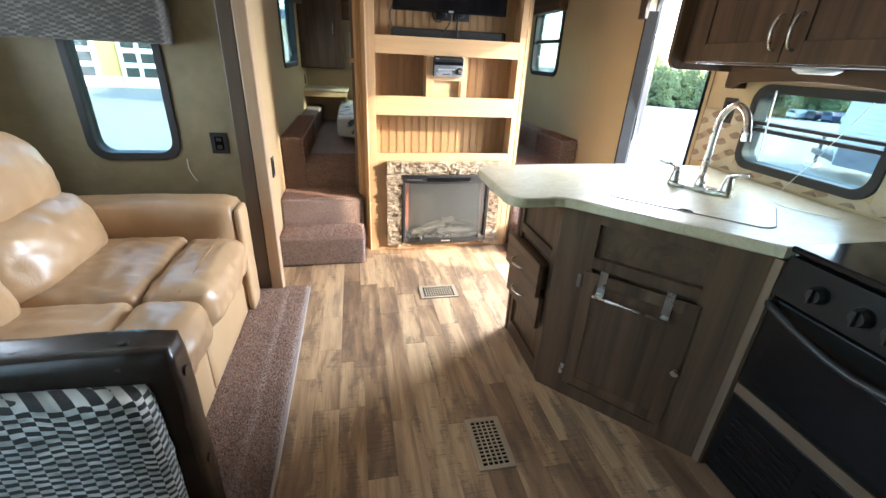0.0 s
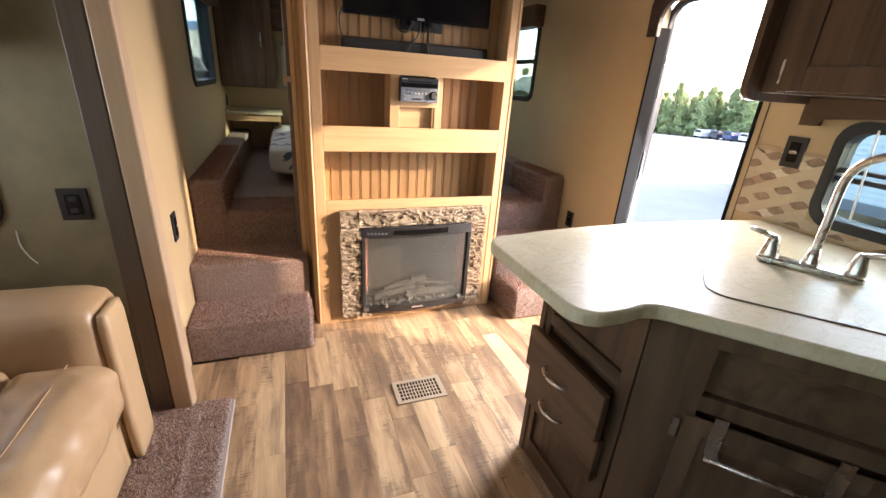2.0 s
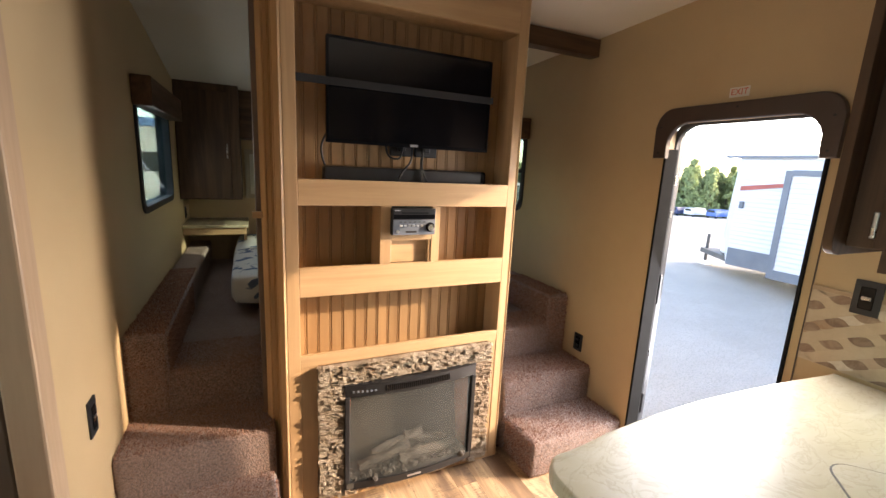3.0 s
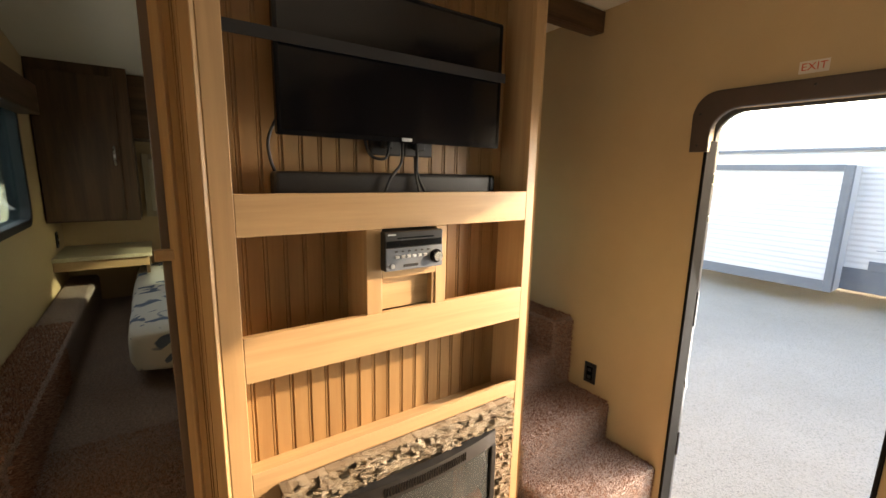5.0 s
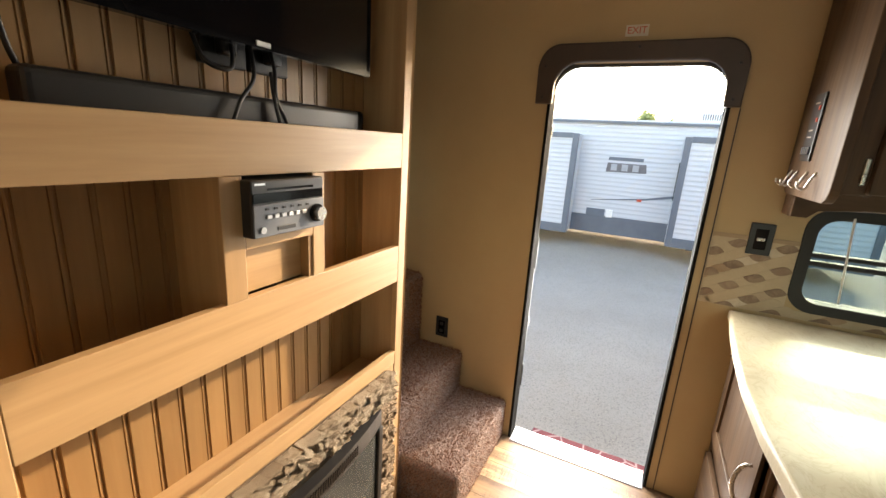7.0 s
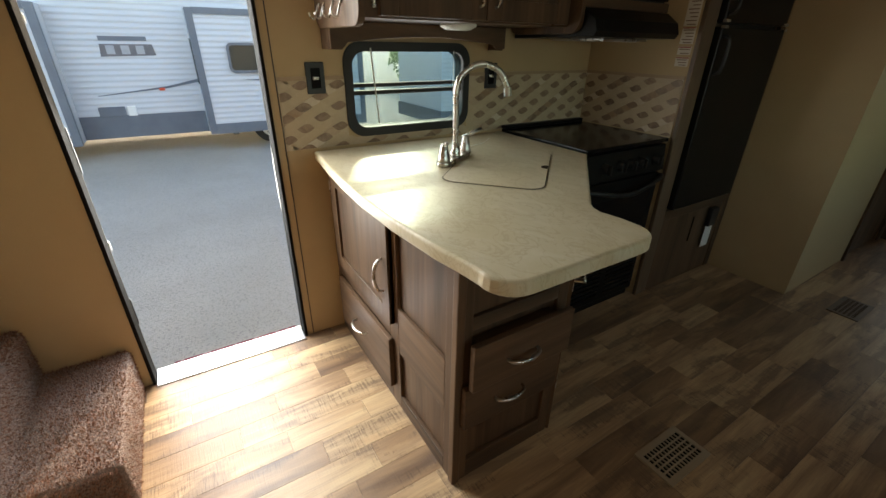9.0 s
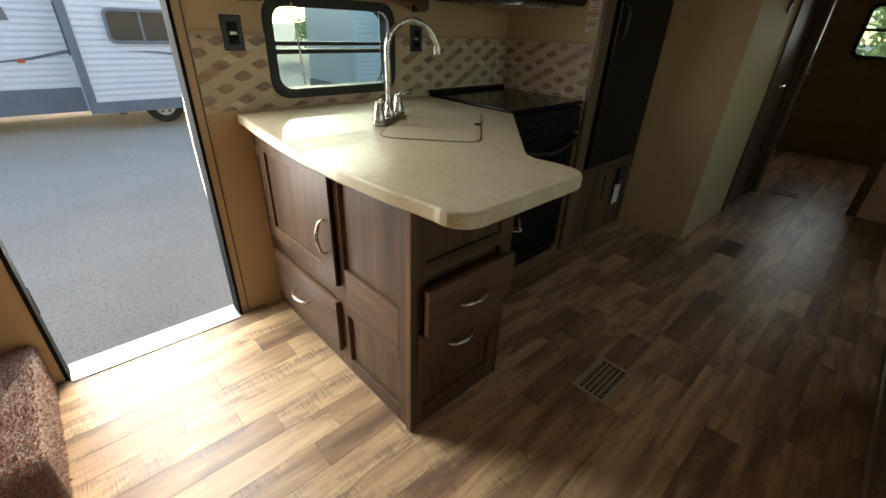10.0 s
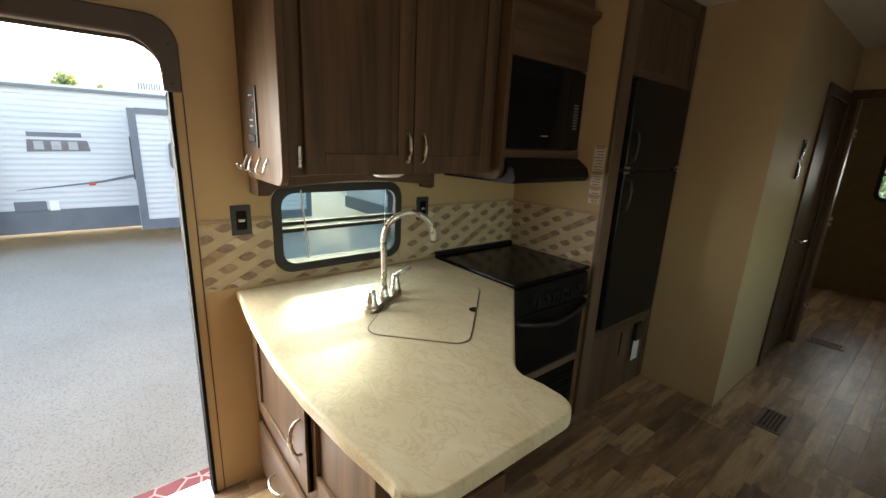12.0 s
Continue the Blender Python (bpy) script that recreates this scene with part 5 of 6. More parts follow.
TILT = Matrix.Translation((-0.9, 0, 0.5)) @ Matrix.Rotation(radians(-16), 4, "Y") @ Matrix.Translation((0.9, 0, -0.5))


def wrinkled(bm, x_seam, size=0.006, reach=0.11):
    """Pulls fine folds into the leather that fade out away from a seam."""
    for v in bm.verts:
        fade = math.exp(-abs(v.co.x - x_seam) / reach)
        fold = noise.noise(Vector((v.co.x * 5, v.co.y * 34 + v.co.x * 12, 1.7))) + 0.6 * noise.noise(Vector((v.co.x * 9, v.co.y * 70 - v.co.x * 20, 4.2)))
        v.co.z += size * fade * fold
    return bm


for k, (y0, y1) in enumerate(((1.705, 2.305), (1.10, 1.70))):
    part("seat_cushion", wrinkled(cushion(-1.06, -0.575, y0, y1, 0.26, 0.515, 0.035, 0.022, seed=k, n=34), -0.62, 0.008), LEATHER, sf, smooth=True)
    part("seat_cushion", wrinkled(cushion(-0.58, -0.312, y0 + 0.002, y1 - 0.002, 0.31, 0.512, 0.07, 0.016, seed=k + 3, n=34), -0.56, 0.008), LEATHER, sf, smooth=True)
    part("piping", tube(smooth_path([(-0.43, y0 + 0.03, 0.510), (-0.415, (y0 + y1) / 2, 0.529), (-0.43, y1 - 0.03, 0.510)], 8), 0.0022, 6), LEATHER, sf, "stitched seam", True)
    part("front_panel", cushion(-0.42, -0.364, y0 + 0.004, y1 - 0.004, 0.035, 0.40, 0.012, 0.004, crease=0.003, seed=k), BEIGE, sf, smooth=True)
for k, (y0, y1) in enumerate(((1.71, 2.30), (1.105, 1.70))):
    part("back_cushion", wrinkled(cushion(-1.16, -0.88, y0 + 0.008, y1 - 0.008, 0.47, 0.79, 0.09, 0.05, TILT, 0.014, k + 5, 26), -0.95, 0.006, 0.2), LEATHER, sf, smooth=True)
    part("head_cushion", wrinkled(cushion(-1.18, -0.92, y0 + 0.02, y1 - 0.02, 0.73, 1.07, 0.11, 0.05, TILT, 0.014, k + 9, 26), -1.0, 0.006, 0.2), LEATHER, sf, smooth=True)
for y0, y1 in ((2.312, 2.56),):
    part("arm", cushion(-1.30, -0.362, y0, y1, 0.03, 0.665, 0.07, 0.008, crease=0.006), LEATHER, sf, smooth=True)
    part("arm_front", cushion(-0.368, -0.33, y0 + 0.03, y1 - 0.07, 0.024, 0.625, 0.018, 0.004, crease=0.003), BEIGE, sf, smooth=True)

vl = thing("window_cornice", (-0.9, 2.6, 1.36), "patterned fabric cornice box over the slide-out window", "cornice")
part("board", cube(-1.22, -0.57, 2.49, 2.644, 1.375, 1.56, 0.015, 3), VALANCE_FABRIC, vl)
part("top", cube(-1.23, -0.56, 2.48, 2.644, 1.56, 1.70, 0.01, 2), TRIM_BROWN, vl)
ln = thing("bench", (-0.8, 1.0, 0.02), "dinette bench with checked fabric back and dark brown vinyl edges", "bench")
part("back_panel", cushion(-1.40, -0.150, 0.985, 1.095, 0.05, 0.785, 0.028, 0.004, crease=0.007), LEATHER_B, ln, "dark brown vinyl panel with buttons", True)
part("back_pad", cushion(-1.38, -0.195, 0.915, 1.0, 0.20, 0.715, 0.03, 0.012, crease=0.006), FABRIC, ln, "black and grey checked fabric", True)
part("seat", cushion(-1.38, -0.17, 0.40, 0.90, 0.28, 0.42, 0.04, 0.01), FABRIC, ln, smooth=True)
part("base", cube(-1.36, -0.20, 0.44, 1.0, 0.022, 0.28), DARK_X, ln)
for x, z in ((-0.25, 0.791), (-0.45, 0.791), (-0.80, 0.791)):
    part("button", tube([(x, 1.03, z - 0.008), (x, 1.03, z - 0.002)], 0.011, 12), LEATHER_B, ln)
for z in (0.69, 0.40):
    part("button", tube([(-0.153, 1.04, z), (-0.145, 1.04, z)], 0.012, 12), LEATHER_B, ln)

# ---- bedroom ----
hp = thing("headboard_panel", (0.34, YF, 1.2), "pale upholstered wall panel in a light wooden frame behind the bed", "panel")
part("pad", cube(0.235, 1.10, YF - 0.018, YF - 0.001, 1.225, 1.595, 0.004), mottled("pale_vinyl", (0.50, 0.46, 0.36), (0.56, 0.52, 0.41), 4), hp)
for x0, x1, z0, z1 in ((0.195, 0.235, 1.185, 1.635), (1.10, 1.14, 1.185, 1.635), (0.235, 1.10, 1.595, 1.635), (0.235, 1.10, 1.185, 1.225)):
    part("frame_piece", cube(x0, x1, YF - 0.024, YF - 0.001, z0, z1, 0.003), wood("limed_frame", (0.44, 0.36, 0.25), (0.36, 0.29, 0.19), "z"), hp)
bd = thing("bed", (0.95, 4.8, 0.60), "bare white mattress with blue floral print on a dark base", "bed")
part("base", cube(0.25, 1.55, 4.25, 5.72, 0.60, 0.665), DARK_X, bd)
def make_ticking():
    m = material("mattress_ticking", 0.8)
    n = Nodes(m)
    at = n.place((1, 1, 1), False)
    f = n.noise(at, 9.0, 2, 0.5, 1.0)
    n.out(n.ramp(f, (0.58, (0.66, 0.66, 0.62)), (0.62, (0.10, 0.15, 0.24))), None, n.noise(at, 60.0, 3), 0.4, 0.004)
    return m
part("mattress", cushion(0.11, 1.66, 4.12, 5.74, 0.66, 0.865, 0.05, 0.01), make_ticking(), bd, "white mattress with blue floral print", True)
wr = thing("wardrobe", (-0.05, 5.5, 1.21), "dark brown overhead wardrobe with a nickel handle", "wardrobe")
part("body", cube(XL + 0.002, 0.17, 5.32, YF, 1.21, 2.12), DARK_Z, wr)
dw = part("door", cube(XL + 0.012, 0.10, 5.298, 5.318, 1.22, 2.06, 0.003), DARK_Z, wr)
handle(dw, (0.075, 5.298, 1.55), (0.075, 5.298, 1.66), (0, -0.028, 0))
part("bridge", cube(0.17, 1.70, 5.40, YF, 1.72, 2.10), DARK_X, wr, "dark overhead cabinet over the bed")
ns = thing("bedside_shelf", (-0.05, 5.5, 0.79), "pale laminate bedside shelf with a drawer rail", "shelf")
part("top", cube(XL + 0.002, 0.205, 5.30, YF - 0.002, 0.975, 1.0, 0.004), LAMINATE, ns)
part("apron", cube(XL + 0.002, 0.19, 5.32, 5.34, 0.915, 0.972, 0.003), MAPLE_X, ns)
part("side", cube(0.17, 0.19, 5.345, YF - 0.002, 0.60, 0.972), DARK_Z, ns)
for nm, y0, y1, side in (("window_shade", 4.0, 5.02, 1), ("window_shade", 4.0, 4.70, -1)):
    x0, x1 = (XL + 0.002, XL + 0.09) if side > 0 else (XR - 0.09, XR - 0.002)
    ws = thing("window_cornice", ((x0 + x1) / 2, 4.4, 1.8), "dark brown cornice over the bedroom window", "cornice")
    part("board", cube(x0, x1, y0, y1, 1.79, 1.935, 0.006), DARK_Y, ws)

# ---- floor registers ----
REG = mottled("tan_metal_register", (0.36, 0.28, 0.19), (0.42, 0.33, 0.23), 8, 0.45, 0.1, 300, 0.001, 0.2)

REG_DARK = mottled("brown_metal_register", (0.13, 0.095, 0.07), (0.17, 0.125, 0.09), 8, 0.45, 0.1, 300, 0.001, 0.2)


def register(x0, x1, y0, y1, nx, ny, dark=False):
    r = thing("floor_register", ((x0 + x1) / 2, (y0 + y1) / 2, 0.004), "brown metal floor register with a slotted grille" if dark else "tan metal floor register with a slotted grille", "register", "floor registers")
    mat = REG_DARK if dark else REG
    part("duct", cube(x0 + 0.01, x1 - 0.01, y0 + 0.01, y1 - 0.01, 0.0042, 0.005), GLOSS_BLACK, r)
    mx, my = 0.022, 0.018
    b = bmesh.new()
    for a0, a1, b0, b1 in ((x0, x0 + mx, y0, y1), (x1 - mx, x1, y0, y1), (x0 + mx, x1 - mx, y0, y0 + my), (x0 + mx, x1 - mx, y1 - my, y1)):
        box(b, a0, a1, b0, b1, 0.004, 0.011)
    part("frame", b, mat, r)
    b = bmesh.new()
    for k in range(1, nx):
        x = x0 + mx + (x1 - x0 - 2 * mx) * k / nx
        box(b, x - 0.003, x + 0.003, y0 + my, y1 - my, 0.0052, 0.0095)
    for k in range(1, ny):
        y = y0 + my + (y1 - y0 - 2 * my) * k / ny
        box(b, x0 + mx, x1 - mx, y - 0.0025, y + 0.0025, 0.0053, 0.0098)
    part("grille", b, mat, r)


register(0.625, 0.862, 2.375, 2.525, 13, 5)
register(0.655, 0.80, 1.165, 1.405, 5, 12)
register(0.68, 0.82, -0.62, -0.36, 5, 12, True)
register(0.66, 0.90, -2.25, -2.12, 12, 5, True)

# ---- pieces of floors and walls ----
floor = setting("floor", cube(-0.07, XR, YB, 3.2, -0.004, -0.001), TRIM_BROWN, "vinyl plank floor in mixed browns with a worn, sawn look", "floor")
PLANK_MESH = {}


def plank(x, y0, y1, w):
    key = (round(y1 - y0, 2), round(w, 3))
    if key not in PLANK_MESH:
        bm = cube(0.0002, w - 0.0002, 0.0002, key[0] - 0.0002, -0.001, 0.004, 0.0006, 1)
        me = bpy.data.meshes.new("plank")
        bm.to_mesh(me)
        bm.free()
        me.materials.append(PLANK)
        PLANK_MESH[key] = me
    ob = new("plank", PLANK_MESH[key])
    ob.parent, ob.location = floor, (x, y0, 0)


rng = random.Random(11)
W = 0.1083
for k in range(20):
    y = YB - rng.choice((0.0, 0.15, 0.3, 0.45))
    while y < 3.2:
        L = rng.choice((0.3, 0.4, 0.5, 0.6, 0.8)) if y > -2.0 else 1.2
        plank(-0.07 + k * W, max(y, YB), min(y + L, 3.2), W)
        y += L
for x, w in ((-0.178, W), (-0.28, 0.102)):
    plank(x, 2.62, 2.91, w)

# ledge stones
STONE_MESH = []
for k in range(20):
    bm = cube(-0.5, 0.5, -0.5, 0.5, -0.5, 0.5)
    bmesh.ops.subdivide_edges(bm, edges=bm.edges[:], cuts=1, use_grid_fill=True)
    for v in bm.verts:
        v.co += Vector([rng.uniform(-0.07, 0.07) for _ in range(3)])
        if v.co.y < -0.3:
            v.co.y += rng.uniform(-0.12, 0.12)
    me = bpy.data.meshes.new("stone")
    bm.to_mesh(me)
    bm.free()
    me.materials.append(STONE)
    STONE_MESH.append(me)
base = ORIGIN[surround]
spots = []
for (x0, x1, z0, z1) in ((0.475, 1.327, 0.602, 0.692), (0.475, 0.585, 0.045, 0.60), (1.238, 1.327, 0.045, 0.60), (0.585, 1.238, 0.045, 0.078)):
    z = z0
    while z < z1 - 0.006:
        h = min(rng.uniform(0.011, 0.022), z1 - z)
        x = x0 - rng.uniform(0, 0.006)
        while x < x1 - 0.006:
            w = min(rng.uniform(0.018, 0.05), x1 - x + 0.004)
            spots.append((x + w / 2, z + h / 2, w, h, rng.uniform(0.024, 0.046)))
            x += w
        z += h
rest = bmesh.new()
for k, (x, z, w, h, d) in enumerate(spots):
    me = rng.choice(STONE_MESH)
    at = Matrix.LocRotScale(Vector((x, EY - 0.012 - d * 0.25, z)) - base, Euler((rng.uniform(-0.1, 0.1), rng.uniform(-0.05, 0.05), rng.uniform(-0.15, 0.15))), Vector((w * 0.98, d, h * 0.95)))
    if k < 300:
        ob = new("stone", me)
        ob.parent, ob.matrix_basis = surround, at
    else:
        n0 = len(rest.verts)
        rest.from_mesh(me)
        rest.verts.ensure_lookup_table()
        bmesh.ops.transform(rest, matrix=at, verts=rest.verts[n0:])
if rest.verts:
    bmesh.ops.translate(rest, verts=rest.verts, vec=base)
    tagged(part("stone_rubble", rest, STONE, surround), "", "", "", "stuff")

# backsplash: embossed panel with leaf-shaped tiles
def make_tile(name, *stops):
    m = material(name, 0.38)
    n = Nodes(m)
    tc = n.ramp(n.add("ObjectInfo").outputs["Random"], *stops)
    ff, cloud = n.noise(n.place((1, 1, 1)), 70.0, 4), n.noise(n.place((1, 1, 1)), 22.0, 3, 0.6, 0.8)
    c = n.mix(n.math("MULTIPLY", n.ramp(cloud, (0.42, (0, 0, 0)), (0.62, (1, 1, 1))), 0.35), tc, (0.50, 0.38, 0.26))
    n.out(n.mix(n.math("MULTIPLY", ff, 0.3), c, (0.16, 0.095, 0.06)), None, ff, 0.3, 0.002)
    return m


TILE_DARK = make_tile("leaf_tile_brown", (0.0, (0.17, 0.105, 0.068)), (0.6, (0.225, 0.145, 0.095)), (1.0, (0.28, 0.185, 0.125)))
TILE_PALE = make_tile("leaf_tile_veined", (0.0, (0.30, 0.19, 0.115)), (0.45, (0.42, 0.27, 0.16)), (0.7, (0.62, 0.52, 0.39)), (1.0, (0.72, 0.64, 0.52)))
SPLASH = mottled("backsplash_cream", (0.48, 0.37, 0.245), (0.56, 0.45, 0.31), 12, 0.42, 0.2, 90)
leaf_out = []
for k in range(9):
    t = k / 8
    leaf_out.append((-0.5 + t, 0.5 * math.sin(math.pi * t) ** 0.9 * (1 - 0.25 * t) + 0.07 * math.sin(2 * math.pi * t)))
leaf_out += [(0.5 - k / 8, -0.5 * math.sin(math.pi * (1 - k / 8)) ** 0.9 * (0.75 + 0.25 * (k / 8)) + 0.07 * math.sin(2 * math.pi * (1 - k / 8))) for k in range(1, 8)]


def splash(name, axis, at, face, u0, u1, z0, z1, hole, label):
    lo, hi = sorted((at + face * 0.0006, at + face * 0.004))
    sp = setting(name, wall(axis, lo, hi, u0, u1, z0, z1, [hole] if hole else []), SPLASH, label, "backsplash")
    du, dz, f = 0.0735, 0.0415, at + face * 0.004
    whole = {}
    for i in range(-60, 60):
        for j in range(-60, 60):
            u, z = u0 + 0.03 + (i + j) * du / 2, z1 - 0.03 - (i - j) * dz / 2
            if not (u0 - 0.03 < u < u1 + 0.03 and z0 - 0.015 < z < z1 + 0.005):
                continue
            if hole and hole[0] - 0.012 < u < hole[1] + 0.012 and hole[2] - 0.004 < z:
                continue
            lead = i % 2 == 0
            sort = "cream" if j % 2 or (j % 4 == 2 and not lead) else "dark" if lead else "pale"
            high = {"cream": 0.0009, "dark": 0.0024, "pale": 0.0019}[sort]
            cut = u - du / 2 < u0 + 0.002 or u + du / 2 > u1 - 0.002 or z - dz / 2 < z0 + 0.002 or z + dz / 2 > z1 - 0.013
            if cut or sort not in whole:
                lo, hi = sorted((0.0, face * high))
                bm = prism([(a * du * 0.97, c * dz * 0.95) for a, c in leaf_out], lo, hi, 0.0005 if sort != "cream" else 0.0, 1, axis)
                if cut:
                    for lim, side, ax in ((u0 + 0.002 - u, -1, 0), (u1 - 0.002 - u, 1, 0), (z0 + 0.002 - z, -1, 1), (z1 - 0.013 - z, 1, 1)):
                        co = Vector((0, lim, 0)) if ax == 0 and axis == "x" else Vector((lim, 0, 0)) if ax == 0 else Vector((0, 0, lim))
                        no = Vector([side if k == (2 if ax else 1 if axis == "x" else 0) else 0 for k in range(3)])
                        bmesh.ops.bisect_plane(bm, geom=bm.verts[:] + bm.edges[:] + bm.faces[:], plane_co=co, plane_no=no, clear_outer=True)
                if not bm.faces:
                    bm.free()
                    continue
                me = bpy.data.meshes.new("tile")
                bm.to_mesh(me)
                bm.free()
                me.materials.append({"cream": SPLASH, "dark": TILE_DARK, "pale": TILE_PALE}[sort])
                if not cut:
                    whole[sort] = me
            ob = new("tile", me if cut else whole[sort])
            ob.parent = sp
            ob.location = (f, u, z) if axis == "x" else (u, f, z)
    b0, b1 = sorted((at + face * 0.0008, at + face * 0.006))
    runs = [(u0, u1)] if not hole else [(u0, hole[0] - 0.001), (hole[1] + 0.001, u1)]
    bm = bmesh.new()
    for a0, a1 in runs:
        box(bm, *((b0, b1, a0, a1) if axis == "x" else (a0, a1, b0, b1)), z1 - 0.012, z1 + 0.002)
    part("border", bm, mottled("backsplash_border", (0.36, 0.25, 0.155), (0.40, 0.28, 0.175), 8, 0.45), sp)


splash("backsplash_wall", "x", XR, -1, 0.45, 2.185, 0.925, 1.205, (1.292, 1.915, 0.955, 1.205), "cream backsplash with brown leaf-shaped tiles")
splash("backsplash_return", "y", 0.447, 1, 1.505, XR - 0.005, 0.925, 1.205, None, "cream backsplash with brown leaf-shaped tiles beside the range")


# carpet pile: upright tufts over the carpeted faces nearest the path
def pile(name, parent, faces, seed, gap=0.0052, tall=0.009, mat=None):
    """faces: (corner, along u, along v, normal) of flat carpeted faces."""
    g = np.random.default_rng(seed)
    V, F, n0 = [], [], 0
    for o, u, v, nrm in faces:
        o, u, v, nrm = (np.array(q, float) for q in (o, u, v, nrm))
        k = int(np.linalg.norm(u) * np.linalg.norm(v) / gap ** 2)
        at = o + g.random((k, 1)) * u + g.random((k, 1)) * v
        lump = np.array([noise.noise(Vector(p) * 22.0) for p in at])[:, None]
        tip = at + nrm * (tall * (0.75 + 0.35 * g.random((k, 1)) + 0.35 * lump)) + g.normal(0, 0.0028, (k, 3)) + 0.003 * lump * np.array([0.6, 0.4, -0.5])
        a, b2 = np.cross(nrm, [0.31, 0.87, 0.38]), None
        a /= np.linalg.norm(a)
        b2 = np.cross(nrm, a)
        th = g.random((k, 1)) * 6.283
        r = 0.0036
        ring3 = [at - nrm * 0.002 + r * (np.cos(th + c) * a + np.sin(th + c) * b2) for c in (0.0, 2.094, 4.189)]
        V.append(np.stack([*ring3, tip], 1).reshape(-1, 3))
        i = n0 + 4 * np.arange(k)[:, None]
        F.append(np.concatenate([np.hstack([i + p, i + q, i + 3]) for p, q in ((0, 1), (1, 2), (2, 0))]))
        n0 += 4 * k
    me = bpy.data.meshes.new(name)
    me.from_pydata(np.concatenate(V).tolist(), [], np.concatenate(F).tolist())
    me.materials.append(mat or PILE)
    ob = new(name, me)
    ob.parent = parent
    return tagged(ob, "", "", "", "stuff")


def make_pile(name, gain):
    m = material(name, 0.95, 0.0, Specular_IOR_Level=0.1, Sheen_Weight=0.08)
    n = Nodes(m)
    isl = n.add("NewGeometry").outputs["Random Per Island"]
    big = n.noise(n.place((1, 1, 1), False), 9.0, 4, 0.6)
    tones = [tuple(a * b for a, b in zip(c, gain)) for c in ((0.17, 0.086, 0.058), (0.295, 0.16, 0.112), (0.39, 0.22, 0.157), (0.51, 0.31, 0.23))]
    n.out(n.mix(n.math("MULTIPLY", big, 0.35), n.ramp(isl, *zip((0.0, 0.35, 0.75, 1.0), tones)), tones[0]))
    return m


PILE = make_pile("carpet_pile", (1, 1, 1))
# Slide-out pile: the stair pile's tones, raised and shifted toward grey.
PILE_SLIDE = make_pile("slide_carpet_pile", (1.35, 1.55, 1.6))
obs = bpy.data.objects
UP, FRONT = (0, 0, 1), (0, -1, 0)
for nm, x0, x1, y0, y1, z0, z1 in (("stair_west_1", XL + 0.004, 0.285, 2.922, 3.18, 0.01, 0.206), ("stair_west_2", XL + 0.004, 0.295, 3.182, 3.46, 0.21, 0.406), ("stair_east_1", 1.50, XR - 0.004, 2.912, 3.175, 0.01, 0.206), ("stair_east_2", 1.48, XR - 0.004, 3.176, 3.44, 0.21, 0.406), ("stair_east_3", 1.475, 1.95, 3.441, 3.70, 0.41, 0.596), ("stair_west_3", -0.12, 0.258, 3.466, 3.80, 0.41, 0.596)):
    fs = [((x0, y0 + 0.006, z1), (x1 - x0, 0, 0), (0, y1 - y0 - 0.006, 0), UP), ((x0, y0, z0), (x1 - x0, 0, 0), (0, 0, z1 - z0 - 0.006), FRONT), ((x0, y0 + 0.004, z1 - 0.004), (x1 - x0, 0, 0), (0, 0.004, 0.004), (0, -0.707, 0.707))]
    if nm == "stair_west_1":
        fs.append(((x1 + 0.008, y0 + 0.006, z0), (0, 0.20, 0), (0, 0, z1 - z0 - 0.006), (1, 0, 0)))
    if nm == "stair_east_1":
        fs.append(((x0 - 0.008, y0 + 0.006, z0), (0, 0.24, 0), (0, 0, z1 - z0 - 0.006), (-1, 0, 0)))
    pile("pile", obs[nm], fs, len(nm) + int(z1 * 100))
pile("pile", obs["ledge_west"], [((XL, 3.458, 0.41), (0.15, 0, 0), (0, 0, 0.36), FRONT), ((-0.122, 3.47, 0.60), (0, 0.9, 0), (0, 0, 0.17), (1, 0, 0)), ((XL, 3.47, 0.788), (0.15, 0, 0), (0, 1.2, 0), UP)], 71)
pile("pile", obs["ledge_east"], [((1.96, 3.433, 0.41), (0.13, 0, 0), (0, 0, 0.36), FRONT), ((1.952, 3.45, 0.60), (0, 0.5, 0), (0, 0, 0.17), (-1, 0, 0)), ((1.96, 3.45, 0.788), (0.13, 0, 0), (0, 0.5, 0), UP)], 72)
pile("pile", obs["floor_slide"], [((-0.44, 1.05, 0.021), (0.355, 0, 0), (0, 1.55, 0), UP)], 73, 0.006, 0.008, PILE_SLIDE)

# ---- outside ----
def lot(x, y):
    """The lot's height: level by the trailers, then falling away to the woods."""
    d = (x + y) / 1.414
    return GROUND - 0.062 * max(0.0, min(d, 140.0) - 17.0)


def ground_mesh():
    bm = bmesh.new()
    bmesh.ops.create_grid(bm, x_segments=90, y_segments=90, size=900)
    for v in bm.verts:
        v.co = Vector((math.copysign(abs(v.co.x / 900) ** 2.5 * 900, v.co.x), math.copysign(abs(v.co.y / 900) ** 2.5 * 900, v.co.y), lot(*[math.copysign(abs(c / 900) ** 2.5 * 900, c) for c in v.co[:2]])))
    return bm


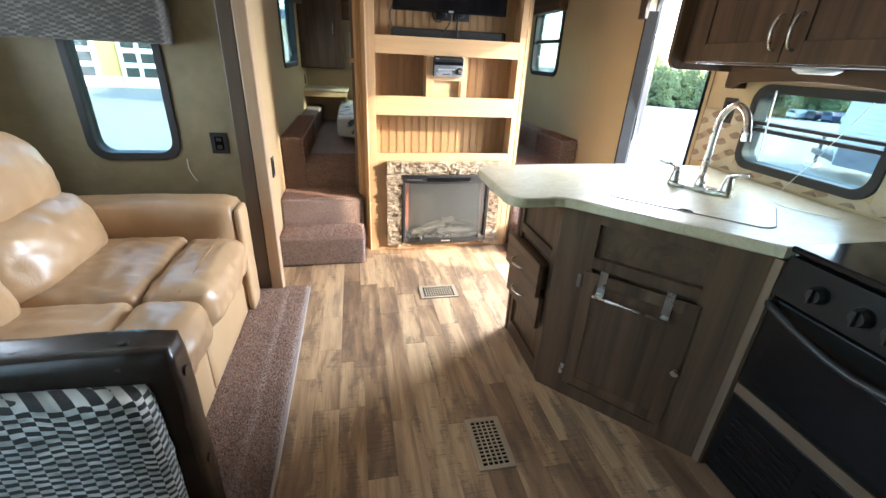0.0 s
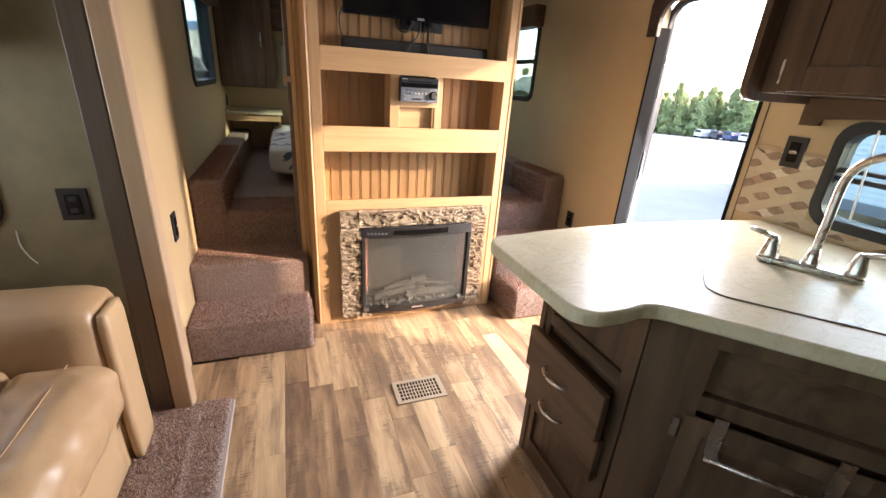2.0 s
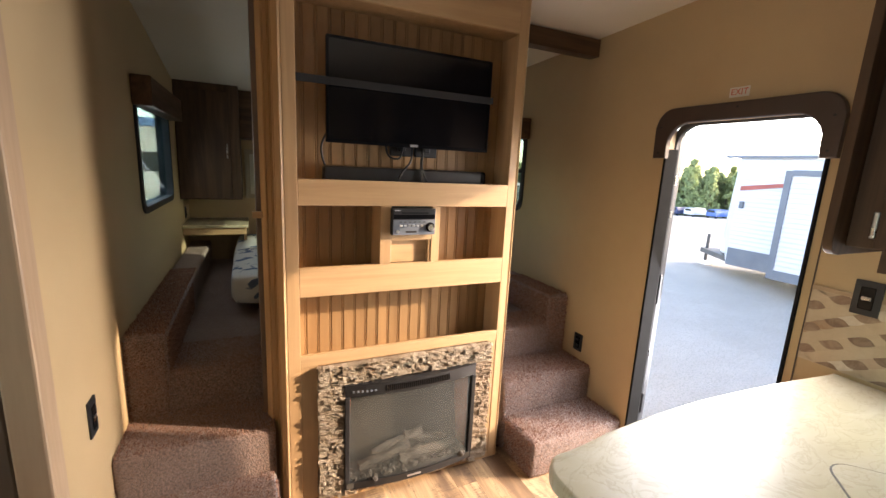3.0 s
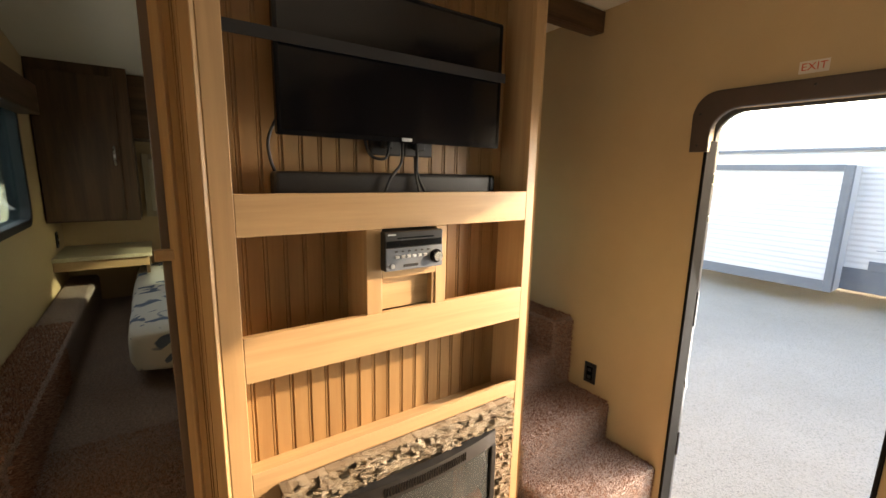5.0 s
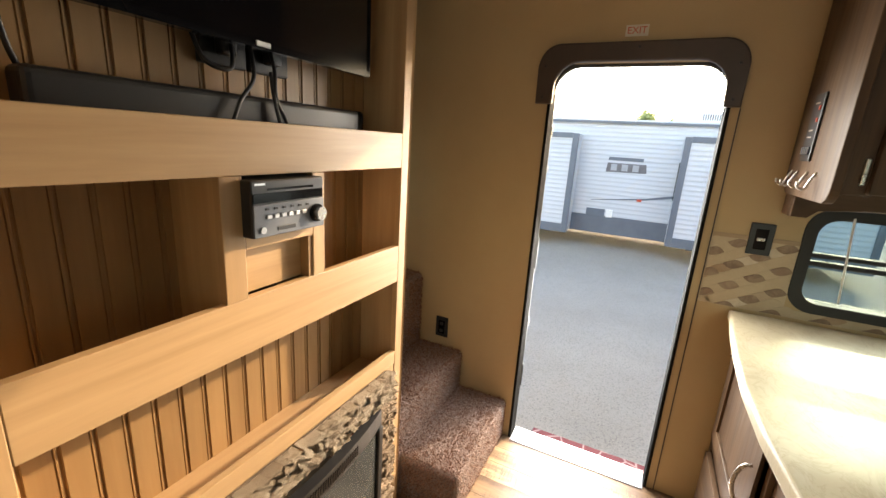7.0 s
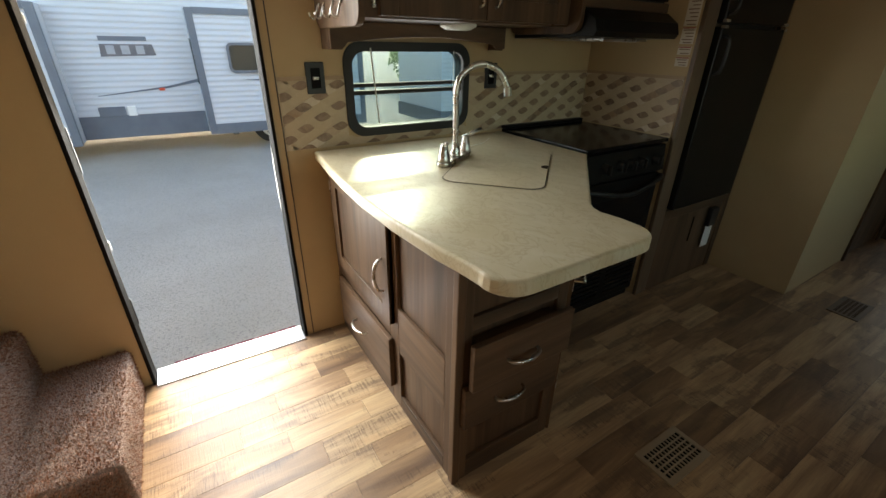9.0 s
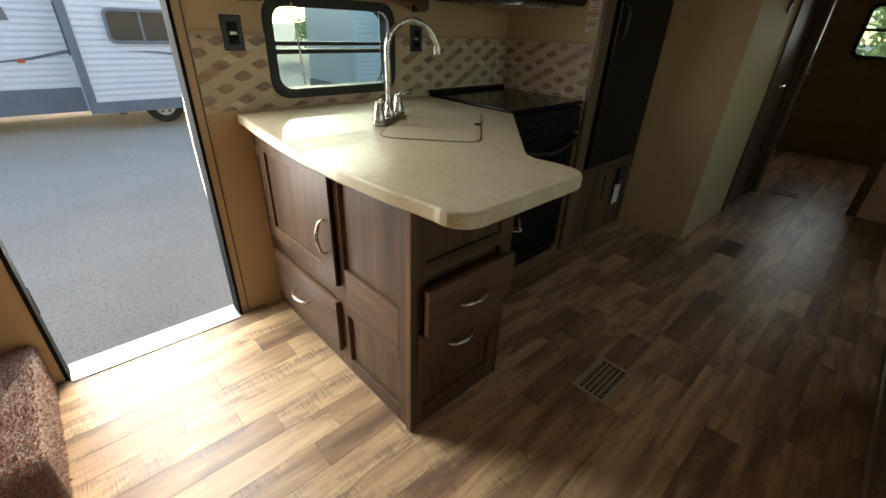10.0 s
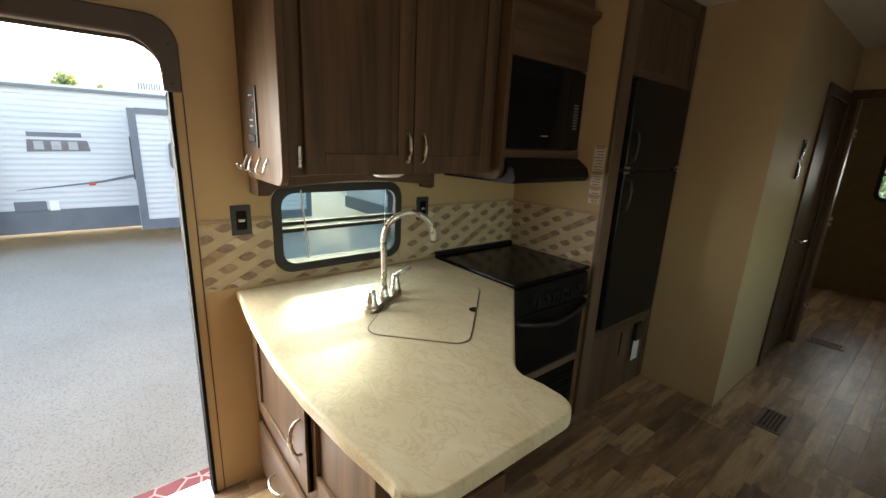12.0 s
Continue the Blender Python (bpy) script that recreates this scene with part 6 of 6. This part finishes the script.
setting("ground", ground_mesh(), ASPHALT, "grey worn asphalt lot reaching to the trees", "ground")
mat_ob = thing("door_mat", (2.75, 2.5, GROUND), "maroon patterned mat on the entrance steps", "mat")
STEPC = mottled("step_grey", (0.05, 0.05, 0.05), (0.08, 0.08, 0.08), 5, 0.7)
MATM = material("maroon_mat", 0.85)
n = Nodes(MATM)
vor = n.add("TexVoronoi", Vector=n.place((1, 1, 1)), Scale=9.0)
vor.feature = "DISTANCE_TO_EDGE"
n.out(n.ramp(vor.outputs["Distance"], (0.03, (0.34, 0.22, 0.22)), (0.06, (0.15, 0.03, 0.04))), None, n.noise(n.place((1, 1, 1)), 300.0), 0.4, 0.002)
stp = thing("entrance_step", (2.5, 2.52, GROUND), "dark metal fold-out entrance step", "step")
part("tread", cube(2.42, 2.70, 2.16, 2.87, -0.385, -0.36, 0.006), STEPC, stp)
part("upper_tread", cube(2.18, 2.40, 2.24, 2.86, -0.21, -0.19, 0.006), STEPC, stp)
for y in (2.20, 2.83):
    part("bracket", prism([(2.16, -0.1), (2.20, -0.1), (2.70, -0.40), (2.68, -0.44), (2.16, -0.2)], y, y + 0.02, 0, 1, "y"), STEPC, stp)
part("leg", cube(2.6, 2.63, 2.24, 2.80, GROUND, -0.38, 0.004), STEPC, stp)
part("mat", cube(2.50, 2.71, 2.17, 2.86, -0.3595, -0.345, 0.004), MATM, mat_ob)


def siding(bm, x, y0, y1, z0, z1, pitch=0.10, face=-1):
    """Lapped siding on a side wall: each course leans out to its lower edge."""
    z, prof = z0, []
    while z < z1 - 1e-6:
        t = min(z + pitch, z1)
        prof += [(x + face * 0.016, z), (x + face * 0.016, z + 0.03), (x + face * 0.002, t - 0.012), (x + face * 0.002, t)]
        z += pitch
    prof += [(x - face * 0.05, z1), (x - face * 0.05, z0)]
    return prism(prof, y0, y1, 0, 1, "y", bm)


TINT = material("tinted_window", 0.05, 0.0, (0.035, 0.04, 0.035))


def far_window(parent, x, y0, y1, z0, z1, mull=None):
    w = part("window", prism(rounded(y0, y1, z0, z1, 0.08), x - 0.02, x + 0.01, 0.004, 1, "x"), TINT, parent, "dark tinted window")
    part("window_frame", ring(rounded(y0 - 0.03, y1 + 0.03, z0 - 0.03, z1 + 0.03, 0.1), rounded(y0 + 0.015, y1 - 0.015, z0 + 0.015, z1 - 0.015, 0.07), x - 0.04, x - 0.005, "x"), GREY_TRIM, w)
    if mull:
        part("mullion", cube(x - 0.03, x - 0.018, mull - 0.02, mull + 0.02, z0, z1), GREY_TRIM, w)


TX, TB, TT = 10.7, -0.42, 2.12
tr = thing("travel_trailer", (TX, 3.0, GROUND), "white travel trailer with lapped siding, grey skirts and slide-outs", "trailer")
part("wall", siding(bmesh.new(), TX, -1.6, 7.55, 0.0, TT), SIDING, tr, "white lapped siding")
part("skirt", cube(TX - 0.012, TX + 2.3, -1.6, 7.55, TB, 0.0), GREY_TRIM, tr, "slate grey skirt")
part("front_wall", prism([(7.55, TB), (7.72, 0.35), (7.62, TT), (7.55, TT)], TX, TX + 2.3, 0, 1, "x"), SIDING, tr)
part("roof", cube(TX - 0.06, TX + 2.36, -1.7, 7.95, TT, TT + 0.07, 0.02), SIDING, tr, "white roof edge")
part("roof_gutter", cube(TX - 0.075, TX - 0.06, -1.7, 7.9, TT - 0.02, TT + 0.03), GREY_TRIM, tr)
part("body", cube(TX + 0.05, TX + 2.3, -1.6, 7.5, 0.0, TT), SIDING, tr)
for (y0, y1, z0, z1) in ((4.05, 6.35, -0.42, 1.83), (-1.4, 1.95, -0.40, 1.86)):
    so = part("slide_out", cube(TX - 0.55, TX, y0, y1, z0, z1), SIDING, tr, "projecting white slide-out box with grey corner trim")
    part("siding", siding(bmesh.new(), TX - 0.556, y0 + 0.1, y1 - 0.1, z0 + 0.2, z1 - 0.1), SIDING, so)
    for a0, a1, h0, h1 in ((y0 - 0.01, y0 + 0.11, z0, z1), (y1 - 0.11, y1 + 0.01, z0, z1), (y0 + 0.112, y1 - 0.112, z1 - 0.1, z1 + 0.01), (y0 + 0.112, y1 - 0.112, z0, z0 + 0.2)):
        part("corner_trim", cube(TX - 0.585, TX - 0.45, a0, a1, h0, h1), GREY_TRIM, so)
far_window(tr, TX - 0.59, 0.36, 1.36, 0.78, 1.26, 0.86)
b = part("end_window", cube(TX - 0.42, TX - 0.14, 1.952, 1.975, 0.55, 1.35, 0.02), TINT, tr, "narrow tinted window on the slide-out's end")
part("service_hatch", cube(TX - 0.03, TX + 0.02, 3.30, 3.72, -0.02, 0.16, 0.01), GREY_TRIM, tr, "dark service hatch")
part("outlet_cover", cube(TX - 0.035, TX + 0.02, 3.13, 3.27, -0.02, 0.16, 0.01), WHITE, tr)
part("marker_lamp", cube(TX - 0.04, TX, 2.56, 2.66, 0.42, 0.47, 0.01), RED, tr, "orange-red marker lamp")
stripe = prism([(1.96, 0.62), (2.5, 0.50), (3.65, 0.36), (3.65, 0.35), (2.5, 0.46), (1.96, 0.56)], TX - 0.022, TX - 0.018, 0, 1, "x")
part("stripe", stripe, GREY_TRIM, tr, "thin dark swoosh stripe")
stripe = prism([(-0.1, 0.52), (0.7, 0.62), (1.2, 0.63), (0.6, 0.58), (-0.1, 0.47)], TX - 0.585, TX - 0.578, 0, 1, "x")
part("stripe", stripe, GREY_TRIM, tr)
stripe = prism([(6.36, 1.52), (7.5, 1.36), (7.5, 1.46), (6.36, 1.60)], TX - 0.028, TX - 0.020, 0, 1, "x")
part("stripe", stripe, mottled("maroon_stripe", (0.28, 0.06, 0.05), (0.33, 0.08, 0.06), 3), tr)


BADGE_SILVER = mottled("badge_silver", (0.30, 0.30, 0.31), (0.38, 0.38, 0.39), 8)


def badge(y1, z0, w, h):
    """The maker's mark as plain blocks in its colours."""
    g = part("name_plate", prism([(y1, z0), (y1 - w, z0 + 0.02), (y1 - w + 0.03, z0 + h * 0.62), (y1 - 0.02, z0 + h * 0.62)], TX - 0.024, TX - 0.018, 0, 1, "x"), mottled("badge_grey", (0.12, 0.11, 0.115), (0.17, 0.155, 0.16), 5), tr, "brown and grey name plate")
    for k in range(3):
        part("block", cube(TX - 0.028, TX - 0.024, y1 - 0.1 - 0.23 * k - 0.13, y1 - 0.1 - 0.23 * k, z0 + 0.04, z0 + h * 0.55), BADGE_SILVER, g)
    part("word_bar", cube(TX - 0.026, TX - 0.02, y1 - w + 0.1, y1 - 0.03, z0 + h * 0.78, z0 + h), GREY_TRIM, g)


badge(3.42, 1.03, 0.86, 0.34)
TYRE = mottled("tyre", (0.02, 0.02, 0.02), (0.03, 0.03, 0.03), 6, 0.85, 0.3, 60)
for y in (0.72, -0.12):
    wh = part("wheel", tube([(TX - 0.05, y, -0.42), (TX - 0.03, y, -0.42), (TX + 0.17, y, -0.42), (TX + 0.19, y, -0.42)], [0.27, 0.33, 0.33, 0.27], 28), TYRE, tr, "black tyre on a white rim")
    part("rim", tube([(TX - 0.062, y, -0.42), (TX - 0.05, y, -0.42)], [0.17, 0.19], 24), WHITE, wh)
    part("hub", tube([(TX - 0.085, y, -0.42), (TX - 0.06, y, -0.42)], [0.04, 0.05], 14), ALU, wh)
    for k in range(6):
        a = k * math.pi / 3
        part("rim_hole", tube([(TX - 0.066, y + 0.12 * math.cos(a), -0.42 + 0.12 * math.sin(a)), (TX - 0.06, y + 0.12 * math.cos(a), -0.42 + 0.12 * math.sin(a))], 0.025, 10), TYRE, wh)
part("fender", cube(TX - 0.03, TX + 0.02, -0.65, 1.2, -0.46, -0.10, 0.02), GREY_TRIM, tr)
for y in (4.4, 5.9, 1.4):
    part("jack", cube(TX - 0.2, TX - 0.12, y, y + 0.12, -0.5, -0.42), STEPC, tr)
part("tongue", prism([(TX + 0.15, 7.5), (TX + 2.1, 7.5), (TX + 1.2, 8.9), (TX + 1.05, 8.9)], -0.42, -0.30), STEPC, tr, "dark A-frame tongue")
part("tongue_jack", tube([(TX + 1.1, 8.75, GROUND), (TX + 1.1, 8.75, 0.1)], 0.04, 10), STEPC, tr)
part("jack_foot", cube(TX + 0.98, TX + 1.22, 8.63, 8.87, GROUND, GROUND + 0.1), WHITE, tr)
for x in (TX + 0.85, TX + 1.3):
    part("propane_tank", tube([(x, 8.05, -0.30), (x, 8.05, -0.24), (x, 8.05, 0.02), (x, 8.05, 0.10), (x, 8.05, 0.13)], [0.10, 0.16, 0.16, 0.10, 0.05], 16), WHITE, tr, "white propane tank", True)
part("porch_lamp", cube(TX - 0.06, TX, 7.36, 7.46, 0.95, 1.12, 0.02), GREY_TRIM, tr)
part("roof_unit", cube(TX + 0.7, TX + 1.5, 1.2, 2.2, TT + 0.07, TT + 0.36, 0.06), WHITE, tr, "white rooftop air conditioner")
for k in range(9):
    part("louvre", cube(TX + 0.692, TX + 0.702, 1.27 + 0.045 * k, 1.29 + 0.045 * k, TT + 0.16, TT + 0.29), GREY_TRIM, tr)

t2 = thing("travel_trailer", (10.5, -6.0, GROUND), "white parked trailer with black window and blue-grey siding", "trailer")
part("wall", siding(bmesh.new(), 9.6, -9.5, -3.2, -0.2, 2.1), SIDING, t2)
part("skirt", cube(9.6, 12.0, -9.5, -3.2, -0.55, -0.2), GREY_TRIM, t2)
part("body", cube(9.65, 12.0, -9.5, -3.25, -0.2, 2.1), SIDING, t2)
part("roof", cube(9.55, 12.05, -9.6, -3.15, 2.1, 2.17), SIDING, t2)
far_window(t2, 9.59, -5.4, -4.3, 0.9, 1.5)
far_window(t2, 9.59, -8.4, -7.0, 0.9, 1.5)
for y in (-5.8, -6.5):
    part("wheel", tube([(9.57, y, -0.42), (9.6, y, -0.42), (9.8, y, -0.42)], [0.27, 0.33, 0.33], 24), TYRE, t2)

# building seen through the slide-out window
bl = thing("service_building", (-12.0, 26.0, GROUND), "yellow service building with a white overhead door with window panes", "building")
YEL = mottled("yellow_stucco", (0.62, 0.42, 0.12), (0.68, 0.47, 0.15), 0.6, 0.8, 0.3, 20)
part("wall", cube(-22.0, -6.6, 26.0, 34.0, GROUND, 5.2), YEL, bl, "yellow rendered wall")
part("base", cube(-22.0, -6.6, 25.95, 26.0, GROUND, -0.25), WHITE, bl)
part("roof", cube(-22.3, -6.3, 25.7, 34.3, 5.2, 5.5), GREY_TRIM, bl)
for x0 in (-11.2, -15.6):
    od = part("overhead_door", cube(x0, x0 + 3.4, 25.9, 26.0, GROUND, 3.2), WHITE, bl, "white overhead door")
    for i in range(4):
        for k in range(5):
            part("pane", cube(x0 + 0.2 + 0.8 * i, x0 + 0.8 + 0.8 * i, 25.88, 25.9, GROUND + 0.5 + 0.68 * k, GROUND + 0.95 + 0.68 * k), TINT, od)
cr = thing("parked_car", (-14.5, 23.5, GROUND), "small red parked car beside the yellow building", "car")
CARP = material("red_car_paint", 0.25, 0.0, (0.42, 0.02, 0.02), Coat_Weight=0.6)
part("body", prism([(-16.4, -0.45), (-16.4, 0.05), (-15.7, 0.15), (-15.2, 0.65), (-13.9, 0.68), (-13.3, 0.2), (-12.6, 0.1), (-12.6, -0.45)], 22.8, 24.4, 0.08, 2, "y"), CARP, cr)
part("window", prism([(-15.6, 0.18), (-15.15, 0.58), (-14.0, 0.6), (-13.5, 0.2)], 22.78, 22.8, 0, 1, "y"), TINT, cr)
for x in (-15.7, -13.3):
    part("wheel", tube([(x, 22.78, -0.43), (x, 22.95, -0.43)], 0.32, 20), TYRE, cr)

cm = thing("parked_camper", (-3.0, 20.0, GROUND), "cream parked camper with blue roof edge and windows", "camper")
CREAM = mottled("cream_panel", (0.60, 0.56, 0.44), (0.66, 0.62, 0.50), 1.0, 0.45, 0.05, 30)
part("body", cube(-6.0, 0.5, 19.0, 21.4, -0.35, 2.6, 0.06), CREAM, cm)
part("roof_edge", cube(-6.05, 0.55, 18.95, 21.45, 2.45, 2.75, 0.04), mottled("blue_trim", (0.12, 0.22, 0.38), (0.15, 0.26, 0.43), 2), cm, "blue roof edge")
for x in (-5.2, -3.4, -1.2):
    part("window", cube(x, x + 1.0, 18.97, 19.0, 0.95, 1.6, 0.02), TINT, cm)
for x in (-4.6, -1.6):
    part("wheel", tube([(x, 18.98, -0.42), (x, 19.2, -0.42)], 0.33, 20), TYRE, cm)

# far vehicles on the lot
for k, (x, y, c) in enumerate(((76, 63.5, (0.5, 0.5, 0.5)), (77, 61.0, (0.03, 0.03, 0.05)), (77, 58.2, (0.03, 0.05, 0.12)), (77, 55.0, (0.6, 0.6, 0.62)), (77, 50.5, (0.05, 0.12, 0.35)))):
    g = lot(x, y)
    fv = thing("parked_car", (x, y, g), "parked car far across the lot", "car", "far parked cars")
    part("body", prism([(y - 0.9, g + 0.35), (y - 0.9, g + 1.05), (y - 0.65, g + 1.6), (y + 0.65, g + 1.6), (y + 0.9, g + 1.05), (y + 0.9, g + 0.35)], x, x + 4.2, 0.08, 1, "x"), material("car_paint", 0.3, 0.0, c), fv)
    part("window", prism([(y - 0.7, g + 1.07), (y - 0.55, g + 1.5), (y + 0.55, g + 1.5), (y + 0.7, g + 1.07)], x - 0.02, x, 0, 1, "x"), TINT, fv)
    for yy in (y - 0.75, y + 0.75):
        part("wheel", tube([(x + 0.5, yy - 0.1, g + 0.32), (x + 0.5, yy + 0.1, g + 0.32)], 0.32, 14), TYRE, fv)

# trees
# Leaf tones lifted and paled: the far trees' haze is in the colour.
LEAF = material("hazed_foliage", 0.7)
n = Nodes(LEAF)
isl = n.add("NewGeometry").outputs["Random Per Island"]
n.out(n.ramp(isl, (0.0, (0.17, 0.22, 0.11)), (0.5, (0.27, 0.33, 0.16)), (1.0, (0.38, 0.41, 0.20))))
thin = n.add("BsdfTranslucent", Color=(0.46, 0.52, 0.24, 1))
lit = n.add("MixShader", i0=0.45, i1=n.b.outputs[0], i2=thin.outputs[0])
n.t.links.new(lit.outputs[0], n.t.nodes["Material Output"].inputs["Surface"])
BARK = mottled("bark", (0.12, 0.09, 0.065), (0.18, 0.14, 0.10), 6, 0.9, 0.6, 40)


def tree(x, y, h, spread, seed, leaves, leaf):
    r = random.Random(seed)
    t = thing("tree", (x, y, GROUND), "tall leafy green tree at the edge of the lot", "tree", "trees round the lot")
    bm = tube([(0, 0, GROUND), (0.1, 0.05, GROUND + h * 0.4), (0.05, 0.0, GROUND + h * 0.9)], [h * 0.018, h * 0.012, h * 0.003], 7)
    for k in range(7):
        a, z = r.uniform(0, 6.28), r.uniform(0.3, 0.8) * h
        tube([(0.05, 0, GROUND + z), (math.cos(a) * spread * 0.7, math.sin(a) * spread * 0.7, GROUND + z + h * 0.12)], [h * 0.006, h * 0.002], 5, bm)
    bmesh.ops.translate(bm, verts=bm.verts, vec=(x, y, 0))
    part("trunk", bm, BARK, t)
    verts, faces = [], []
    clumps = [(r.uniform(0.08, 1.0), r.uniform(0, 6.28), r.uniform(0.15, 1.0)) for _ in range(46)]
    for _ in range(leaves):
        f, a, q = r.choice(clumps)
        wid = spread * (1.0 - f) ** 0.7 * 1.15 * q
        c = Vector((math.cos(a) * wid, math.sin(a) * wid, h * f)) + Vector([r.gauss(0, 0.10 * spread) for _ in range(3)])
        u2 = Vector([r.gauss(0, 1) for _ in range(3)]).normalized() * leaf
        v2 = u2.orthogonal().normalized() * leaf * 0.6
        i = len(verts)
        verts += [c - u2, c + v2, c + u2, c - v2]
        faces.append((i, i + 1, i + 2, i + 3))
    me = bpy.data.meshes.new("crown")
    me.from_pydata([tuple(p) for p in verts], [], faces)
    me.materials.append(LEAF)
    ob = new("crown", me)
    ob.parent = t
    return t


protos = [tree(-70 + 3 * k, 62 - 4 * k, 8.0 + 1.1 * (k % 3), 2.3, 30 + k, 4200, 0.25) for k in range(4)]
rt = random.Random(5)
for k in range(190):
    a = radians(20 + 42 * k / 189) + rt.uniform(-0.01, 0.01)
    d = rt.uniform(100, 122)
    s = rt.uniform(0.75, 1.15)
    ob = copy_thing(rt.choice(protos), pose(d * math.cos(a), d * math.sin(a) + 2, lot(d * math.cos(a), d * math.sin(a)) - 0.3, 0, 0, rt.uniform(0, 360)))
    ob.scale = (s, s, s)
for x, y, h in ((26.0, 3.3, 4.3), (26.5, 1.7, 3.9), (20.0, -9.0, 5.0), (22.0, -12.5, 6.0), (18.5, -14.0, 5.0), (5.0, -16.0, 7.0), (1.0, -15.0, 6.5), (-3.0, -16.0, 7.0)):
    tree(x, y, h, 2.0, int(x * 7 + y), 3500, 0.10)
# Unseen tree added so its crown dims the sun on the counter.
tree(26.0, -11.9, 16.0, 4.2, 77, 6500, 0.26)
bpy.context.view_layer.update()
